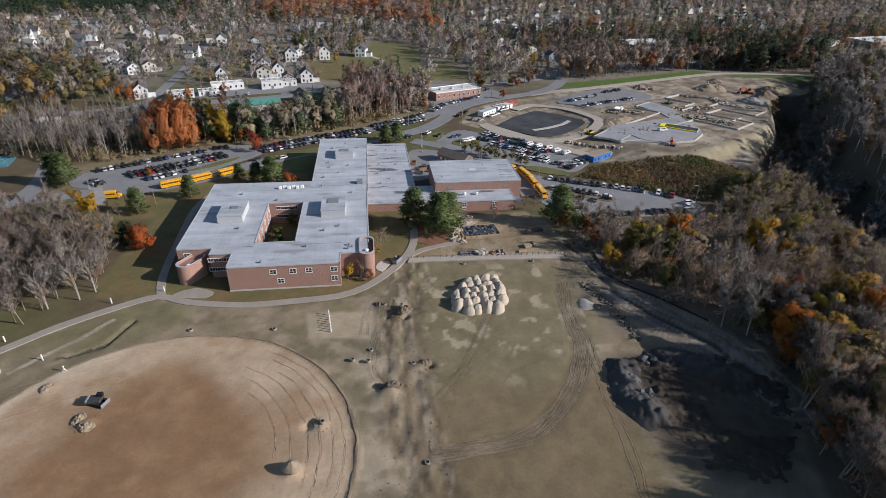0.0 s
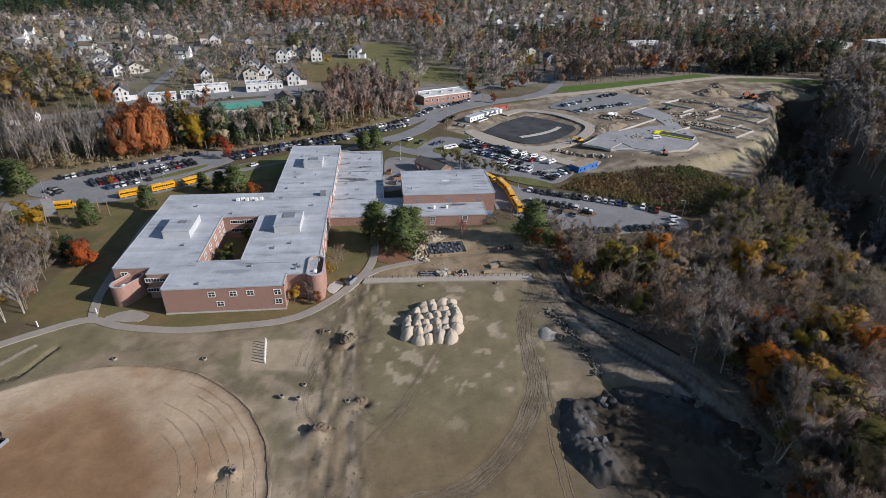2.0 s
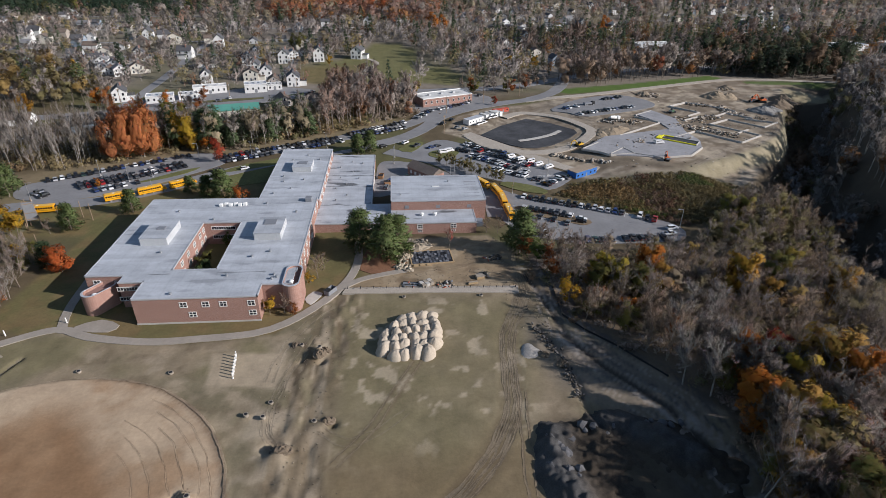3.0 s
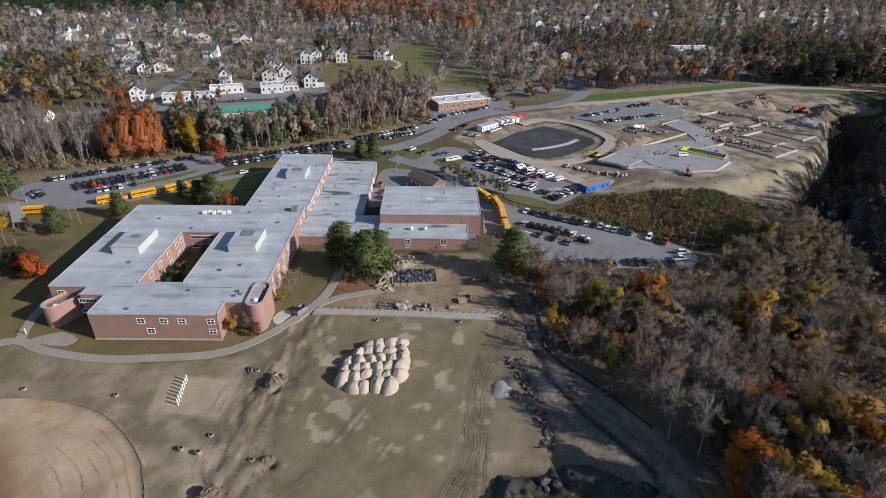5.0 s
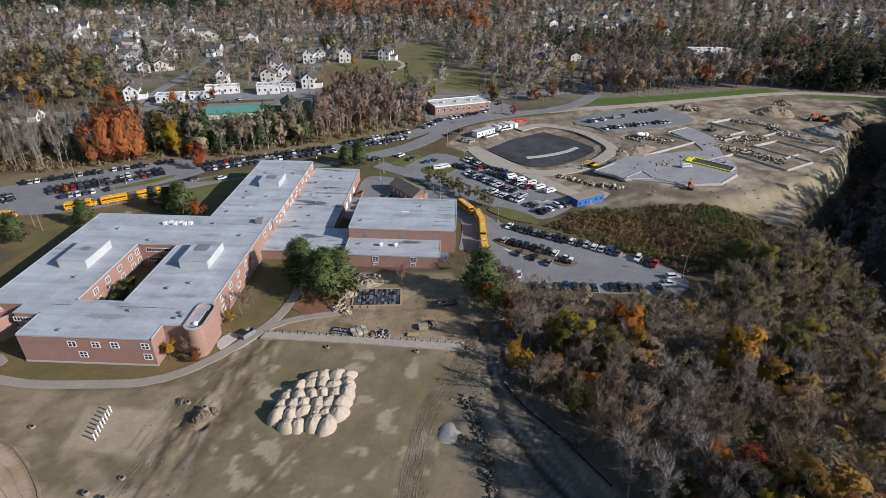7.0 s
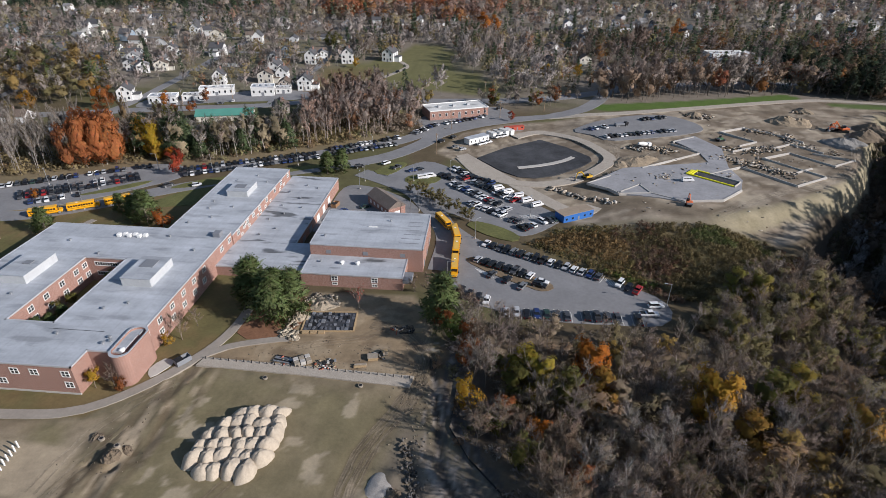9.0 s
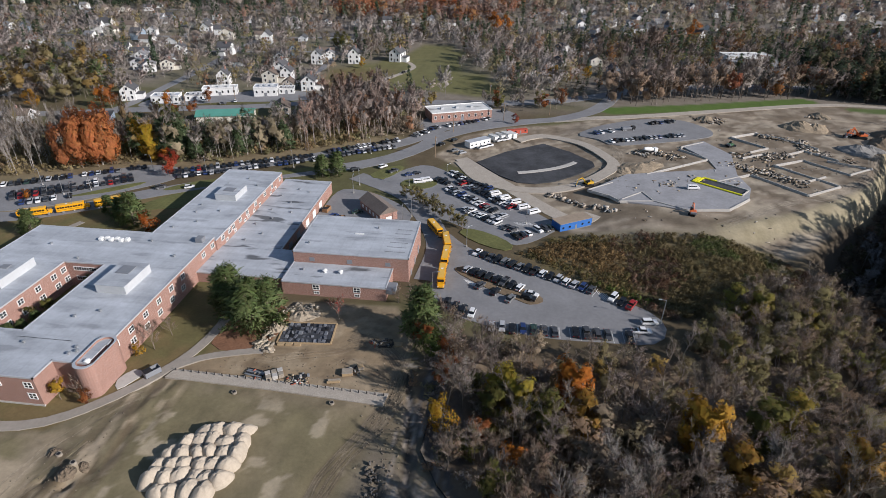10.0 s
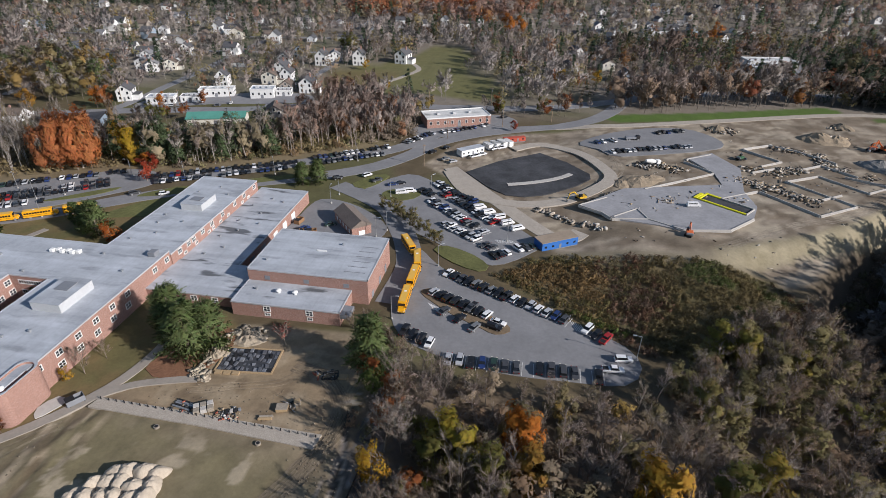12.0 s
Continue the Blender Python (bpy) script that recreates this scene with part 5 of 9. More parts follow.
for x, y in zip(ex[near], ey[near]):
    u = rng.rand()
    clump = float(fbm(np.array([x]), np.array([y]), 26, 2, 51)[0])
    if u < 0.8 - 0.5 * (clump - 0.5):
        c = (GREY, MAUVE, BROWN)[rng.randint(3)]
        tree("bare", rng.randint(5), c, x, y, rng.uniform(0.75, 1.0) * (1.4 if y < 112 else 1.3 if y < 128 else 1.1), rng.uniform(0, 360), EDGE_LABELS[c], "bare_tree", rng.rand() < 0.15, "trees along the field's edge")
    else:
        c = (OLIVE, YELLOW_LEAF, OLIVE, RUST, GREEN_LEAF, OLIVE, ORANGE, YELLOW_LEAF, BROWN)[rng.randint(9)] if x < 140 else (OLIVE, GREEN_LEAF, BROWN)[rng.randint(3)]
        if c == BROWN:
            c = RUST
        tree("leafy", rng.randint(3), c, x, y, rng.uniform(0.6, 0.9) * (1.3 if y < 128 else 1.0), rng.uniform(0, 360), EDGE_LABELS[c], "autumn_tree", False, "trees along the field's edge")
rest = ~near
woods("woodland_east", [("bare_mid", (BROWN, GREY, MAUVE, (0.28, 0.215, 0.17), MAUVE, (0.28, 0.24, 0.17)), 0.72), ("leafy_mid", ((0.22, 0.19, 0.09), (0.24, 0.20, 0.12), (0.28, 0.19, 0.12), (0.29, 0.23, 0.16), (0.32, 0.22, 0.07), (0.23, 0.19, 0.10)), 0.28)],
      np.c_[ex[rest], ey[rest], np.where(ey[rest] < 112, 1.25, np.where(ey[rest] > 172, 0.72, 1.0))], "bare and autumn-leaved woodland on a slope", 7, bark=(0.24, 0.20, 0.17))
sx, sy, rng = scatter(WOODS_EAST, 5.6, 102, 0.8)
keep = (sy > 40) & (sx < 195)
sx, sy = sx[keep], sy[keep]
woods("undergrowth_east", [("shrub", (BROWN, (0.26, 0.17, 0.11), (0.20, 0.18, 0.09), GREY, MAUVE), 1)], np.c_[sx, sy, np.full(len(sx), 1.15)], "brown undergrowth beneath bare trees", 8, category="undergrowth")
for i, (x, y, c) in enumerate(DENSE):
    tree("oak", i % 2, c, x, y, 1.6, 50 * i, "tall dense olive-brown tree at the field's edge", "autumn_tree")
for x, y, c, s in WOODS_ACCENTS:
    tree("oak_mid", int(x) % 2, c, x, y, s * (1.3 if y < 130 else 1.17), 40 * s, EDGE_LABELS.get(c, "golden or olive autumn tree in the woods"), "autumn_tree", tall=1.25)
for x, y, s in ((104, 112.5, 1.15), (99, 117, 1.1), (113, 118, 1.1), (110, 96, 1.1), (120, 140, 1.0), (125, 146, 1.0), (117, 147, 1.0), (150, 150, 1.0)):
    tree("bare", 3, (0.27, 0.24, 0.22), x, y, s * 1.15, 30 * s, "pale-barked bare tree standing above the woods", "bare_tree", True)
# brush on the bank below the building site
BANK = [(98, 236), (112, 250), (122, 254), (172, 258), (190, 254), (198, 240), (190, 214), (165, 206), (142, 203), (124, 216)]
sx, sy, rng = scatter(BANK, 1.75, 103, 0.97)
green = inside(sx, sy, [(158, 250), (172, 258), (188, 254), (190, 234), (178, 226), (164, 232)]) & (fbm(sx, sy, 9, 2, 74) > 0.42)
straw = (sx < 128 + 10 * fbm(sx, sy, 6, 2, 75)) & ~green
size = 0.35 + 0.75 * fbm(sx, sy, 7, 3, 71)
for where, name, tints, lb, sd in ((green, "green_brush", ((0.08, 0.10, 0.034), (0.105, 0.115, 0.038), (0.12, 0.11, 0.045)), "green bramble tangled over a bank", 9), (straw, "straw_brush", ((0.24, 0.18, 0.075), (0.19, 0.14, 0.06), (0.14, 0.12, 0.05), (0.21, 0.14, 0.065)), "straw-yellow brush on a bank", 23),
                                   (~green & ~straw, "brush_bank", ((0.165, 0.105, 0.06), (0.135, 0.08, 0.055), (0.115, 0.095, 0.042), (0.18, 0.125, 0.09), (0.125, 0.07, 0.045), (0.145, 0.115, 0.055)), "tangled rust-brown brush on a bank", 24)):
    woods(name, [("shrub", tints, 1)], np.c_[sx, sy, size][where], lb, sd, category="brush")
for i in range(9):
    tree("shrub", i % 2, GREEN_LEAF, 123 + i * 1.7 + (i % 2), 217.5 - i * 0.95, 0.95, i * 40, "clipped dark green shrub beside the lot", "shrub", group="shrubs along the lot")
# both sides of the ravine
RAVINE_WOODS = [(188, 160), (196, 215), (208, 250), (226, 280), (258, 304), (295, 334), (335, 386), (385, 448), (440, 500), (620, 520), (620, 100), (420, 60), (230, 60), (225, 140)]
sx, sy, rng = scatter(RAVINE_WOODS, 8.8, 104)
keep = (ravine(sx, sy) < 115) & (sy > 90) & ((ravine(sx, sy) > 13) | (sy > 330))
sx, sy = sx[keep], sy[keep]
woods("woodland_ravine", [("bare_far", ((0.27, 0.25, 0.24), (0.25, 0.225, 0.215), (0.24, 0.21, 0.185)), 0.72), ("leafy_far", ((0.17, 0.11, 0.07), (0.13, 0.12, 0.06), (0.16, 0.12, 0.09), (0.21, 0.11, 0.05)), 0.28)], np.c_[sx, sy, np.where(sy > 340, 1.0, 1.15)], "bare woodland on the ravine's steep sides", 10, bark=(0.24, 0.22, 0.20))
ox, oy, rng = scatter([(144, 190), (150, 206), (162, 216), (176, 222), (192, 214), (196, 190), (180, 176), (158, 176)], 5.4, 110)
woods("olive_thicket", [("leafy_mid", ((0.23, 0.20, 0.09), (0.22, 0.20, 0.07), (0.24, 0.22, 0.06), (0.25, 0.21, 0.06), (0.23, 0.19, 0.11)), 0.75), ("bare_mid", (GREY, MAUVE), 0.4)], np.c_[ox, oy, np.full(len(ox), 0.7)], "olive-green thicket at the ravine's edge", 19, category="thicket")
# Dark brush is also spread where the slope is only in shade.
vx, vy, rng = scatter([(184, 170), (192, 204), (200, 236), (214, 256), (228, 276), (258, 312), (292, 366), (330, 418), (360, 450), (396, 450), (360, 400), (320, 346), (286, 300), (252, 262), (236, 232), (226, 170)], 3.6, 113)
keep = (ravine(vx, vy) > -20) & (ravine(vx, vy) < 28) & (((np.interp(vx, SLOPE_X, SLOPE_Y) - vy) * 0.8 > 7.5) | (vy < 240))
woods("ravine_brush", [("shrub", ((0.13, 0.10, 0.07), (0.16, 0.12, 0.08), (0.12, 0.11, 0.055), (0.17, 0.14, 0.11)), 1)], np.c_[vx, vy, 1.1 + 0.8 * fbm(vx, vy, 8, 2, 72)][keep], "dark brush down the ravine's shaded slope", 21, category="brush")
# Crown colours at the bend are darkened to carry the hill's shade.
vx, vy, rng = scatter([(322, 474), (306, 498), (318, 540), (420, 548), (450, 500), (372, 456)], 7.6, 114, avoid=[([(190, 480), (260, 505), (420, 520), (700, 560)], 9)])
woods("woodland_bend", [("conifer_far", ((0.04, 0.055, 0.035), (0.05, 0.065, 0.04)), 0.45), ("leafy_far", ((0.13, 0.09, 0.06), (0.11, 0.10, 0.05)), 0.55)], np.c_[vx, vy, np.full(len(vx), 1.45)], "trees at the road's bend, coloured dark for shade", 22, tall=1.2)
# trees and scrub north-west of the lots
BELT_GREY = ((0.31, 0.275, 0.25), (0.29, 0.25, 0.225), (0.29, 0.235, 0.195))
NORTH_WEST = [(-430, 300), (-215, 292), (-206, 350), (-216, 360), (-320, 342), (-430, 330)], [(-430, 366), (-320, 374), (-215, 380), (-176, 392), (-174, 430), (-205, 456), (-262, 496), (-310, 486), (-430, 450)]
px, py = [np.concatenate(q) for q in zip(*[scatter(p, 10.5, 120 + i)[:2] for i, p in enumerate(NORTH_WEST)])]
woods("woodland_north_west", [("bare_far", BELT_GREY, 0.45), ("leafy_far", ((0.24, 0.19, 0.09), (0.22, 0.19, 0.09), (0.28, 0.19, 0.07), (0.24, 0.20, 0.12), (0.26, 0.15, 0.09)), 0.45), ("conifer_far", (PINE, DARK_PINE), 0.1)], np.c_[px, py, np.full(len(px), 1.3)], "olive and rust autumn woodland by the street", 17)
# the woods west of the school
WOODS_WEST = [(-84, 152), (-94, 143), (-106, 132), (-150, 100), (-210, 110), (-210, 212), (-150, 218), (-122, 206), (-106, 198), (-92, 190), (-88, 170)]
wx, wy, rng = scatter(WOODS_WEST, 5.6, 105)
near = (wx > -128) & (wy > 132)
for x, y in zip(wx[near], wy[near]):
    if rng.rand() < 0.86:
        c = (GREY, MAUVE, BROWN)[rng.randint(3)]
        tree("bare", rng.randint(5), c, x, y, rng.uniform(0.9, 1.2), rng.uniform(0, 360), EDGE_LABELS[c], "bare_tree", rng.rand() < 0.12, "trees west of the school")
    else:
        c = (OLIVE, YELLOW_LEAF, RUST)[rng.randint(3)]
        tree("leafy", rng.randint(3), c, x, y, rng.uniform(0.45, 0.7), rng.uniform(0, 360), EDGE_LABELS[c], "autumn_tree", False, "trees west of the school")
woods("woodland_west", [("bare_far", (GREY, MAUVE), 0.8), ("leafy_far", (OLIVE, YELLOW_LEAF, RUST), 0.2)], np.c_[wx[~near], wy[~near], np.full((~near).sum(), 0.95)], "bare grey woodland west of the school", 11)
for x, y, s in ((-89, 150, 1.1), (-86, 154, 1.0), (-96, 146, 1.05)):
    tree("bare", 1, GREY, x, y, s, 20, "pale-barked bare tree at the wood's edge", "bare_tree", True)
# the belt of trees between the parking rows and the town street
BELT = [(-205, 300), (-150, 276), (-128, 279), (-100, 294), (-76, 306), (-56, 303), (-18, 325), (8, 343), (28, 360), (46, 374), (40, 394), (10, 410), (-16, 406), (-24, 384), (-54, 372), (-62, 362), (-95, 354), (-125, 348), (-128, 336), (-165, 334), (-185, 345)]
bx, by, rng = scatter(BELT, 5.2, 106)
front = line_distance(bx, by, BELT[1:9])
size = np.where(bx > -14, 1.35, np.interp(front, (0, 9, 14, 26, 40, 60), (1.15, 1.2, 0.85, 0.62, 0.42, 0.35)))
poplar = bx < -112
BELT_BARE = ((0.34, 0.30, 0.27), (0.33, 0.27, 0.24), (0.32, 0.25, 0.20), (0.34, 0.30, 0.265))
woods("tree_belt", [("bare_far", BELT_BARE, 0.52), ("leafy_far", ((0.26, 0.23, 0.10), (0.28, 0.23, 0.12), (0.31, 0.21, 0.12), (0.31, 0.21, 0.09), (0.28, 0.23, 0.15)), 0.33), ("conifer_far", ((0.13, 0.165, 0.085), (0.11, 0.14, 0.075)), 0.13)],
      np.c_[bx, by, size][~poplar & (bx < -14)], "mixed autumn tree belt above the parking rows", 12, bark=(0.30, 0.27, 0.24), tall=1.25)
woods("belt_east_end", [("bare_far", ((0.30, 0.225, 0.19), (0.32, 0.27, 0.24), (0.30, 0.20, 0.155), (0.32, 0.265, 0.235)), 0.86), ("leafy_far", ((0.31, 0.17, 0.10), (0.27, 0.19, 0.11)), 0.08)],
      np.c_[bx, by, np.where(bx > 22, 1.0, 1.2)][(bx >= -14)], "bare mauve and rust trees beside the office", 29, bark=(0.30, 0.25, 0.22), tall=1.25)
woods("poplar_stand", [("bare_mid", ((0.29, 0.255, 0.23), (0.28, 0.235, 0.205), (0.27, 0.22, 0.17)), 0.9), ("leafy_far", ((0.24, 0.19, 0.07), (0.22, 0.15, 0.08)), 0.1)],
      np.c_[bx, by, np.where(front < 22, 0.78, 0.6)][poplar & (rng.rand(len(bx)) < 0.8)], "tall bare pale-trunked trees beside the lot", 25, bark=(0.28, 0.25, 0.225), tall=2.0)
fx, fy, rng = scatter(BELT, 5.0, 112)
woods("belt_undergrowth", [("shrub", ((0.24, 0.19, 0.10), (0.26, 0.18, 0.10), (0.22, 0.20, 0.10), (0.26, 0.21, 0.16)), 1)], np.c_[fx, fy, np.full(len(fx), 1.7)], "brown and olive undergrowth beneath the belt", 20, category="undergrowth")
OAK_LABEL = "large rust-orange oak above the parking lot"
for x, y, c, sc, tl in ((-109.5, 289, (0.36, 0.14, 0.06), 1.3, 1.6), (-104, 291, (0.38, 0.14, 0.055), 1.4, 1.65), (-98, 293.5, (0.40, 0.145, 0.055), 1.35, 1.65), (-93.5, 296.5, (0.41, 0.16, 0.06), 1.3, 1.75), (-106, 298, (0.37, 0.14, 0.055), 1.4, 1.55), (-98, 302, (0.40, 0.15, 0.055), 1.45, 1.6)):
    tree("oak", int(-x) % 2, c, x, y, sc, 50 * sc + x, OAK_LABEL, "autumn_tree", tall=tl)
tree("oak", 1, (0.42, 0.105, 0.03), -80, 180.5, 0.9, 10, "bright orange-red maple on the lawn", "autumn_tree")
tree("oak", 0, (0.36, 0.235, 0.025), -80, 306, 1.2, 20, "golden yellow autumn tree between dark pines", "autumn_tree", tall=1.45)
tree("oak", 1, (0.33, 0.20, 0.03), -76.5, 304, 0.75, 80, "small golden autumn tree below dark pines", "autumn_tree", tall=1.2)
for x, y, sc in ((-86, 309, 1.4), (-71, 309, 1.45), (-66, 311, 1.3), (-90, 316, 1.4), (-40, 318, 1.0), (-20, 328, 1.0), (-58, 309, 0.9)):
    tree("conifer", int(-x) % 2, (0.095, 0.13, 0.065), x, y, sc, 3 * x, "dark green pine in the tree belt", "pine_tree", tall=1.1)
for x, y, c, s, w, lb in ((-60, 288, (0.33, 0.06, 0.03), 1.0, 0, "dark red maple between the parking rows"),
                       (-64, 300, RED_LEAF, 0.8, 0, "small red maple beside the lot"), (-70, 302, ORANGE, 0.7, 1, "small orange maple beside the lot"),
                       (-35, 233, (0.36, 0.11, 0.025), 0.8, 2, "small orange tree on the lawn"), (-112, 208, YELLOW_LEAF, 1.15, 0, "yellow-green autumn tree west of the school"), (-107, 205, YELLOW_LEAF, 0.95, 1, "yellow-green autumn tree west of the school"),
                       (-102, 255, ORANGE, 0.45, 0, "small orange tree in the lot"), (-9, 152.5, YELLOW_LEAF, 0.55, 1, "yellow shrub against the brick wall"), (-2, 152.3, RUST, 0.42, 0, "rust-coloured shrub by the stair tower"),
                       (0.6, 169, YELLOW_LEAF, 0.4, 2, "yellow shrub against the brick wall")):
    tree("oak" if s > 1.3 else "leafy", w % 2 if s > 1.3 else w, c, x, y, s, 50 * s, lb, "autumn_tree")
for x, y, s, w, c, lb in ((15.5, 190, 1.25, 0, PINE, "dark green pine beside the school"), (24, 183, 1.3, 1, PINE, "broad dark green pine beside the school"), (28.5, 186, 1.2, 0, PINE, "dark green pine beside the yard"), (71.5, 185.5, 1.3, 1, PINE, "lone dark green pine at the yard's edge"),
                          (9, 297, 0.85, 0, PINE, "dark green pine on the drive's verge"), (15, 300, 0.9, 1, PINE, "dark green pine on the drive's verge"), (-44, 237, 1.1, 0, PINE, "green pine on the north lawn"), (-51, 241, 0.8, 1, PINE, "green pine on the north lawn"),
                          (-76, 226, 0.8, 1, PINE, "green pine west of the school"), (-92, 211, 0.85, 0, PINE, "green pine west of the school"), (-86, 184, 0.75, 0, DARK_PINE, "small dark pine on the lawn"), (-134, 246, 1.2, 1, PINE, "large green pine by the lot"), (-140, 250, 1.1, 0, PINE, "large green pine by the lot"),
                          (-60, 246, 0.65, 0, PINE, "small pine by the drive")):
    tree("conifer", w, c, x, y, s, 37 * w + x, lb, "pine_tree")
for x, y, s, lb in ((47, 190.5, 0.62, "small red sapling by the annex"),):
    tree("bare", 0, (0.34, 0.09, 0.07), x, y, s, 0, lb, "sapling")
for x, y, s in ((-5, 153.4, 0.55), (2.6, 172, 0.7), (4, 178, 0.5), (-98, 208, 0.5), (66, 200, 0.6), (62, 201, 0.5)):
    tree("bare", 2, BROWN, x, y, s, 20 * x, "small bare brown tree near the wall", "bare_tree")
for i, (x, y) in enumerate(((50, 280), (53.5, 277), (56.5, 274), (59.5, 271), (62, 268.5), (65, 266), (68, 263.5), (71, 260), (74, 256.5), (77, 253), (57, 278), (64, 271))):
    tree("leafy", i % 3, (0.19, 0.16, 0.07), x, y, 0.58, 60 * i, "thin olive-brown tree in the lot's strip", "autumn_tree", group="trees between lot and lane")
for i, (x, y, c) in enumerate(((-33, 176, PINE), (-34, 172, PINE), (-36, 170, PINE), (-37, 167.5, DARK_PINE), (-30, 194, GREEN_LEAF), (-34.5, 182, OLIVE), (-36, 178, OLIVE))):
    tree("conifer" if c in (PINE, DARK_PINE) else "leafy", i % 2, c, x, y, 0.46 if c in (PINE, DARK_PINE) else 0.55, 70 * i, "small evergreen in the courtyard" if c in (PINE, DARK_PINE) else "small olive tree in the courtyard", "courtyard_tree", group="courtyard plants")

# ---- vehicles ----
CAR_PAINTS = [("black", (0.012, 0.012, 0.014)), ("white", (0.72, 0.72, 0.72)), ("silver", (0.40, 0.41, 0.43)), ("dark grey", (0.06, 0.062, 0.068)), ("red", (0.32, 0.02, 0.02)), ("dark blue", (0.02, 0.04, 0.13)), ("grey", (0.17, 0.175, 0.18)), ("dark green", (0.025, 0.05, 0.04))]
GLASS = mat("car_glass", (0.012, 0.014, 0.017), 0.06, spec=0.7)


def side_prism(profile, w0, w1=None, split=None):
    """A body drawn from its side outline, drawn in above the height split."""
    bm = bmesh.new()
    a, b = [], []
    for x, z in profile:
        w = w0 if split is None or z <= split else w1
        a.append(bm.verts.new((x, -w / 2, z)))
        b.append(bm.verts.new((x, w / 2, z)))
    k = len(profile)
    for i in range(k):
        bm.faces.new((a[i], a[(i + 1) % k], b[(i + 1) % k], b[i]))
    f = [bm.faces.new(a[::-1]), bm.faces.new(b)]
    bmesh.ops.recalc_face_normals(bm, faces=bm.faces)
    return bm


def wheel_mesh(r, w):
    bm = bmesh.new()
    rod(bm, (0, -w / 2, 0), (0, w / 2, 0), r, r, 9)
    n = len(bm.faces)
    rod(bm, (0, -w / 2 - 0.015, 0), (0, w / 2 + 0.015, 0), r * 0.6, r * 0.6, 6)
    bm.faces.ensure_lookup_table()
    for f in bm.faces[n:]:
        f.material_index = 1
    return mesh_of(bm, "wheel", (RUBBER, STEEL))


TYRE, BIG_TYRE = wheel_mesh(0.34, 0.23), wheel_mesh(0.5, 0.3)


def wheels(ob, xs, y, r, big=False):
    for x in xs:
        for s in (-1, 1):
            part("wheel", BIG_TYRE if big else TYRE, None, ob, m=pose(x, s * y, r))


def lamps(ob, x0, x1, y, z):
    for s in (-1, 1):
        part("headlight", boxes((x1 - 0.02, x1 + 0.04, s * y - 0.17, s * y + 0.17, z - 0.09, z + 0.09)), LAMP_LENS, ob)
        part("tail_light", boxes((x0 - 0.04, x0 + 0.02, s * y - 0.13, s * y + 0.13, z - 0.05, z + 0.16)), TAIL_LENS, ob)


SHAPES = {
    "sedan": (((-2.3, 0.3), (2.3, 0.3), (2.35, 0.62), (2.2, 0.8), (1.0, 0.92), (-1.55, 0.95), (-2.25, 0.9), (-2.35, 0.6)), ((-1.75, 0.92), (1.05, 0.9), (0.35, 1.42), (-1.0, 1.44)), (-0.95, 0.32), 1.44, "car"),
    "hatchback": (((-2.0, 0.3), (2.1, 0.3), (2.15, 0.65), (2.0, 0.85), (0.95, 0.98), (-1.9, 1.0), (-2.1, 0.7)), ((-1.95, 0.96), (1.05, 0.95), (0.4, 1.5), (-1.6, 1.52)), (-1.5, 0.38), 1.52, "car"),
    "suv": (((-2.3, 0.38), (2.3, 0.38), (2.35, 0.8), (2.2, 1.02), (1.05, 1.12), (-2.25, 1.14), (-2.35, 0.75)), ((-2.2, 1.1), (1.15, 1.08), (0.45, 1.72), (-1.95, 1.74)), (-1.9, 0.42), 1.74, "suv"),
    "pickup": (((-2.75, 0.42), (2.7, 0.42), (2.75, 0.85), (2.6, 1.08), (1.35, 1.16), (-2.75, 1.12), (-2.8, 0.8)), ((-0.75, 1.1), (1.45, 1.1), (0.8, 1.78), (-0.55, 1.8)), (-0.5, 0.76), 1.8, "pickup truck"),
    "van": (((-2.8, 0.4), (2.75, 0.4), (2.8, 0.85), (2.6, 1.1), (2.1, 1.25), (-2.75, 1.25), (-2.85, 0.8)), ((-2.75, 1.22), (2.15, 1.22), (1.5, 2.1), (-2.7, 2.12)), (-2.68, 1.45), 2.12, "van"),
}


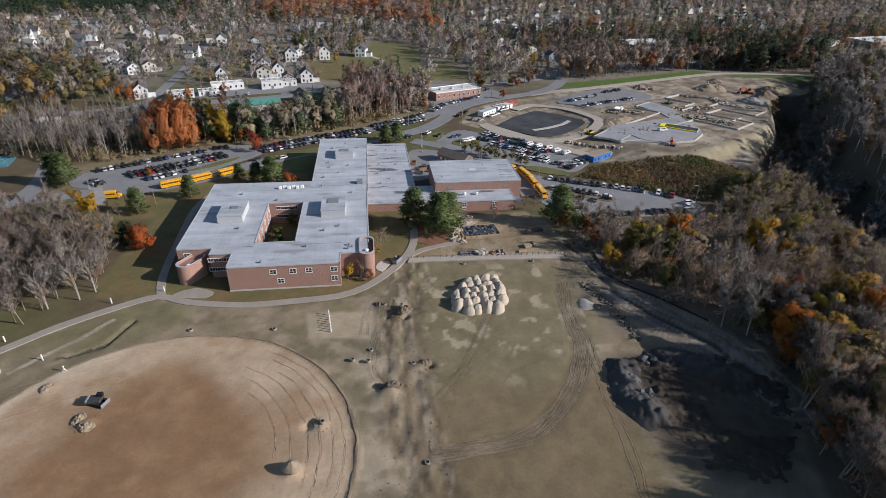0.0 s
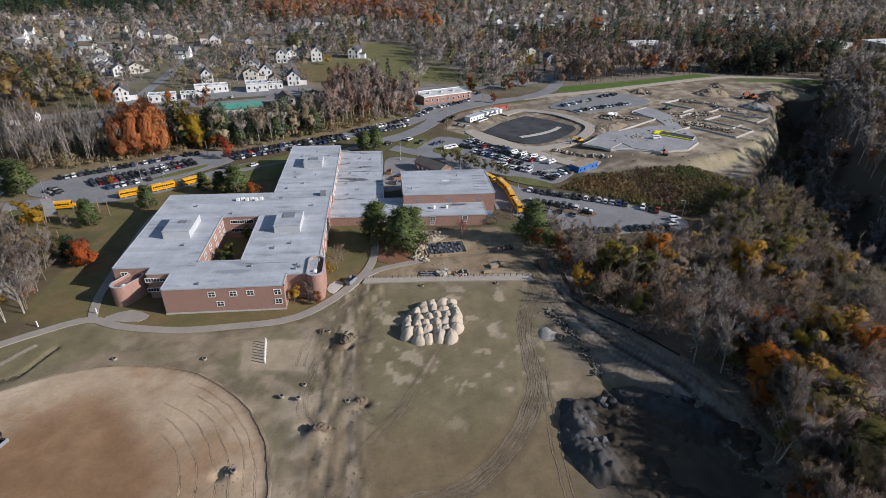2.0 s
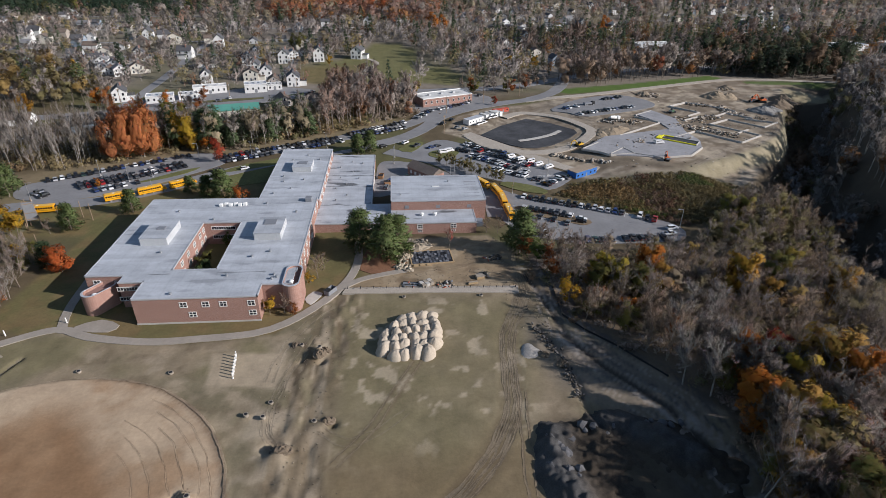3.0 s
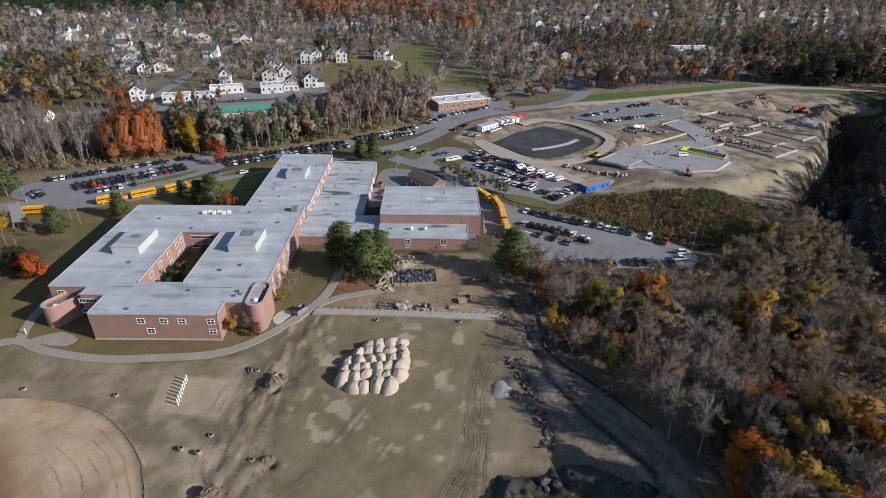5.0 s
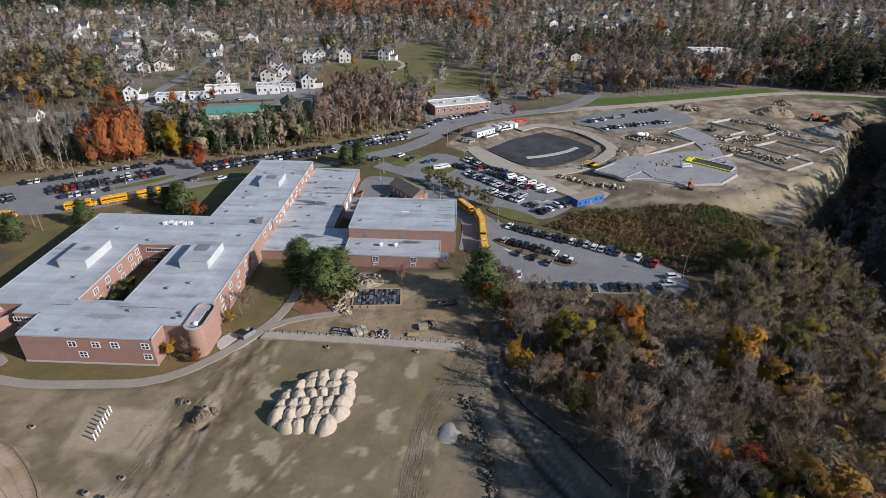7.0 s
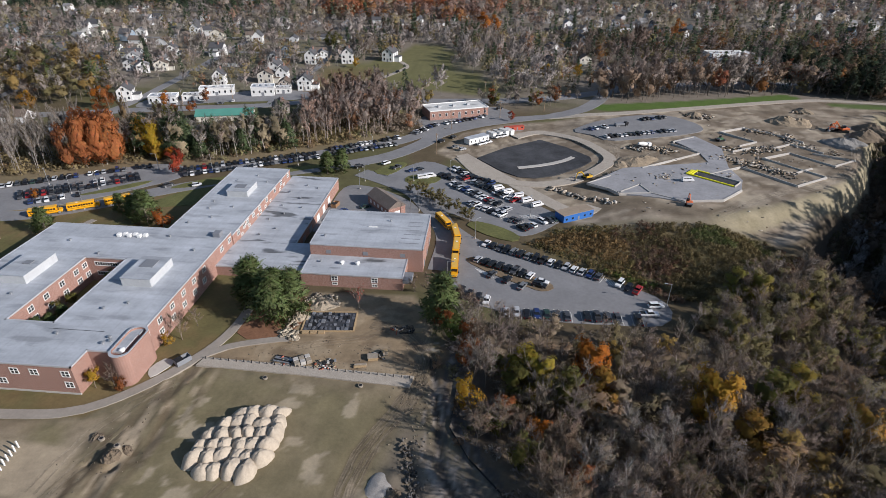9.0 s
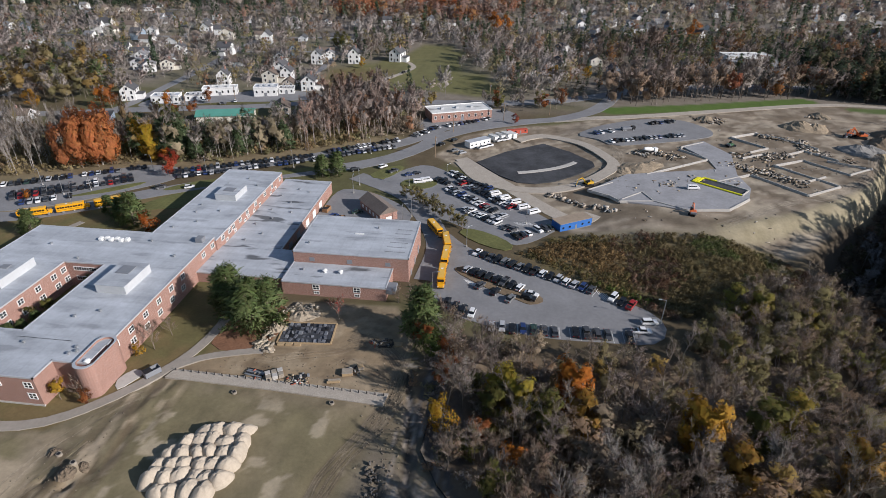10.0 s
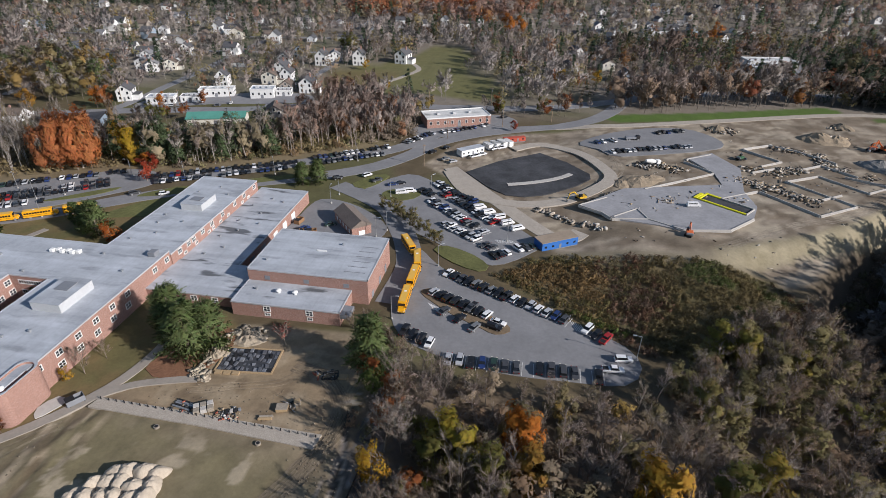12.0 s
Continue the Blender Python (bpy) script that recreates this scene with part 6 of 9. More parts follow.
def make_car(shape, paint_name, paint, near=True):
    body, cabin, top, h, cat = SHAPES[shape]
    pm = mat(paint_name.replace(" ", "_") + "_car_paint", paint, 0.32, 0.1, spec=0.5, grain=0.03)
    lb = "parked " + paint_name + " " + {"sedan": "saloon car", "hatchback": "hatchback", "suv": "sport utility car", "pickup": "pickup truck", "van": "passenger van"}[shape] + " on asphalt"
    ob = thing(shape if shape in ("van",) else {"sedan": "car", "hatchback": "car", "suv": "suv", "pickup": "pickup_truck"}[shape], 0, 0, -200, 0, lb, cat)
    bm = side_prism(body, 1.8)
    bmesh.ops.bevel(bm, geom=bm.edges[:], offset=0.07, segments=1, affect="EDGES", clamp_overlap=True)
    part("body", bm, pm, ob)
    bm = side_prism(cabin, 1.66, 1.3, (cabin[0][1] + h) / 2)
    part("cabin_glass", bm, pm if shape == "van" else GLASS, ob, "" if shape == "van" else "dark tinted car windows")
    if shape == "van":
        part("windscreen", side_prism(((1.6, 1.35), (2.14, 1.32), (1.62, 2.0), (1.45, 2.0)), 1.5, 1.28, 1.6), GLASS, ob)
        for s in (-1, 1):
            bm = bmesh.new()
            box(bm, -2.4, 1.2, s * 0.76 - 0.05, s * 0.76 + 0.03, 1.42, 1.86)
            part("side_window", bm, GLASS, ob)
    x0, x1 = top
    part("roof", boxes((x0 - 0.1, x1 + 0.1, -0.66, 0.66, h - 0.03, h + 0.035), bevel=0.03), pm, ob)
    if shape == "pickup":
        part("load_bed", boxes((-2.65, -0.9, -0.72, 0.72, 1.1, 1.135)), BLACK, ob)
    xe = max(p[0] for p in body)
    if near:
        lamps(ob, min(p[0] for p in body), xe, 0.66, 0.72 if shape in ("sedan", "hatchback") else 0.92)
    r = 0.34
    wheels(ob, (-xe * 0.6, xe * 0.6), 0.8, r)
    return ob


CARS = {}
for shape, paints in (("sedan", range(8)), ("hatchback", (0, 1, 2, 4, 5)), ("suv", (0, 1, 2, 3, 5, 6)), ("pickup", (0, 1, 3, 4)), ("van", (1,))):
    for i in paints:
        CARS[shape, i, True] = make_car(shape, *CAR_PAINTS[i])
        CARS[shape, i, False] = make_car(shape, *CAR_PAINTS[i], False)
FIRST_USED = set()
car_rng = np.random.RandomState(77)


def park(x, y, heading, shape=None, paint=None, group="parked cars", lift=0.15):
    """Park a car; heading in degrees, 0 along +x."""
    if shape is None:
        shape = ("sedan", "sedan", "suv", "suv", "hatchback", "pickup")[car_rng.randint(6)]
    if paint is None:
        opts = [k[1] for k in CARS if k[0] == shape and k[2]]
        w = np.array([{0: 6, 1: 3.2, 2: 2.6, 3: 5, 4: 0.8, 5: 2, 6: 2.6, 7: 0.8}[o] for o in opts])
        paint = opts[car_rng.choice(len(opts), p=w / w.sum())]
    z = float(height(np.array([x]), np.array([y]))[0]) + lift
    m = pose(x, y, z, 0, 0, heading)
    key = (shape, paint, y < 262 and x > 0)
    ob = CARS[key]
    if key not in FIRST_USED:
        FIRST_USED.add(key)
        ob.matrix_basis = m
    else:
        ob = copy_thing(ob, m)
    ob["group"] = group
    return ob


def row(a, b, group, gap=2.75, fill=0.94, angle=90, shape=None, paint=None):
    """A row of parked cars from a to b, standing at an angle to the row."""
    a, b = np.array(a, float), np.array(b, float)
    ln = np.linalg.norm(b - a)
    d = (b - a) / ln
    h = math.degrees(math.atan2(d[1], d[0]))
    for i in range(int(ln / gap) + 1):
        if car_rng.rand() > fill:
            continue
        p = a + d * i * gap + np.array((-d[1], d[0])) * car_rng.normal(0, 0.22)
        park(p[0], p[1], h + angle + (180 if car_rng.rand() < 0.35 else 0) + car_rng.normal(0, 1.5), shape, paint, group)


row((83.5, 234), (121.5, 214), "cars along the lower lot's bank")
row((126, 211), (132, 207.2), "cars along the lower lot's bank", 2.9)
for x, y, a, s, p in ((134.5, 200, 8, "suv", 1), (131.5, 195.5, 4, "pickup", 1)):
    park(x, y, a, s, p, "cars at the lot's end")
row((90, 192.5), (128, 192.5), "cars along the lower lot's wooded side", 2.9)
row((76.5, 202), (86, 196.6), "cars along the lower lot's wooded side", 2.9, 1.0, 110)
row((81, 222), (98.5, 212.6), "cars at the planted island")
row((85.5, 212.4), (97.5, 205.6), "cars at the planted island", 2.8, 0.85)
park(101.5, 210, -20, "sedan", 1, "cars at the planted island")
park(100.5, 207.6, -20, "suv", 0, "cars at the planted island")
row((88.5, 287.5), (107.5, 269), "white vans in a row", 5.6, 1.0, 75, "van", 1)
row((67, 309), (85, 292), "cars in the upper lot")
row((72, 299), (97, 274), "cars in the upper lot")
row((68, 290), (94, 265.5), "cars in the upper lot", 2.75, 0.8)
row((77, 271), (97, 254), "cars in the upper lot", 2.75, 0.8)
row((97, 249), (110, 259), "cars in the upper lot", 2.7, 0.95)
row((62, 300), (68, 296), "cars in the upper lot", 3, 0.9)
row((-128, 264), (-76, 295.5), "cars below the tree belt")
row((-112, 258.5), (-76, 284.5), "cars in the west lot")
row((-109, 254.5), (-73, 280.5), "cars in the west lot")
row((-101, 250.2), (-84, 262), "cars in the west lot", 2.75, 0.85)
row((-60, 291.5), (-38, 303.5), "cars along the drive")
row((-36, 305), (-2, 323), "cars along the drive")
row((0, 327), (34, 351), "cars along the drive")
row((-57, 285.5), (-34, 298), "cars along the drive", 2.75, 0.9)
row((-30, 300), (0, 317), "cars along the drive", 2.75, 0.9)
row((6, 322), (34, 340.5), "cars along the drive", 2.75, 0.9)
row((42, 360), (52, 378), "cars by the office", 2.9, 0.85)
row((58, 381), (82, 400), "cars by the office", 2.9, 0.85)
row((148, 361.5), (193, 379.5), "cars in the contractors' car park", 2.9, 0.9)
row((142, 375), (152, 381), "cars in the contractors' car park", 3, 0.8)
row((176, 398), (192, 405), "cars in the contractors' car park", 3, 0.9)
row((-124, 248), (-118, 243), "cars in the west lot", 3, 0.9)
for x, y, a in ((48, 304, 30), (51, 306, 30), (40, 307, 50), (34, 312, 50), (22, 306, 35), (58, 348, 55), (64, 356, 55), (66, 340, 40), (70, 337, 40), (-56, 274, 50), (-44, 276, 30), (26, 256, 60), (30, 250, 10), (24, 248, 80), (34, 262, 30),
                (-90, 404, 20), (-84, 410, 110), (-104, 408, 20), (-30, 422, 30), (-118, 398, 20), (20, 427, 5), (100, 436, 20), (-20, 421, 28), (-52, 412, 20), (-146, 262, 100), (-149, 272, 100), (-152, 282, 105), (-158, 302, 110), (-170, 322, 115),
                (276, 590, 10), (284, 586, 100), (300, 584, 100), (310, 580, 100), (320, 578, 100), (90, 414, 40), (10, 506, 70), (-62, 470, 80)):
    park(x, y, a, group="cars about the streets", lift=0.19)
park(54, 296, 20, "van", 1, "cars about the streets")
park(57, 298, 20, "van", 1, "cars about the streets")


def make_bus():
    ob = thing("school_bus", 0, 0, -210, 0, "yellow school bus waiting in a line", "school bus")
    bm = side_prism(((-5.6, 0.55), (4.2, 0.55), (4.2, 2.2), (4.05, 2.95), (3.7, 3.1), (-5.4, 3.1), (-5.6, 2.9)), 2.45)
    bmesh.ops.bevel(bm, geom=bm.edges[:], offset=0.12, segments=2, affect="EDGES", clamp_overlap=True)
    part("body", bm, YELLOW, ob)
    bm = side_prism(((4.1, 0.55), (5.7, 0.55), (5.75, 1.2), (5.5, 1.65), (4.1, 1.75)), 2.0)
    bmesh.ops.bevel(bm, geom=bm.edges[:], offset=0.1, segments=1, affect="EDGES", clamp_overlap=True)
    part("bonnet", bm, YELLOW, ob)
    part("windscreen", boxes((4.1, 4.22, -1.0, 1.0, 1.85, 2.75)), GLASS, ob)
    for s in (-1, 1):
        for i in range(10):
            part("side_window", boxes((-5.1 + i * 0.88, -4.4 + i * 0.88, s * 1.22 - 0.02, s * 1.22 + 0.03, 1.85, 2.5)), GLASS, ob)
        part("black_rail", boxes((-5.5, 4.1, s * 1.225 - 0.02, s * 1.225 + 0.03, 1.28, 1.38)), BLACK, ob)
    part("roof_hatch", boxes((-2.2, -1.5, -0.35, 0.35, 3.08, 3.16)), WHITE_PAINT, ob)
    part("roof_panel", boxes((-5.2, 3.5, -0.9, 0.9, 3.08, 3.12)), mat("pale_roof_paint", (0.66, 0.40, 0.08), 0.45, grain=0.05), ob)
    part("rear_bumper", boxes((-5.72, -5.55, -1.15, 1.15, 0.5, 0.75)), BLACK, ob)
    part("front_bumper", boxes((5.7, 5.85, -1.0, 1.0, 0.45, 0.75)), BLACK, ob)
    for s in (-1, 1):
        part("headlight", boxes((5.7, 5.78, s * 0.75 - 0.15, s * 0.75 + 0.15, 0.95, 1.2)), LAMP_LENS, ob)
        part("mirror", boxes((4.6, 4.75, s * 1.35 - 0.15, s * 1.35 + 0.15, 1.7, 2.2)), BLACK, ob)
    wheels(ob, (-3.4, 4.6), 1.05, 0.5, True)
    return ob


bus = make_bus()
BUSES = [(73.4, 215, -88), (73.2, 227.6, -90), (72.4, 238.8, -78), (67.2, 249.5, -60), (-110, 227.5, 10), (-87, 240.5, 30), (-76.5, 247.5, 33), (-66, 255, 36)]
for i, (x, y, a) in enumerate(BUSES):
    m = pose(x, y, float(height(np.array([x]), np.array([y]))[0]) + 0.17, 0, 0, a)
    if i == 0:
        bus.matrix_basis = m
    else:
        bus_copy = copy_thing(bus, m)
        bus_copy["group"] = "school buses in line"
bus["group"] = "school buses in line"

# ---- the town ----
SIDINGS = [("white", (0.64, 0.64, 0.63)), ("pale grey", (0.46, 0.47, 0.48)), ("cream", (0.58, 0.55, 0.48)), ("grey-blue", (0.24, 0.30, 0.36)), ("tan", (0.34, 0.30, 0.26))]
SHINGLES = [("dark grey", (0.085, 0.085, 0.09)), ("brown", (0.14, 0.11, 0.09)), ("grey", (0.20, 0.20, 0.205))]
SID_M = [mat(n.replace(" ", "_").replace("-", "_") + "_siding", c, 0.7, grain=0.06, blotch=0.06) for n, c in SIDINGS]
SHI_M = [mat(n.replace(" ", "_") + "_shingles", c, 0.9, grain=0.2, blotch=0.12, size=0.6) for n, c in SHINGLES]
bm = boxes((-0.7, 0.7, -0.03, 0.02, -0.95, 0.95))
k = len(bm.faces)
box(bm, -0.55, 0.55, -0.05, 0.03, -0.8, 0.8)
bm.faces.ensure_lookup_table()
for f in bm.faces[k:]:
    f.material_index = 1
HOUSE_WINDOW = mesh_of(bm, "window", (WINDOW_FRAME, PANE))


def house_window(parent, m):
    part("window", HOUSE_WINDOW, None, parent, m=m)




def gable(bm, w, d, z0, rise, over=0.4):
    a = [bm.verts.new(c) for c in ((-w / 2 - over, -d / 2 - over, z0), (w / 2 + over, -d / 2 - over, z0), (0, -d / 2 - over, z0 + rise), (-w / 2 - over, d / 2 + over, z0), (w / 2 + over, d / 2 + over, z0), (0, d / 2 + over, z0 + rise))]
    b = [bm.verts.new((v.co.x, v.co.y, v.co.z + 0.25)) for v in a]
    for q in (a, b):
        bm.faces.new((q[0], q[2], q[5], q[3]))
        bm.faces.new((q[2], q[1], q[4], q[5]))
    for i, j in ((0, 2), (2, 1), (3, 5), (5, 4), (0, 3), (1, 4)):
        bm.faces.new((a[i], a[j], b[j], b[i]))
    bmesh.ops.recalc_face_normals(bm, faces=bm.faces)


def make_house(w, d, h, rise, si, ri, wing_w=0.0, near=True):
    """A gabled wooden house: walls with gable ends, shingled roof, chimney, door, windows, sometimes a lower ell."""
    ob = thing("house", 0, 0, -220, 0, SIDINGS[si][0] + " clapboard house with a " + SHINGLES[ri][0] + " gabled roof", "house")
    bm = boxes((-w / 2, w / 2, -d / 2, d / 2, -0.5, h))
    for y in (-d / 2, d / 2):
        s = 0.15 if y < 0 else -0.15
        v = [bm.verts.new(c) for c in ((-w / 2, y, h), (w / 2, y, h), (0, y, h + rise), (-w / 2, y + s, h), (w / 2, y + s, h), (0, y + s, h + rise))]
        for f in ((0, 1, 2), (3, 5, 4), (0, 2, 5, 3), (1, 4, 5, 2)):
            bm.faces.new([v[i] for i in f])
    part("wall", bm, SID_M[si], ob)
    bm = bmesh.new()
    gable(bm, w, d, h - 0.15, rise)
    roof = part("roof", bm, SHI_M[ri], ob)
    if near:
        part("chimney", boxes((w * 0.12, w * 0.12 + 0.8, d * 0.1, d * 0.1 + 0.8, h + rise * 0.4, h + rise + 1.0)), BRICK, roof)
    if wing_w:
        bm = boxes((w / 2, w / 2 + wing_w, -d * 0.35, d * 0.2, -0.5, h * 0.55))
        part("ell", bm, SID_M[si], ob)
        part("ell_roof", boxes((w / 2, w / 2 + wing_w + 0.3, -d * 0.35 - 0.3, d * 0.2 + 0.3, h * 0.55, h * 0.55 + 0.25)), SHI_M[ri], ob)
    storeys = (1.7,) if h < 4 else (1.7, 4.5)
    for z in storeys if near else storeys[-1:]:
        for x in (-w * 0.28, w * 0.28):
            house_window(ob, pose(x, -d / 2 - 0.02, z))
        for y in (-d * 0.25, d * 0.25) if near else ():
            house_window(ob, pose(w / 2 + 0.02, y, z, 0, 0, 90))
    if near:
        house_window(ob, pose(0, -d / 2 - 0.02, h + rise * 0.3))
        part("door", boxes((-0.5, 0.5, -d / 2 - 0.07, -d / 2 + 0.02, 0, 2.1)), DARK_PANEL, ob)
    return ob


PLANS = [(8, 11, 5.8, 3.4, 0, 0, 4), (9, 9, 5.6, 3.0, 0, 2, 0), (8, 12, 3.2, 2.6, 1, 0, 0), (10, 8, 5.6, 2.8, 2, 1, 4), (8, 10, 5.8, 3.6, 3, 0, 0), (9, 12, 3.2, 2.8, 0, 1, 5), (9, 11, 5.4, 3.0, 4, 1, 0), (7.5, 10, 6.4, 3.8, 0, 0, 0), (10, 13, 3.4, 2.6, 1, 2, 0)]
HOUSES = [make_house(*p) for p in PLANS] + [make_house(*p[:6], 0, False) for p in PLANS]
used_house = set()
HOUSE_SPOTS = []


def house(i, x, y, turn, s=1.0, group=""):
    m = pose(x, y, float(height(np.array([x]), np.array([y]))[0]), 0, 0, turn)
    HOUSE_SPOTS.append((x, y))
    i = i + 9 if y > 560 else i
    if i in used_house:
        ob = copy_thing(HOUSES[i], m)
    else:
        used_house.add(i)
        ob = HOUSES[i]
        ob.matrix_basis = m
    ob.scale = (s,) * 3
    if group:
        ob["group"] = group
    return ob


NEAR_HOUSES = ((7, -38, 540, 8, 1.25), (0, -4, 554, -10, 1.25), (7, 132, 532, 30, 1.15), (2, 103, 510, 60, 1.1), (3, 164, 562, 10, 1.0), (4, 173, 524, 10, 1.0), (0, -46, 446, 8, 1.15), (6, -60, 444, 10, 0.9), (7, -70, 468, 10, 1.1), (0, -84, 490, 5, 1.2), (3, -80, 462, 5, 1.1), (1, -96, 524, 12, 1.15),
               (7, -67, 532, 4, 1.2), (1, -62, 548, 20, 1.0), (7, -110, 450, 15, 1.1), (5, -128, 512, 100, 1.1), (4, -96, 556, 10, 1.1), (0, -155, 408, 20, 1.1), (3, -174, 488, 20, 1.0), (1, -184, 479, 30, 1.0), (5, -195, 486, 10, 1.0), (8, -224, 484, 100, 1.0), (2, -224, 532, 100, 1.3), (4, -278, 520, 10, 1.2),
               (7, -285, 496, 20, 1.1), (0, -193, 541, 20, 1.2), (1, -199, 505, 20, 0.9), (8, -190, 515, 10, 1.0), (0, -240, 680, 10, 1.3), (3, -192, 630, 12, 1.3), (7, -144, 614, 10, 1.2), (5, -332, 526, 90, 1.2), (5, -190, 356, 100, 1.1), (6, -44, 388, 20, 1.1), (6, -24, 394, 110, 1.0), (8, -206, 500, 15, 1.0), (1, -212, 515, 10, 1.0), (2, -236, 508, 100, 1.1))
for i, x, y, a, s in NEAR_HOUSES:
    house(i, x, y, a, s, "town houses")
for i, (x, y) in enumerate(((161, 732), (176, 742), (190, 754), (172, 770), (242, 772), (226, 760), (234, 812), (212, 800), (170, 838), (150, 820), (134, 870), (160, 880), (185, 862), (210, 850), (160, 914), (186, 905), (258, 800), (200, 780))):
    house((2, 8, 8, 1)[i % 4], x, y, 20 + 90 * (i % 3), 1.15, "grey-roofed houses on the hillside")
town_rng = np.random.RandomState(505)
streets = [([(-560, 520), (-200, 560), (-40, 590)], 0), ([(-560, 600), (-200, 640), (-30, 670)], 0), ([(-620, 700), (-200, 730), (40, 760)], 0), ([(-620, 450), (-220, 470)], 0), ([(-330, 400), (-330, 760)], 0), ([(-240, 400), (-250, 760)], 0), ([(-420, 400), (-430, 800)], 0),
           ([(-700, 820), (-100, 860), (200, 850)], 1), ([(130, 620), (300, 700), (560, 760)], 1), ([(150, 700), (330, 790), (600, 860)], 1), ([(160, 800), (380, 900), (700, 980)], 1), ([(240, 540), (300, 560)], 0), ([(380, 580), (480, 640), (700, 700)], 1), ([(-500, 960), (0, 980)], 1), ([(200, 960), (700, 1100)], 1)]
for line, far in streets:
    pts = spline(line, 27 if not far else 34)
    for i, p in enumerate(pts):
        d = pts[min(i + 1, len(pts) - 1)] - pts[max(i - 1, 0)]
        a = math.degrees(math.atan2(d[1], d[0]))
        nrm = np.array((-d[1], d[0])) / np.linalg.norm(d)
        for s in (-1, 1):
            q = p + nrm * s * town_rng.uniform(13, 19) + town_rng.normal(0, 3, 2)
            if town_rng.rand() < (0.6 if q[0] < 0 else 0.45) or any((q[0] - u) ** 2 + (q[1] - v) ** 2 < 300 for u, v in HOUSE_SPOTS) or inside(np.array([q[0]]), np.array([q[1]]), TOWN_LAWN)[0]:
                continue
            house(town_rng.choice(9, p=(0.16, 0.13, 0.12, 0.1, 0.09, 0.12, 0.07, 0.13, 0.08)), q[0], q[1], a + (0, 90, 180, 270)[town_rng.randint(4)] + town_rng.normal(0, 5), town_rng.uniform(0.9, 1.2), "town houses")
for j, (line, far) in enumerate(streets[:9]):
    way("road_street_%d" % (j + 1), line, 6, 0.17, ASPHALT, "residential asphalt street", "road")


def flat_block(name, x, y, turn, w, d, h, wall, roof, label, category, n_win=6, trim=True):
    """A low flat-roofed commercial building with a parapet, windows, door and roof units."""
    ob = thing(name, x, y, float(height(np.array([x]), np.array([y]))[0]), turn, label, category)
    part("wall", boxes((-w / 2, w / 2, -d / 2, d / 2, -1, h - 0.2)), wall, ob)
    rf = part("roof", boxes((-w / 2 - 0.15, w / 2 + 0.15, -d / 2 - 0.15, d / 2 + 0.15, h - 0.2, h)), roof, ob)
    for x0, x1, y0, y1 in ((-w / 2 - 0.15, w / 2 + 0.15, -d / 2 - 0.15, -d / 2 + 0.15), (-w / 2 - 0.15, w / 2 + 0.15, d / 2 - 0.15, d / 2 + 0.15), (-w / 2 - 0.15, -w / 2 + 0.15, -d / 2 + 0.15, d / 2 - 0.15), (w / 2 - 0.15, w / 2 + 0.15, -d / 2 + 0.15, d / 2 - 0.15)):
        part("parapet", boxes((x0, x1, y0, y1, h, h + 0.4)), WHITE_PAINT if trim else wall, ob)
    for i in range(n_win):
        cx = -w / 2 + (i + 0.5) * w / n_win
        house_window(ob, pose(cx, -d / 2 - 0.02, h * 0.5))
    for i in range(3):
        house_window(ob, pose(w / 2 + 0.02, -d / 2 + (i + 0.5) * d / 3, h * 0.5, 0, 0, 90))
    part("door", boxes((-0.9, 0.9, -d / 2 - 0.08, -d / 2, 0, 2.3)), DARK_PANEL, ob)
    for i in range(3):
        part("roof_unit", boxes((-w * 0.3 + i * w * 0.25, -w * 0.3 + i * w * 0.25 + 1.8, -1, 1, h, h + 1.1), bevel=0.08), METAL_PANEL, rf)
    HOUSE_SPOTS.extend([(x, y), (x + w / 3, y), (x - w / 3, y)])
    return ob


WHITE_ROOF = streaked("white_roof", (0.62, 0.62, 0.60))
flat_block("office_building", 62, 402, 24, 38, 16, 5.2, BRICK, WHITE_ROOF, "low brick office with a white flat roof", "office", 9)
flat_block("shop", -128, 405, 15, 17, 9, 4.4, SID_M[0], ROOF, "white flat-roofed roadside shop", "shop", 5)
flat_block("shop", -101, 425, 18, 22, 9, 4.6, SID_M[0], WHITE_ROOF, "long white roadside shop", "shop", 6)
flat_block("shop", -70, 428, 14, 15, 10, 5.6, SID_M[0], ROOF, "two-storey white shop by the street", "shop", 4)
flat_block("garage", -58, 434, 14, 10, 8, 3.6, SID_M[0], SHI_M[2], "small white garage by the street", "garage", 3)
flat_block("garage", -112, 412, 18, 12, 8, 3.4, SID_M[0], SHI_M[2], "small white garage beside a shop", "garage", 3)
flat_block("commercial_building", 300, 604, 8, 40, 18, 6.5, SID_M[0], WHITE_ROOF, "white commercial building among trees", "office", 8)
flat_block("commercial_building", 292, 588, 8, 24, 10, 4.5, SID_M[3], ROOF, "grey-blue low commercial building", "office", 5)
flat_block("warehouse", 590, 600, 12, 70, 30, 9, SID_M[4], WHITE_ROOF, "large tan warehouse with a white roof", "warehouse", 8)
flat_block("warehouse", 520, 610, 12, 40, 20, 6, SID_M[0], ROOF, "white flat-roofed warehouse beside another", "warehouse", 6)
flat_block("shop", 470, 606, 10, 26, 14, 5, SID_M[0], ROOF, "white shop in a parking lot", "shop", 6)
ob = thing("long_green_building", -74, 376, on(-74, 376), 16, "long low building with a green metal roof", "building")
part("wall", boxes((-16, 16, -6, 6, -1, 3.4)), SID_M[2], ob)
bm = bmesh.new()
gable(bm, 12, 32, 3.3, 2.4, 0.6)
part("roof", bm, GREEN_METAL, ob, m=pose(0, 0, 0, 0, 0, 90))
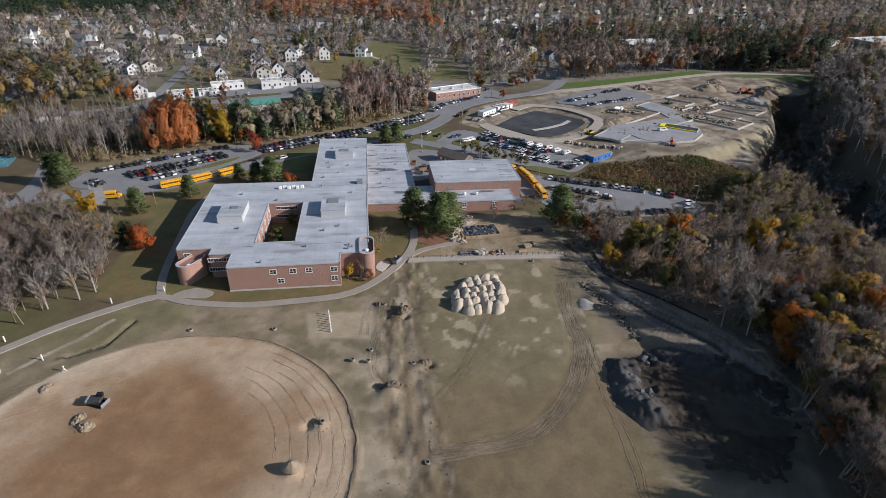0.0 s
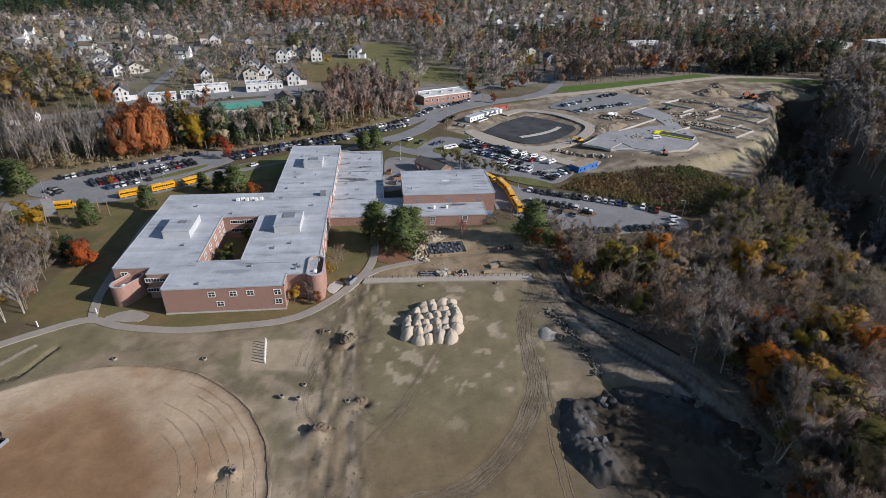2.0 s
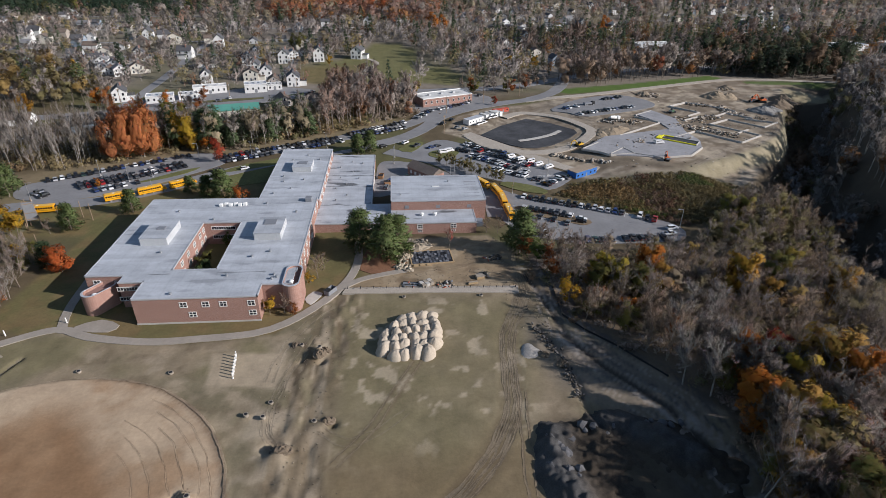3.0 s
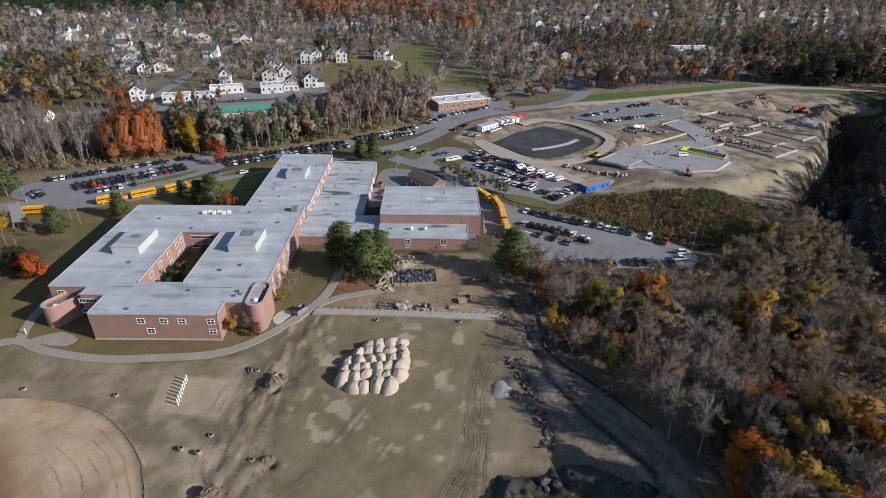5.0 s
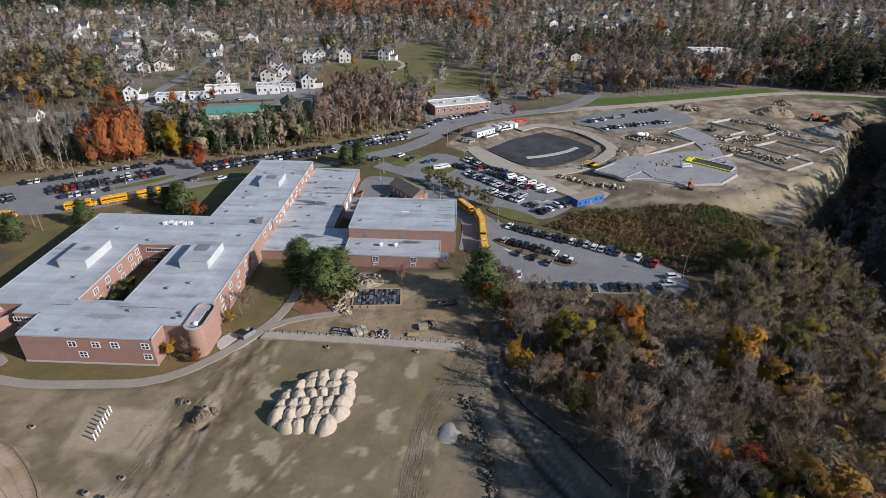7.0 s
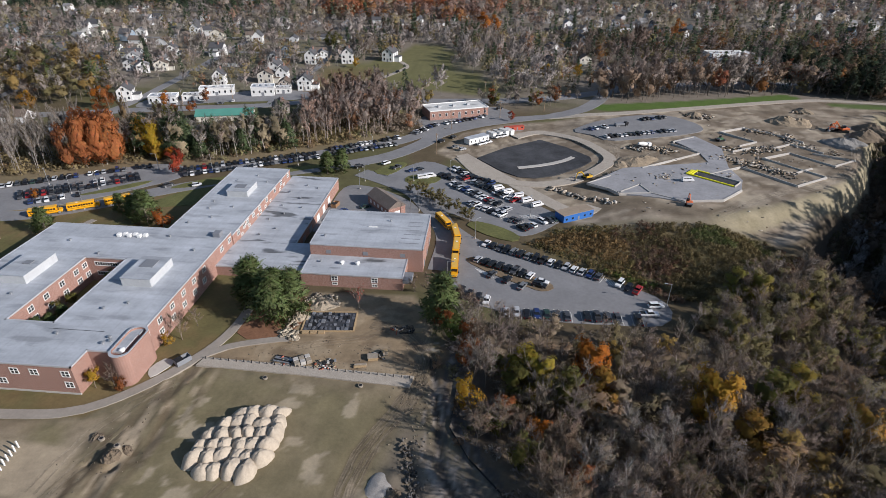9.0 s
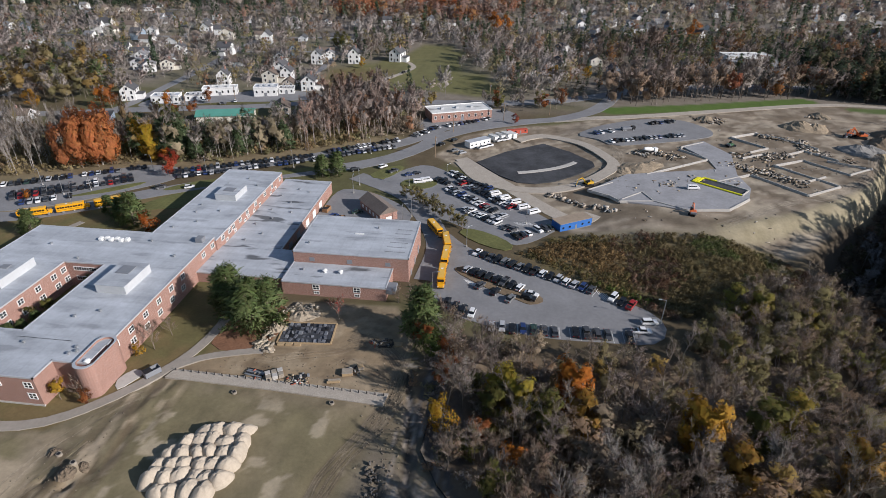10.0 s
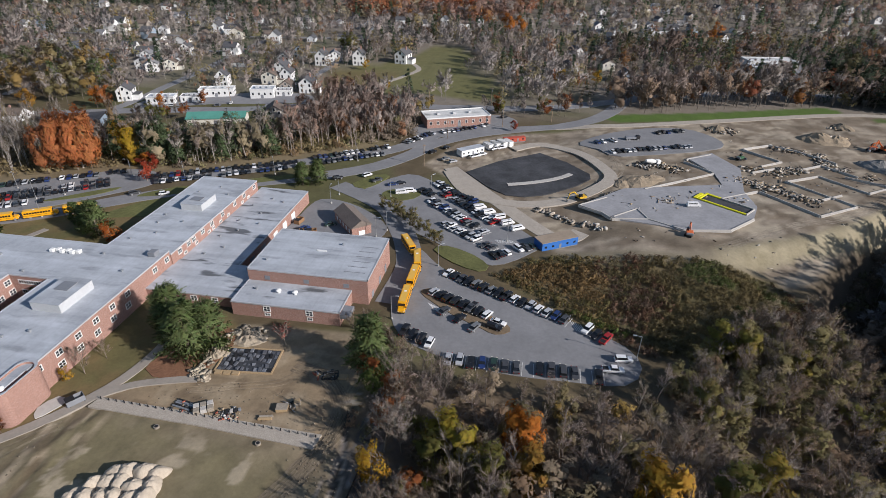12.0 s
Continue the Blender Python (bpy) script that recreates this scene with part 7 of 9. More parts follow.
part("door", boxes((-1, 1, -6.08, -6, 0, 2.3)), DARK_PANEL, ob)
ob = thing("dark_roof_building", -147, 351, on(-147, 351), 25, "low building with a dark flat roof", "building")
part("wall", boxes((-14, 14, -12, 12, -1, 4)), SID_M[3], ob)
part("roof", boxes((-14.3, 14.3, -12.3, 12.3, 4, 4.3)), NEW_ASPHALT, ob)
ob = thing("tennis_court", -185, 290, on(-185, 290), 12, "blue-green tennis court behind a fence", "tennis court")
part("surface", boxes((-9, 9, -18, 18, -0.2, 0.2)), COURT, ob)
for i, (x0, x1, y0, y1) in enumerate(((-5.6, -5.5, -12, 12), (5.5, 5.6, -12, 12), (-5.5, 5.5, -12, -11.9), (-5.5, 5.5, 11.9, 12), (-4.1, 4.1, -6.4, -6.3), (-4.1, 4.1, 6.3, 6.4))):
    part("court_line", boxes((x0, x1, y0, y1, 0.2, 0.21)), WHITE_LINE, ob)
part("net", boxes((-6, 6, -0.03, 0.03, 0.2, 1.2)), BLACK, ob)
for x in (-9, 9):
    for y in (-18, -6, 6, 18):
        bm = bmesh.new()
        rod(bm, (x, y, 0), (x, y, 3.2), 0.06)
        part("fence_post", bm, STEEL, ob)

# trees of the town, thinned where houses and streets stand
TOWN = [(-1150, 420), (-330, 372), (-210, 385), (-140, 412), (-60, 440), (60, 440), (130, 452), (170, 470), (240, 480), (330, 478), (460, 500), (900, 520), (1500, 760), (1500, 1420), (-1150, 1420)]
roads = [([(-300, 352), (-195, 366), (-139, 384), (-67, 404), (-12, 424), (60, 428), (120, 440), (190, 480), (260, 505), (420, 520), (700, 560)], 10), ([(-12, 426), (-4, 470), (8, 505), (14, 530), (4, 552)], 7), ([(-150, 384), (-146, 430), (-150, 500), (-160, 620)], 7), ([(-58, 408), (-62, 450), (-58, 520), (-64, 620)], 7), ([(152, 432), (164, 460), (178, 500)], 8)]
PINE_FAR = [(-700, 780), (-420, 838), (-320, 850), (-180, 1010), (-60, 1160), (-300, 1180), (-620, 1000)]
tx, ty, rng = scatter(TOWN, 9.2, 201, 1.0, roads + [(l, 5) for l, f in streets])
dist = np.full(len(tx), 1e9)
for u, v in HOUSE_SPOTS:
    dist = np.minimum(dist, np.hypot(tx - u, ty - v))
    dist = dist if v > 560 else np.where((np.abs(tx - u - 0.1 * (ty - v)) < 5.5) & (ty < v) & (ty > v - 13), 0, dist)
ok = (dist > 7) & ~inside(tx, ty, PINE_FAR) & ~inside(tx, ty, TOWN_LAWN) & ~inside(tx, ty, [(255, 560), (345, 552), (360, 600), (340, 622), (270, 620)]) & ~inside(tx, ty, [(440, 560), (640, 570), (640, 630), (440, 625)])
ok &= (tx < ty + 160) & (tx > -0.66 * ty - 70)
far_out = ty > 700
dense = fbm(tx, ty, 70, 3, 61)
built = (tx < -60) & (tx > -330) & (ty < 700)
ok &= rng.rand(len(tx)) < np.where(far_out, 0.26, np.where(built, 0.5 + 1.6 * (dense - 0.42), 0.95))
tx, ty, far_out = tx[ok], ty[ok], far_out[ok]
tall_t = (0.62 + 0.6 * fbm(tx, ty, 40, 2, 62)) * np.where((tx < -60) & (tx > -330) & (ty < 620), 0.82, 1.0)
west = (tx < 110 + 0.06 * ty) & ~far_out
TOWN_BARE = ((0.36, 0.325, 0.305), (0.34, 0.30, 0.28), (0.33, 0.295, 0.265), (0.36, 0.30, 0.27))
TOWN_LEAF = ((0.26, 0.22, 0.12), (0.24, 0.20, 0.11), (0.27, 0.20, 0.13), (0.26, 0.19, 0.14), (0.29, 0.16, 0.09), (0.24, 0.14, 0.10), (0.24, 0.215, 0.10), (0.28, 0.22, 0.10))
TOWN_PINE = ((0.075, 0.10, 0.055), (0.06, 0.085, 0.05))
woods("town_trees", [("bare_tiny", TOWN_BARE, 0.62), ("tiny", TOWN_LEAF, 0.26), ("tiny_cone", TOWN_PINE, 0.12)], np.c_[tx, ty, tall_t][west], "bare and autumn trees among the houses", 13, bark=(0.26, 0.23, 0.21))
east = ~west & ~far_out
woods("town_trees_east", [("bare_tiny", ((0.20, 0.165, 0.15), (0.19, 0.15, 0.135), (0.20, 0.15, 0.125)), 0.42), ("tiny", ((0.15, 0.13, 0.06), (0.17, 0.12, 0.07), (0.20, 0.10, 0.05), (0.15, 0.13, 0.08), (0.24, 0.12, 0.045), (0.14, 0.125, 0.055)), 0.34), ("tiny_cone", ((0.055, 0.08, 0.045), (0.045, 0.065, 0.04)), 0.24)], np.c_[tx, ty, tall_t * np.where((ty < 565) & (tx < 215), 0.55, 1.1)][east], "dark autumn trees and conifers on a hillside", 18, bark=(0.20, 0.17, 0.15))
woods("town_trees_far", [("dot", ((0.27, 0.24, 0.22), (0.26, 0.225, 0.205), (0.25, 0.20, 0.16), (0.26, 0.16, 0.12), (0.25, 0.215, 0.185), (0.26, 0.22, 0.15)), 0.85), ("dot_cone", TOWN_PINE, 0.15)], np.c_[tx, ty, tall_t * 1.1][far_out], "far brown and rust autumn trees round houses", 26)
for x, y, c, s in ((72, 700, ORANGE, 2.2), (84, 706, ORANGE, 1.9), (-2, 888, (0.32, 0.10, 0.04), 2.6), (14, 880, (0.32, 0.10, 0.04), 2.4), (285, 711, ORANGE, 1.9), (124, 492, (0.33, 0.20, 0.03), 1.2), (135, 496, ORANGE, 1.0), (-214, 470, YELLOW_LEAF, 1.2), (-236, 452, YELLOW_LEAF, 1.2), (-196, 372, (0.34, 0.18, 0.03), 1.2), (-26, 520, YELLOW_LEAF, 0.8), (-58, 590, OLIVE, 1.5), (-66, 594, OLIVE, 1.4), (150, 505, YELLOW_LEAF, 1.0), (118, 508, ORANGE, 0.9), (205, 480, RUST, 1.2), (262, 500, ORANGE, 1.1), (300, 508, RED_LEAF, 1.0), (-118, 390, ORANGE, 1.0), (-98, 404, RUST, 0.9), (-152, 384, (0.36, 0.13, 0.04), 1.3), (-160, 386, ORANGE, 1.2), (-14, 448, YELLOW_LEAF, 0.7), (6, 462, YELLOW_LEAF, 0.6), (96, 392, RED_LEAF, 0.6)):
    tree("leafy", 0, c, x, y, s, x, "orange autumn tree in the town" if c == ORANGE else "coloured autumn tree in the town", "autumn_tree")
px, py, rng = scatter([(-120, 372), (-96, 382), (-92, 372), (-112, 360)], 6.5, 131)
qx, qy, rng = scatter([(-14, 408), (20, 416), (48, 418), (40, 402), (10, 412)], 6.0, 132)
woods("street_side_trees", [("bare_far", (GREY, MAUVE), 0.7), ("leafy_far", (OLIVE, RUST, (0.24, 0.18, 0.06)), 0.3)], np.c_[np.r_[px, qx], np.r_[py, qy], np.full(len(px) + len(qx), 0.75)], "bare and rust trees beside the town street", 27)
for x, y, s in ((-26, 551, 1.9), (-20, 556, 1.6), (64, 545, 1.7), (86, 565, 1.7), (74, 556, 1.6), (178, 488, 1.5), (194, 482, 1.6), (210, 488, 1.5), (-112, 470, 1.5), (-135, 462, 1.5)):
    tree("bare", int(x) % 5, (0.27, 0.235, 0.215), x, y, s, 3 * x, "large bare grey tree beside the town lawn", "bare_tree")
rx, ry, rng = scatter([(-130, 790), (70, 770), (110, 960), (-170, 990)], 13, 133)
woods("red_forest_far", [("dot", ((0.30, 0.12, 0.06), (0.26, 0.13, 0.09), (0.30, 0.15, 0.06), (0.24, 0.16, 0.13)), 1)], np.c_[rx, ry, np.full(len(rx), 1.15)], "rust-red autumn woods beyond the lawn", 30)
# the treeline beyond the site
bx, by, rng = scatter([(150, 452), (168, 436), (215, 452), (290, 474), (330, 482), (330, 500), (240, 486), (180, 478)], 6.5, 107)
woods("treeline_north", [("bare_far", (GREY, BROWN, MAUVE), 0.68), ("leafy_far", ((0.27, 0.15, 0.08), (0.31, 0.14, 0.05), (0.25, 0.09, 0.05), BROWN), 0.22)], np.c_[bx, by, np.full(len(bx), 1.5)], "rust and bare trees above a grass bank", 14)
bx, by, rng = scatter([(100, 416), (70, 418), (62, 423), (100, 434), (136, 437), (146, 428), (128, 420)], 6.0, 108, 0.8)
woods("treeline_office", [("bare_far", (GREY, BROWN, MAUVE), 0.8), ("leafy_far", (RUST, OLIVE), 0.2)], np.c_[bx, by, np.full(len(bx), 0.8)], "bare trees along the town street", 15)
# distant forested hills
hx, hy, rng = scatter(PINE_FAR, 10.5, 109)
woods("pine_forest_far", [("dot_cone", ((0.05, 0.08, 0.05), (0.04, 0.068, 0.045), (0.055, 0.082, 0.045)), 0.94), ("dot", (BROWN, OLIVE), 0.06)], np.c_[hx, hy, np.full(len(hx), 0.95)], "dark pine forest beyond the town", 16)
hx, hy, rng = scatter([(-1000, 1060), (-300, 1190), (-60, 1170), (300, 1120), (1400, 1120), (1900, 1700), (-1000, 1700)], 30, 111)
keep = (hx < hy * 1.05 + 100) & (hx > -0.66 * hy - 60)
woods("forest_far", [("dot", ((0.21, 0.18, 0.16), BROWN, (0.20, 0.10, 0.06), MAUVE), 0.7), ("dot_cone", (PINE, DARK_PINE), 0.3)], np.c_[hx, hy, np.full(len(hx), 1.5)][keep], "distant mixed forest on rising ground", 28)

# ---- the building site ----
SITE_Z = 0.25
SLABS = ([(128, 294), (143, 284), (156, 282), (166, 279), (183, 282), (195, 294), (200, 306), (199.5, 322), (192, 328), (158, 318), (148, 315)], [(199.5, 322.05), (206, 350), (198, 370), (184, 360), (192, 342), (192, 328.05)])


def slab_piece(name, pts, z0, z1, material, label, category, kind=""):
    ob = part(name, prism(pts, z0, z1), material)
    return tagged(ob, label, category, kind=kind)


for outline in SLABS:
    slab_piece("concrete_slab", outline, -0.6, SITE_Z + 0.1, SLAB, "broad grey concrete floor slab of a new building", "floor slab", "structure")


def ground_wall(a, b, h=0.4, w=0.34, name="foundation_wall", material=CONCRETE, label="pale concrete foundation wall on bare earth", base=None):
    """A straight low wall between two places."""
    a, b = np.array(a, float), np.array(b, float)
    d = b - a
    ln = float(np.linalg.norm(d))
    c = (a + b) / 2
    z = SITE_Z if base is None else base
    bm = boxes((-ln / 2, ln / 2, -w / 2, w / 2, -0.6, h), bevel=0.03)
    box(bm, -ln / 2, ln / 2, -w / 2 - 0.3, w / 2 + 0.3, -0.7, 0.05)
    ob = part(name, bm, material, m=pose(c[0], c[1], z, 0, 0, math.degrees(math.atan2(d[1], d[0]))))
    return tagged(ob, label, "foundation wall", "foundation walls")


FOUNDATIONS = [((128, 294), (136, 289)), ((136, 289.5), (140, 284)), ((140, 284), (154, 286)), ((141, 286), (151, 295)), ((151, 295), (154, 286)), ((154, 286), (166, 279)), ((166, 279), (183, 282)), ((183, 282), (195, 294)), ((128, 294), (140, 304)),
               ((216, 380), (233, 390)), ((215, 379.5), (228, 364)), ((217, 355.5), (229, 363.5)), ((222.6, 337.7), (239.2, 347)), ((239.2, 347), (253, 329)), ((253, 330), (268, 340)), ((221.7, 337.6), (235, 320.5)), ((227, 317), (240, 325.5)), ((187, 311.5), (205.2, 323)), ((206, 323), (222.2, 301.8)), ((222.2, 301.8), (241, 314)),
               ((241, 314), (234, 323)), ((157.2, 316.4), (191.7, 340.8)), ((181.3, 354.6), (191.6, 342.1)), ((183, 357.8), (197, 367.5)), ((243, 381), (255, 366)), ((231, 389), (243, 381)), ((234, 354), (246, 362)), ((246, 362), (257, 349)), ((210, 346), (222, 353)), ((251, 348), (265, 340))]
for a, b in FOUNDATIONS:
    ground_wall(a, b, 0.42, 0.42)

pit = thing("membrane_pit", 188, 306, SITE_Z + 0.1, -39, "dark pit edged with bright yellow membrane", "excavation")
part("pit_floor", boxes((-9.5, 9.5, -3.2, 3.2, 0.0, 0.08)), NEW_ASPHALT, pit)
bm = bmesh.new()
for x0, x1, y0, y1 in ((-10.6, 9.5, -4.2, -3.2), (-10.6, -9.5, -3.2, 3.2), (-10.6, -4.0, 3.2, 4.4), (-12.4, -10.6, -4.2, 2.5)):
    box(bm, x0, x1, y0, y1, 0.0, 0.55, bevel=0.2)
part("yellow_lining", bm, BARRIER_YELLOW, pit, "bright yellow waterproof lining")
part("rim", boxes((-4, 9.9, 3.2, 3.7, 0, 0.6), (9.5, 9.9, -4.2, 3.2, 0, 0.6)), CONCRETE, pit)

# planks, forms and rubble lying about the site
CUBE_V = np.array([(x, y, z) for x in (-0.5, 0.5) for y in (-0.5, 0.5) for z in (-0.5, 0.5)])
CUBE_F = np.array([(0, 1, 3, 2), (4, 6, 7, 5), (0, 4, 5, 1), (2, 3, 7, 6), (0, 2, 6, 4), (1, 5, 7, 3)])


def litter(name, centres, spread, n, sizes, material_tint, label, seed, drop=0.12, pile=0.55):
    """Loose pieces lying about in heaps, as one mesh."""
    r = np.random.RandomState(seed)
    k = r.randint(0, len(centres), n)
    p = np.array(centres)[k] + r.normal(0, spread, (n, 2))
    s = np.array(sizes)[r.randint(0, len(sizes), n)] * r.uniform(0.6, 1.3, (n, 3))
    a, tilt = r.uniform(0, math.pi, n), r.normal(0, 0.12, n)
    v = CUBE_V[None] * s[:, None, :]
    v[..., 2] += v[..., 0] * np.tan(tilt)[:, None]
    x = v[..., 0] * np.cos(a)[:, None] - v[..., 1] * np.sin(a)[:, None] + p[:, :1]
    y = v[..., 0] * np.sin(a)[:, None] + v[..., 1] * np.cos(a)[:, None] + p[:, 1:]
    base = height(p[:, 0], p[:, 1]) + relief(p[:, 0], p[:, 1]) + drop + r.uniform(0, pile, n)
    z = v[..., 2] + base[:, None]
    t = np.array(material_tint)[r.randint(0, len(material_tint), n)] * r.uniform(0.7, 1.3, (n, 1))
    f = (CUBE_F[None] + (np.arange(n) * 8)[:, None, None]).reshape(-1, 4)
    ob = new(name, tri_mesh(name, np.stack([x, y, z], -1).reshape(-1, 3), f, np.repeat(t, 8, axis=0), LITTER))
    return tagged(ob, label, "building material", kind="stuff")


LITTER = mat("site_litter", (0, 0, 0), 0.85, tint=True, grain=0.15, size=0.4)
WOODY = [(0.45, 0.40, 0.33), (0.40, 0.37, 0.33), (0.30, 0.23, 0.15), (0.20, 0.15, 0.10), (0.34, 0.29, 0.23), (0.12, 0.10, 0.085), (0.28, 0.25, 0.22), (0.06, 0.055, 0.05), (0.16, 0.13, 0.10)]
litter("timber_and_forms", [(203, 336), (206, 333), (209, 331), (212, 329.5), (214.5, 327), (217, 324), (220, 321.5), (222, 319), (225, 316), (227, 352), (231, 354), (235, 354), (220, 346), (224, 349), (234, 384), (240, 383), (244, 381), (251, 377), (248, 372), (165, 306), (143, 308), (139, 303), (194, 312), (250, 365), (254, 358), (210, 352), (262, 350)], 2.2, 620,
       [(3.2, 0.35, 0.3), (1.7, 1.1, 0.5), (4.4, 0.3, 0.3), (1.0, 0.8, 0.6), (2.4, 0.5, 0.4)], WOODY, "planks, forms and rubble strewn over earth", 32)
litter("site_stones", [(146, 300), (152, 304), (170, 340), (178, 346), (200, 380), (212, 366), (236, 334), (244, 336), (228, 308), (252, 318), (262, 330), (230, 372), (206, 392), (156, 336), (136, 316), (128, 320), (176, 274), (190, 278), (150, 276)], 6.0, 150, [(0.7, 0.5, 0.3), (0.5, 0.4, 0.2), (1.6, 0.3, 0.2)], WOODY, "stones and offcuts scattered over the site", 41, 0.05, 0.1)
litter("scrap_timber", [(208, 412), (214, 410), (218, 412), (268, 412), (276, 410), (282, 430), (166, 350), (170, 346), (160, 346), (176, 344)], 2.2, 320, [(3.2, 0.4, 0.3), (1.6, 1.2, 0.8), (1.0, 0.8, 0.6), (4.0, 0.3, 0.3)], WOODY, "heaps of broken timber and scrap", 33)
litter("slab_clutter", [(150, 300), (160, 300), (168, 310), (176, 318), (190, 322), (180, 292), (196, 340)], 4.5, 60, [(1.4, 0.8, 0.5), (3.0, 0.2, 0.15), (0.8, 0.8, 0.6)], WOODY + [(0.5, 0.5, 0.48)], "tools and bundles standing about on the slab", 34)
litter("trench_rubble", [(67.5 + 0.42 * min(i, 10), 142 - 1.6 * i) for i in range(18)], 0.7, 130, [(0.7, 0.5, 0.4), (0.5, 0.4, 0.3), (1.1, 0.3, 0.25)], [(0.15, 0.14, 0.13), (0.08, 0.075, 0.07), (0.06, 0.055, 0.05)], "broken stone along an open trench", 36)
litter("pipe_row", [(112, 291), (115, 290), (118, 287), (121, 285), (125, 283), (129, 281), (133, 279), (136, 277)], 0.9, 60, [(2.2, 0.9, 0.8), (1.1, 1.1, 0.9), (3.0, 0.4, 0.4)], [(0.5, 0.47, 0.42), (0.35, 0.3, 0.24), (0.2, 0.17, 0.14)], "row of blocks and pipes along the haul road", 35)


def heap(name, x, y, r, h, material, label, seed, group="", stretch=1.0, turn=0.0, smooth=True, dome=0.0, rough=0.055):
    """A dumped heap with slumped, uneven flanks."""
    bm = bmesh.new()
    rings, sides = 6, 16
    rr = np.random.RandomState(seed)
    ph = rr.uniform(0, 6.28, 3)
    prev = None
    top = bm.verts.new((rr.normal(0, 0.06) * r, rr.normal(0, 0.06) * r, h))
    for i in range(1, rings + 1):
        q = i / rings
        cur = []
        for j in range(sides):
            a = 2 * math.pi * j / sides
            rad = r * q * (1 + 0.10 * math.sin(2 * a + ph[0]) + 0.07 * math.sin(3 * a + ph[1]) + rr.normal(0, 0.025))
            z = h * max(0, 1 - q ** (dome or (1.35 if smooth else 1.1))) * (1 + 0.16 * math.sin(4 * a + ph[2]) * q) + rr.normal(0, 0.02 if smooth else rough) * h - (0.25 if i == rings else 0)
            cur.append(bm.verts.new((rad * math.cos(a) * stretch, rad * math.sin(a), z)))
        for j in range(sides):
            k = (j + 1) % sides
            if prev is None:
                bm.faces.new((top, cur[j], cur[k]))
            else:
                bm.faces.new((prev[j], cur[j], cur[k], prev[k]))
        prev = cur
    bmesh.ops.recalc_face_normals(bm, faces=bm.faces)
    for f in bm.faces:
        f.smooth = smooth
    ob = part(name, bm, material, m=pose(x, y, on(x, y), 0, 0, turn))
    return tagged(ob, label, "earth heap" if material is not SAND else "sand heap", group)


DARK_EARTH = mat("damp_earth", (0.155, 0.12, 0.085), 0.95, grain=0.3, blotch=0.25, size=0.5, bump=0.15)
EARTH = mat("dug_earth", (0.27, 0.215, 0.15), 0.95, grain=0.25, blotch=0.2, size=0.7, bump=0.15)
GREY_SPOIL = mat("grey_spoil", (0.20, 0.195, 0.185), 0.95, grain=0.25, blotch=0.2, size=0.5, bump=0.12)
PALE_EARTH = mat("pale_rubble", (0.31, 0.26, 0.195), 0.95, grain=0.25, blotch=0.2, size=0.5, bump=0.12)
for i, (x, y, r, h, m_) in enumerate(((262, 404, 9, 5, EARTH), (270, 402, 7, 4, EARTH), (296, 381, 9, 5, DARK_EARTH), (306, 394, 9, 5, DARK_EARTH), (274, 366, 8, 4, GREY_SPOIL), (282, 369, 6, 3, GREY_SPOIL), (156, 326, 8, 2.2, EARTH), (162, 330, 6, 1.8, EARTH), (212, 414, 6, 2.5, EARTH), (148, 322, 5, 1.6, EARTH), (286, 432, 6, 2.5, EARTH))):
    heap("earth_mound", x, y, r, h, m_, "brown heap of excavated earth on the site", 40 + i, "earth heaps on the site", 1.2, 30 * i, False)
heap("rubble_mound", 31, 185, 3.6, 1.7, PALE_EARTH, "pale rubble bank beside the foundation", 60, stretch=0.8, smooth=False, rough=0.16)
heap("rubble_mound", 36, 191.5, 3.6, 1.5, PALE_EARTH, "pale rubble bank behind the foundation", 61, stretch=1.5, smooth=False, rough=0.16)
heap("rubble_mound", 29.5, 176.5, 2.0, 0.8, PALE_EARTH, "low heap of broken concrete", 62, smooth=False, rough=0.2)
heap("rubble_mound", 32.5, 175.6, 1.6, 0.7, PALE_EARTH, "low heap of broken concrete", 63, smooth=False, rough=0.2)

way("kerb_island", [(98, 314.5), (105, 317), (113, 321), (121, 326.5), (126.5, 332)], 2.6, 0.42, CONCRETE, "pale concrete island in fresh asphalt", "kerb island")


def trailer(x, y, turn, ln, w, h, wall, roof, label, name="site_trailer", stripe=None):
    ob = thing(name, x, y, on(x, y), turn, label, "site trailer")
    part("body", boxes((-ln / 2, ln / 2, -w / 2, w / 2, 0.5, h), bevel=0.05), wall, ob)
    part("roof", boxes((-ln / 2 - 0.1, ln / 2 + 0.1, -w / 2 - 0.1, w / 2 + 0.1, h, h + 0.15)), roof, ob)
    part("skirt", boxes((-ln / 2 + 0.2, ln / 2 - 0.2, -w / 2 + 0.2, w / 2 - 0.2, -0.4, 0.5)), DARK_PANEL, ob)
    n = max(2, int(ln / 2.6))
    for i in range(n):
        cx = -ln / 2 + (i + 0.5) * ln / n
        part("door" if i == n // 2 else "window", boxes((cx - 0.45, cx + 0.45, -w / 2 - 0.05, -w / 2, 0.6 if i == n // 2 else 1.5, 2.3)), DARK_PANEL if i == n // 2 else PANE, ob)
    return ob


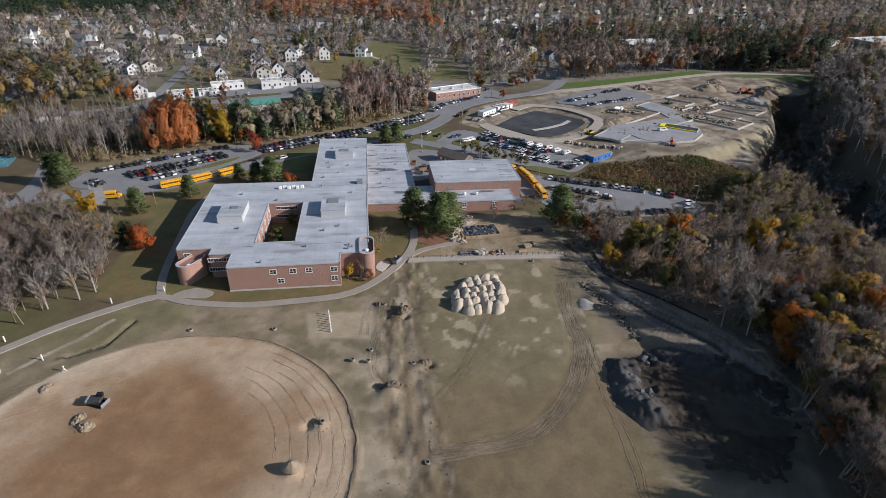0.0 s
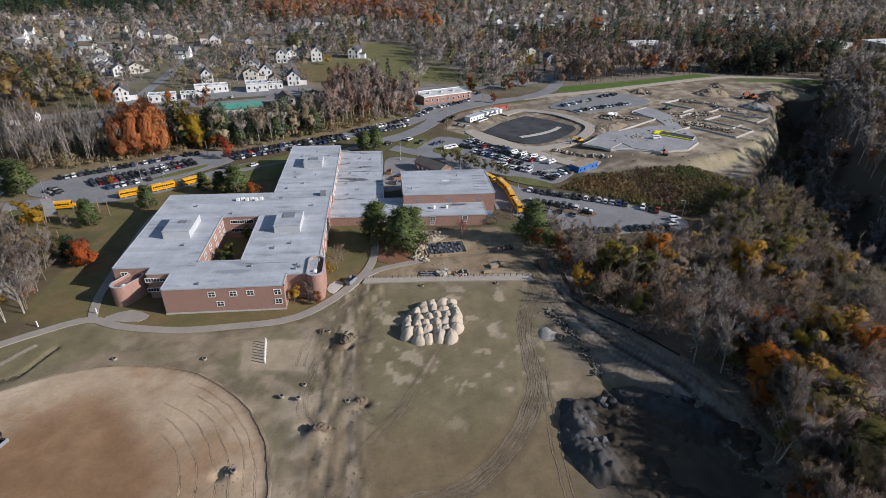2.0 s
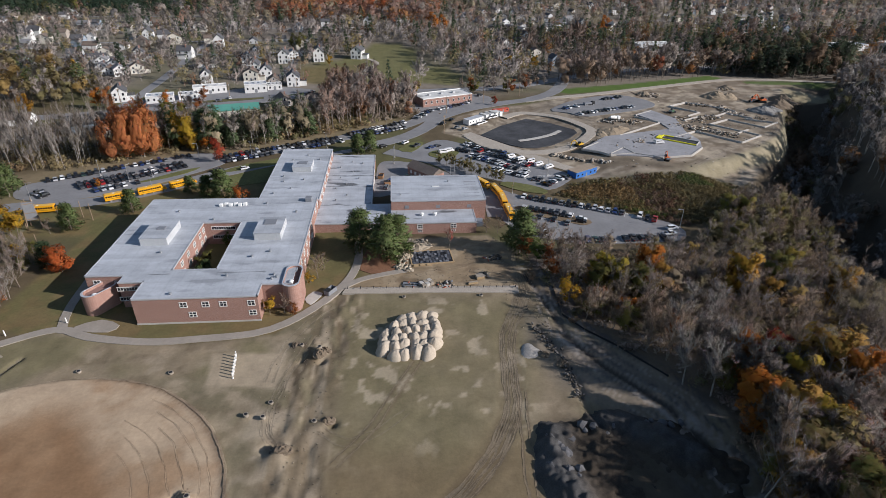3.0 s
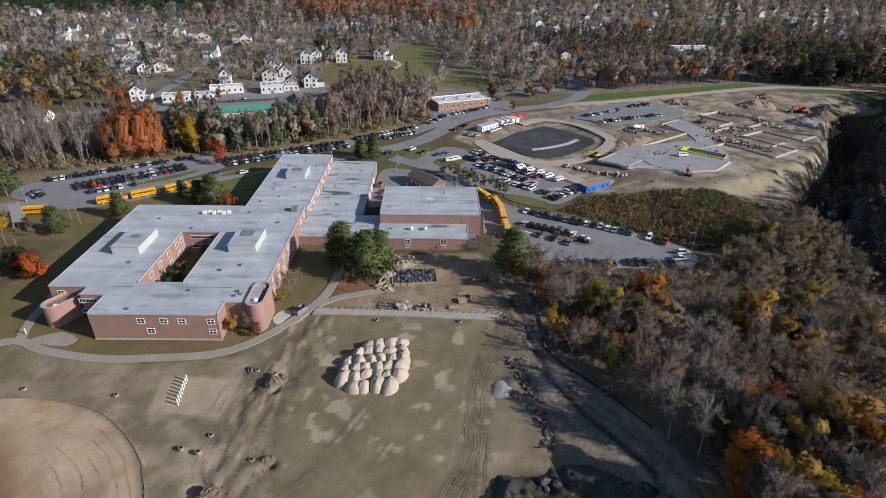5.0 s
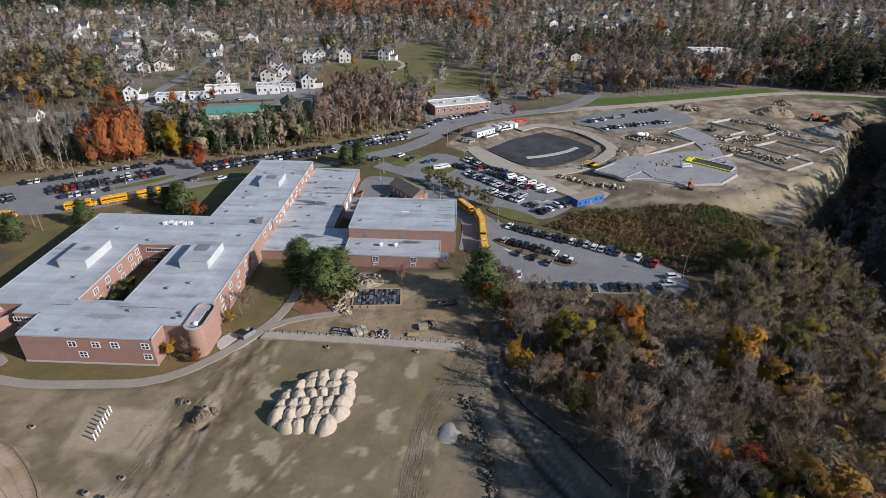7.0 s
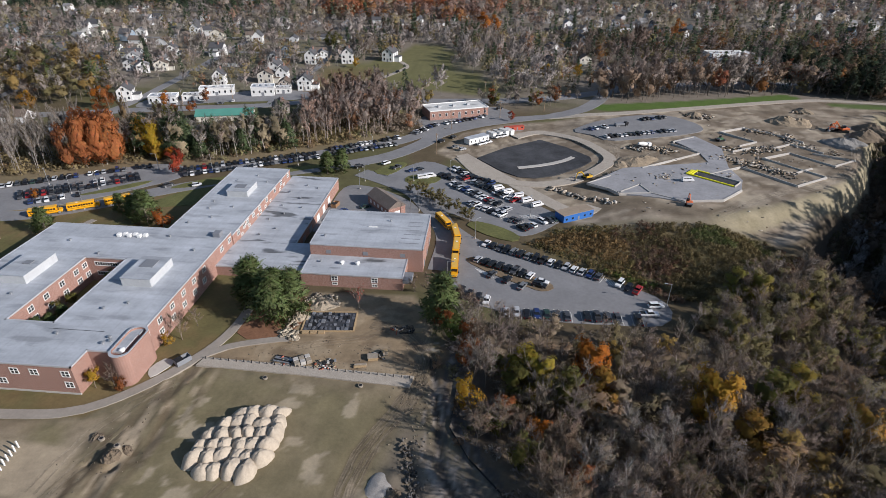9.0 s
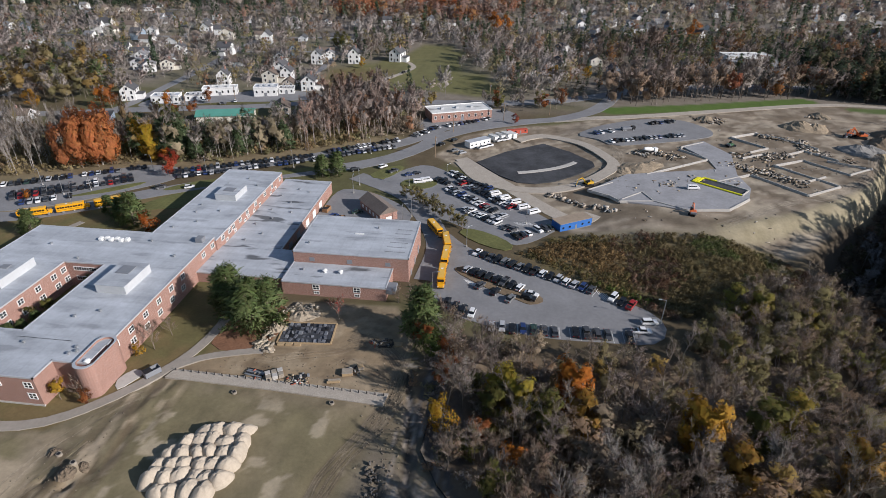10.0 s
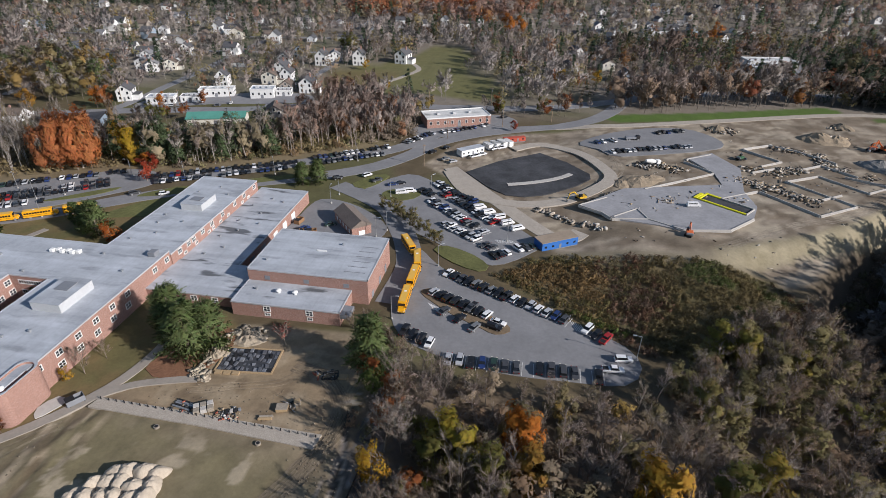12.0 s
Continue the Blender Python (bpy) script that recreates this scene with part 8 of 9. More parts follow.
trailer(77, 351, 42, 14, 4.5, 3.4, WHITE_PAINT, ROOF, "long white site office trailer")
for i, (x, y) in enumerate(((85, 361), (88.5, 363.5), (92, 366.5), (95, 368))):
    trailer(x, y, 130, 6, 2.6, 3.0, WHITE_PAINT, WHITE_ROOF, "small white site trailer in a row")
trailer(98, 375, 25, 12, 2.6, 2.6, RED_STEEL, RED_STEEL, "red steel shipping container", "shipping_container")
bt = trailer(118.5, 263, 32, 15, 5.5, 3.6, BLUE_TARP, mat("tan_roof", (0.30, 0.24, 0.18), 0.8, grain=0.12, blotch=0.15), "blue-sided shed with a tan flat roof", "blue_shed")
for x, y, a in ((80, 346, 40), (83, 349, 40), (89, 359, 40), (92, 361, 40), (174, 301.5, 10)):
    park(x, y, a, "pickup" if x < 100 else "van", 1, "vehicles on the site", 0.3)


def machine(x, y, turn, paint, label, name="excavator", arm=True, s=1.0, arm_turn=20):
    """A tracked digger: two tracks, a turned cab and counterweight, boom, stick and bucket."""
    ob = thing(name, x, y, on(x, y) + 0.05, turn, label, "digger")
    ob.scale = (s,) * 3
    for sd in (-1, 1):
        bm = side_prism(((-1.9, 0.15), (-1.6, 0.0), (1.6, 0.0), (1.9, 0.15), (2.0, 0.5), (1.7, 0.85), (-1.7, 0.85), (-2.0, 0.5)), 0.55)
        bmesh.ops.translate(bm, vec=(0, sd * 1.05, 0), verts=bm.verts)
        part("track", bm, RUBBER, ob)
    up = part("upper_body", boxes((-1.9, 1.3, -1.25, 1.25, 0.95, 1.75), bevel=0.12), paint, ob, m=pose(0, 0, 0, 0, 0, arm_turn))
    part("cab", boxes((0.1, 1.5, 0.3, 1.2, 1.75, 2.75), bevel=0.1), GLASS, up)
    part("counterweight", boxes((-2.3, -1.7, -1.2, 1.2, 1.0, 1.9), bevel=0.15), DARK_PANEL, up)
    if arm:
        bm = bmesh.new()
        rod(bm, (1.0, -0.2, 1.5), (3.2, -0.2, 3.6), 0.26, 0.22, 6)
        rod(bm, (3.2, -0.2, 3.6), (4.9, -0.2, 3.2), 0.22, 0.18, 6)
        rod(bm, (4.9, -0.2, 3.2), (5.6, -0.2, 1.0), 0.18, 0.12, 6)
        part("boom", bm, paint, up)
        part("bucket", boxes((5.1, 5.9, -0.65, 0.25, 0.2, 1.0), bevel=0.15), DARK_PANEL, up)
    else:
        part("blade", boxes((2.2, 2.45, -1.5, 1.5, 0.1, 1.1), bevel=0.05), DARK_PANEL, ob)
    return ob


machine(129.5, 304, 190, MACHINE_YELLOW, "yellow tracked excavator on the haul road", s=1.15)
machine(167, 276, 60, MACHINE_ORANGE, "orange lifting machine by the slab's edge", s=1.0)
machine(288, 390, 170, MACHINE_ORANGE, "orange-red excavator on an earth heap", s=1.5)
machine(210, 364, 20, mat("machine_green", (0.05, 0.12, 0.06), 0.5, grain=0.1), "dark green tracked machine on the site", "tracked_loader", False)
machine(-66, 104.5, -20, mat("machine_dark", (0.05, 0.05, 0.052), 0.5, grain=0.15), "small dark tracked loader on the dirt oval", "tracked_loader", False, 0.95)
machine(283, 392, 30, MACHINE_ORANGE, "orange-red excavator among heaps", s=1.3)


def truck(x, y, turn, cabc, label, drum=False):
    ob = thing("truck", x, y, on(x, y) + 0.15, turn, label, "truck")
    part("chassis", boxes((-3.8, 3.8, -0.9, 0.9, 0.7, 1.0)), BLACK, ob)
    cb = part("cab", boxes((2.0, 4.0, -1.15, 1.15, 0.9, 2.7), bevel=0.15), cabc, ob)
    part("windscreen", boxes((3.95, 4.05, -0.95, 0.95, 1.75, 2.5)), GLASS, cb)
    if drum:
        bm = bmesh.new()
        rod(bm, (-3.4, 0, 2.6), (-0.5, 0, 2.2), 0.7, 1.15, 14)
        rod(bm, (-0.5, 0, 2.2), (1.6, 0, 1.9), 1.15, 0.8, 14)
        part("drum", bm, WHITE_PAINT, ob)
    else:
        part("load_box", boxes((-3.8, 1.8, -1.2, 1.2, 1.0, 2.2), bevel=0.06), DARK_PANEL, ob)
    wheels(ob, (-2.9, -1.7, 3.0), 0.95, 0.5, True)
    return ob


truck(165, 347.5, 20, WHITE_PAINT, "white concrete mixer truck", True)
truck(160.5, 384, 15, BLACK, "dark tipper truck in the car park")

# ---- the field ----
rng = np.random.RandomState(9)
k = 0
for j in range(6):
    cols = (4, 6, 6, 6, 5, 4)[j]
    for i in range(cols):
        x = 30.8 + (i - (cols - 1) / 2) * 2.75 + rng.normal(0, 0.3) + (0.6, 0.3, 0.6, 0.8, 1.5, 2.6)[j]
        y = 132.2 + j * 3.0 + rng.normal(0, 0.25) + 0.12 * (x - 30)
        heap("sand_mound", x, y, rng.uniform(1.9, 2.35), rng.uniform(1.9, 2.9), SAND, "pale sand heap tipped among others", 100 + k, "rows of tipped sand", rng.uniform(1.1, 1.45), rng.uniform(-30, 30) + 70, True, 2.3)
        k += 1
heap("gravel_mound", 63.5, 132, 3.2, 0.8, mat("blue_gravel", (0.33, 0.31, 0.285), 0.95, grain=0.2, size=0.3, bump=0.05), "pale grey gravel heap", 160)
heap("gravel_mound", -97.5, 117.5, 3.6, 1.7, mat("pale_gravel", (0.40, 0.37, 0.33), 0.95, grain=0.2, size=0.4, bump=0.08), "pale gravel heap by the footpath", 161)
heap("earth_mound", -19, 80, 1.9, 1.6, EARTH, "small brown earth heap on the dirt oval", 162)
SPOIL = mat("spoil", (0, 0, 0), 0.95, tint=True, grain=0.3, blotch=0.15, size=0.35, bump=0.1)
rock_rng = np.random.RandomState(14)
for i in range(30):
    a, q = rock_rng.uniform(0, 6.28), rock_rng.uniform(0.2, 1)
    x, y = (63 + 4.5 * q * math.cos(a), 95 + 9 * q * math.sin(a)) if i < 20 else (80 + 14 * q * math.cos(a), 104 + 3 * q * math.sin(a))
    bm = bmesh.new()
    bmesh.ops.create_icosphere(bm, subdivisions=1, radius=rock_rng.uniform(0.5, 1.5))
    for v in bm.verts:
        v.co *= rock_rng.uniform(0.7, 1.25)
        v.co.z *= 0.75
    tagged(part("boulder", bm, ROCK, m=pose(x, y, on(x, y) + 1.0, 0, 0, rock_rng.uniform(0, 360))), "grey angular boulder of blasted rock", "boulder", "blasted boulders")
# jagged rock ridges along the spoil
sgx, sgy = np.meshgrid(np.arange(53, 106, 0.38), np.arange(60, 114, 0.38))
mask = area(sgx, sgy, ROCKS, 3.5)
ridge = 1 - np.abs(fbm(sgx + 4 * fbm(sgx, sgy, 7, 2, 66), sgy, 13, 4, 63) - 0.5) * 4.0
west = step01(8, 1, line_distance(sgx, sgy, [(61, 103), (59, 95), (61, 86)])) + 0.9 * step01(6, 1, line_distance(sgx, sgy, [(75, 106.5), (84, 102), (90, 96)]))
rise = 0.4 + 1.9 * ridge * (0.35 + 0.6 * west) + 1.7 * west * fbm(sgx, sgy, 5, 3, 64) + 0.7 * (fbm(sgx, sgy, 2.2, 3, 65) - 0.5) * (0.4 + west) - 1.4 * step01(9, 3, np.hypot(sgx - 84, sgy - 84)) + 2.2 * (fbm(sgx * 0.8 + 0.5 * sgy, sgy - 0.4 * sgx, 4.2, 4, 68) - 0.5) + 1.0 * (fbm(sgx, sgy, 1.3, 2, 69) - 0.5)
sgz = height(sgx, sgy) + relief(sgx, sgy) - 0.5 + mask * np.maximum(rise, -0.4)
# Tone pales on ridge crests as lit tops; tints also hold tree shade.
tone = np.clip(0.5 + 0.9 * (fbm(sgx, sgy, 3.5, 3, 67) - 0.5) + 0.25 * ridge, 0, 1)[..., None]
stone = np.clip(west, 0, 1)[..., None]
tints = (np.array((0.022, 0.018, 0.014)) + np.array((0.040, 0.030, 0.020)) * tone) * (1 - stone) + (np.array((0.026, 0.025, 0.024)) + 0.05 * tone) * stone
sn = np.arange(sgx.size).reshape(sgx.shape)
sq = np.stack([sn[:-1, :-1], sn[:-1, 1:], sn[1:, 1:], sn[1:, :-1]], -1).reshape(-1, 4)
tagged(new("rock_spoil", tri_mesh("rock_spoil", np.stack([sgx, sgy, sgz], -1).reshape(-1, 3), sq, tints.reshape(-1, 3), SPOIL)), "rough heap of dark blasted rock and soil, darkened for shade", "rock spoil", kind="structure")

bed = tagged(part("retaining_bed", prism([(11, 162.2), (38, 161.4), (66, 159.6), (66.5, 163.6), (38, 164.6), (12, 165.4)], -0.4, 0.35), GRAVEL), "raised pale gravel bed edged with stakes", "gravel bed", kind="structure")
bm_stake = boxes((-0.09, 0.09, -0.09, 0.09, -0.3, 0.75))
stake_me = mesh_of(bm_stake, "stake", BLACK)
for i in range(27):
    t = i / 26
    x, y = 12.5 + 53 * t, 164.8 - 1.6 * t - 0.5 * t * t
    tagged(part("stake", stake_me, None, m=pose(x, y, 0.35)), "short dark stake along a gravel bed", "stake", "stakes along the gravel bed")
post_me = mesh_of(boxes((-0.13, 0.13, -0.13, 0.13, -0.4, 1.9), bevel=0.02), "marker_post", WHITE_PAINT)
for i in range(8):
    tagged(part("marker_post", post_me, None, m=pose(-14.2 + 0.15 * i, 134.2 - 1.15 * i, on(-14, 134 - i))), "white wooden post in a row on sand", "post", "posts on the sand patch")
for x, y in ((-99.5, 131), (-78.5, 147), (-65, 152), (-86, 122)):
    tagged(part("marker_post", post_me, None, m=pose(x, y, on(x, y))), "white wooden post beside the footpath", "post")


DUSTY = mat("dusty_concrete", (0.27, 0.235, 0.19), 0.9, grain=0.2, blotch=0.2, size=0.4)


def manhole(x, y, s=1.0):
    ob = thing("manhole_ring", x, y, on(x, y) - 0.1, 0, "precast concrete manhole ring in dug earth, two standing in for sacks", "manhole", "manhole rings")
    bm = bmesh.new()
    rod(bm, (0, 0, -0.5), (0, 0, 0.6), 0.75 * s, 0.75 * s, 18)
    part("ring", bm, DUSTY, ob)
    bm = bmesh.new()
    rod(bm, (0, 0, 0.6), (0, 0, 0.64), 0.5 * s, 0.5 * s, 16)
    part("cover", bm, BLACK, ob)


# The last two rings stand in for small white sacks.
for x, y in ((2.2, 137.5), (8.6, 110.5), (-7, 113), (-3, 112), (-2.2, 117), (-29, 129), (-52, 131), (7.2, 135.4), (9, 79), (66, 131), (71.5, 128.5), (-13.5, 92), (30, 159.5), (54, 159)):
    manhole(x, y, 0.78)
tripod = thing("survey_tripod", -78.6, 117, on(-78.6, 117), 0, "pale survey tripod on the dirt oval's rim", "tripod")
for a in (0, 120, 240):
    bm = bmesh.new()
    rod(bm, (0.55 * math.cos(radians(a)), 0.55 * math.sin(radians(a)), 0), (0, 0, 1.45), 0.06)
    part("leg", bm, WHITE_PAINT, tripod)
part("head", boxes((-0.18, 0.18, -0.18, 0.18, 1.4, 1.75), bevel=0.04), WHITE_PAINT, tripod)

for i, (x, y, rr_, hh) in enumerate(((3, 102, 1.8, 0.9), (0.8, 103.4, 1.4, 0.7), (7.4, 133, 1.7, 1.0), (8.6, 135.5, 1.4, 0.8), (11.5, 110.5, 1.6, 0.8), (0.6, 138, 1.4, 0.6), (-68, 99.5, 1.8, 0.8), (-65.5, 97, 1.6, 0.9), (-14.6, 92.8, 1.3, 0.7), (-80, 111, 1.5, 0.5), (67, 130, 1.8, 0.8), (70.5, 126, 1.6, 0.8))):
    heap("earth_mound", x, y, rr_, hh, EARTH if x < -10 else DARK_EARTH, "small heap of freshly dug earth", 240 + i, "earth heaps on the field", 1.2, 50 * i, False, rough=0.16)
SOILS = [(0.20, 0.165, 0.12), (0.16, 0.13, 0.095), (0.27, 0.225, 0.165), (0.13, 0.105, 0.078)]
litter("clods", [(9 - 4 * (i % 3) + 0.02 * i, 152 - 1.6 * i) for i in range(52)], 2.4, 200, [(0.26, 0.2, 0.12), (0.2, 0.16, 0.1), (0.16, 0.16, 0.1)], SOILS, "clods of churned earth along a trench line", 37, 0.03, 0.06)
litter("clods_yard", [(20 + 1.1 * i, 170 + 4 * math.sin(i)) for i in range(40)] + [(2, 101), (7, 134), (10, 109), (-66, 98), (-14, 92)] * 3, 1.8, 170, [(0.24, 0.2, 0.12), (0.18, 0.16, 0.1)], SOILS, "clods of loose earth about the yard", 38, 0.03, 0.06)
litter("clods_edge", [(66 + 0.2 * i, 168 - 1.5 * i) for i in range(30)], 2.2, 260, [(0.35, 0.25, 0.18), (0.2, 0.2, 0.15)], SOILS, "clods of loose earth below the wood", 39, 0.03, 0.06)

litter("bank_stones", [(29.6, 181), (29.6, 184), (29.8, 187), (30.4, 190), (31.5, 193), (33.5, 195), (37, 194.5), (31, 176.5), (29, 177.5)], 0.9, 210, [(1.1, 0.8, 0.6), (0.7, 0.6, 0.5), (0.5, 0.4, 0.3)], [(0.38, 0.33, 0.25), (0.30, 0.26, 0.20), (0.22, 0.19, 0.15)], "pale broken stone along an eroded bank", 42, 0.1, 0.5)
litter("yard_scrap", [(33, 165.5), (41, 165.4), (43, 165.2), (45, 165), (56.5, 170), (59, 182), (62.5, 182.5)], 0.9, 80, [(1.6, 0.25, 0.2), (0.7, 0.6, 0.4), (0.9, 0.3, 0.25)], [(0.45, 0.43, 0.40), (0.05, 0.05, 0.05), (0.28, 0.22, 0.15), (0.35, 0.10, 0.06), (0.2, 0.2, 0.2)], "offcuts and fittings strewn about the yard", 43, 0.1, 0.3)

fence = thing("silt_fence", 0, 0, 0, 0, "low black silt fence along a ditch", "silt fence")
FENCE = [(77.5, 163), (76.5, 148), (81, 140), (88, 132), (96.5, 119.5)]
for (xa, ya), (xb, yb) in zip(FENCE[:-1], FENCE[1:]):
    za, zb = on(xa, ya), on(xb, yb)
    ln_ = math.hypot(xb - xa, yb - ya)
    part("fabric", boxes((0, ln_, -0.02, 0.02, -0.5, 0.65)), BLACK, fence, m=pose(xa, ya, (za + zb) / 2, 0, 0, math.degrees(math.atan2(yb - ya, xb - xa))))
for xa, ya in FENCE:
    part("fence_post", boxes((-0.05, 0.05, -0.05, 0.05, -0.5, 0.9)), TIMBER, fence, m=pose(xa, ya, on(xa, ya)))

# the small foundation in the yard
fd = thing("yard_foundation", 40, 183.5, on(40, 183.5) + 0.1, 5, "timber formwork round dark panels and rebar", "foundation")
for x0, x1, y0, y1 in ((-7.4, 7.4, -4.6, -4.2), (-7.4, 7.4, 4.2, 4.6), (-7.4, -7.0, -4.2, 4.2), (7.0, 7.4, -4.2, 4.2)):
    part("form_wall", boxes((x0, x1, y0, y1, -0.5, 0.3)), TIMBER, fd)
part("floor_pan", boxes((-7, 7, -4.2, 4.2, -0.4, 0.15)), mat("dark_liner", (0.05, 0.052, 0.058), 0.5, grain=0.3, size=0.4), fd, "dark plastic liner")
r2 = np.random.RandomState(3)
SLATE = mat("slate_panel", (0.10, 0.105, 0.12), 0.6, grain=0.2, blotch=0.2, size=0.5)
for i in range(60):
    x, y = -6.4 + 1.16 * (i % 12) + r2.normal(0, 0.08), -3.4 + 1.66 * (i // 12) + r2.normal(0, 0.1)
    if r2.rand() < 0.12:
        continue
    bm = boxes((-r2.uniform(0.2, 0.55), r2.uniform(0.2, 0.55), -r2.uniform(0.2, 0.8), r2.uniform(0.2, 0.8), 0, r2.uniform(0.1, 0.5)))
    part("panel_piece", bm, (SLATE, SLATE, BLACK, SLATE, DARK_PANEL)[r2.randint(5)], fd, m=pose(x, y, 0.12, r2.normal(0, 5), r2.normal(0, 5), r2.normal(0, 10)))
for i in range(3):
    part("plank", boxes((-6.8 + i * 2.2, -5.0 + i * 2.2, -5.6, -4.7, -0.3, 0.5), bevel=0.03), TIMBER, fd)
fr = thing("steel_frame_stack", 62, 181.5, on(62, 181.5), 8, "dark steel trench frames stacked on earth", "trench frame")
for i in range(3):
    bm = bmesh.new()
    for a, b in (((-1.8, -1.1), (1.8, -1.1)), ((1.8, -1.1), (1.8, 1.1)), ((1.8, 1.1), (-1.8, 1.1)), ((-1.8, 1.1), (-1.8, -1.1))):
        rod(bm, (*a, 0.15 + 0.22 * i), (*b, 0.15 + 0.22 * i), 0.09, sides=6)
    part("frame", bm, BLACK, fr, m=pose(0.2 * i, 0.1 * i, 0, 0, 0, 7 * i))
part("pallet", boxes((2.4, 4.6, -1, 0.6, 0, 0.5), bevel=0.03), TIMBER, fr)


def stack(name, x, y, turn, items, label):
    ob = thing(name, x, y, on(x, y), turn, label, "building material")
    for nm, spec, m_ in items:
        part(nm, boxes(spec, bevel=0.05), m_, ob)


stack("block_stack", 37.4, 166.2, 30, [("block_pallet", (-2.2 + 1.5 * (i % 3), -0.9 + 1.5 * (i % 3), -1.4 + 1.5 * (i // 3), -0.1 + 1.5 * (i // 3), 0, 1.1), CONCRETE if i % 2 else DUSTY) for i in range(6)], "pale shrink-wrapped block pallets on earth")
stack("pipe_bundle", 32.2, 166.4, -10, [("pipe", (-2.4, 2.4, -1.0 + 0.5 * i, -0.6 + 0.5 * i, 0, 0.4), (STEEL, BLACK, DARK_PANEL, STEEL, BLACK)[i]) for i in range(5)], "bundle of pipes and fittings on earth")
stack("scrap_stack", 44.5, 166.8, 20, [("scrap", (-1.8 + 0.9 * i, -1.2 + 0.9 * i, -0.8 + 0.2 * i, 0.4, 0, 0.7), (BLACK, CONCRETE, BLACK, DARK_PANEL)[i]) for i in range(4)], "dark scrap and concrete pieces")
stack("plywood_stack", 55, 169.3, 12, [("plywood_block", (-1.3, 1.3, -1.0, 1.0, 0, 0.9), TIMBER), ("tarp", (-1.35, 1.35, -1.05, 1.05, 0.9, 0.97), DUSTY)], "stack of plywood sheets under a pale cover")
stack("plank_pile", 52.5, 166.2, 12, [("plank", (-1.8, 1.3, -0.6, -0.1, 0, 0.5), TIMBER), ("plank", (-1.6, 1.5, 0.0, 0.5, 0, 0.6), DUSTY)], "low pile of sawn planks")
stack("crate", 57.8, 171.4, 30, [("crate_box", (-0.7, 0.7, -0.6, 0.6, 0, 1.0), DUSTY), ("lid", (-0.75, 0.75, -0.65, 0.65, 1.0, 1.08), TIMBER)], "small pale crate on bare earth")

# This dumpster stands in for a dark green pickup parked at the junction.
dump = thing("dumpster", 7.4, 163, on(7.4, 163) + 0.2, 55, "dark open steel dumpster on the footpath, standing in for a pickup", "dumpster")
part("container", boxes((-1.9, 1.9, -1.0, 1.0, 0.15, 0.3), (-1.9, 1.9, -1.0, -0.9, 0.3, 1.6), (-1.9, 1.9, 0.9, 1.0, 0.3, 1.6), (-1.9, -1.8, -0.9, 0.9, 0.3, 1.6), (1.8, 1.9, -0.9, 0.9, 0.3, 1.6)), DARK_PANEL, dump)
part("lid", boxes((-1.9, 0.0, -1.0, 1.0, 1.6, 1.66)), BLACK, dump)
for x in (-1.5, 1.5):
    part("skid", boxes((x - 0.1, x + 0.1, -1, 1, 0, 0.15)), BLACK, dump)

# the climbing tower on the west lawn
ct = thing("climbing_tower", -106, 214, on(-106, 214), 25, "tall timber climbing tower with a dark wall", "climbing tower")
for x, y in ((-2, -1.5), (2, -1.5), (-1.4, 1.5), (1.4, 1.5)):
    bm = bmesh.new()
    rod(bm, (x * 1.2, y * 1.2, -0.5), (x * 0.7, y * 0.7, 11), 0.2, 0.15)
    part("pole", bm, POLE_WOOD, ct)
part("wall_panel", boxes((-1.7, 1.7, -1.5, -1.3, 3.5, 10.5)), DARK_PANEL, ct, "dark climbing panel")
part("platform", boxes((-1.8, 1.8, -1.3, 1.6, 8.2, 8.4)), TIMBER, ct)
for z in (4, 6.5, 10):
    bm = bmesh.new()
    rod(bm, (-2, -1.6, z), (2, -1.6, z), 0.12)
    part("brace", bm, POLE_WOOD, ct)
for i, (a, b) in enumerate((((-106, 214), (-118, 210)), ((-118, 210), (-121, 216)))):
    rp = thing("rope_beam", a[0] - 3, a[1], on(a[0], a[1]), 0, "long timber beam on poles of a ropes course", "ropes course")
    bm = bmesh.new()
    rod(bm, (0, 0, 5), (b[0] - a[0] + 3, b[1] - a[1], 5), 0.2, 0.18)
    part("beam", bm, TIMBER, rp)
    for q in (0.05, 0.95):
        bm = bmesh.new()
        rod(bm, ((b[0] - a[0] + 3) * q, (b[1] - a[1]) * q, -0.5), ((b[0] - a[0] + 3) * q, (b[1] - a[1]) * q, 6.5), 0.16)
        part("pole", bm, POLE_WOOD, rp)
for x, y in ((-97, 214), (-93, 222), (-88, 219), (-112, 222), (-99, 196), (-94, 194)):
    bm = bmesh.new()
    rod(bm, (0, 0, -0.5), (0, 0, 7), 0.16, 0.12)
    tagged(part("timber_pole", bm, POLE_WOOD, m=pose(x, y, on(x, y))), "bare timber pole of a ropes course", "pole", "ropes course poles")


# ---- wheel tracks pressed into the soil ----
TRACK = mat("rutted_soil", (0, 0, 0), 0.95, tint=True, grain=0.25, blotch=0.2, size=0.7, bump=0.08)


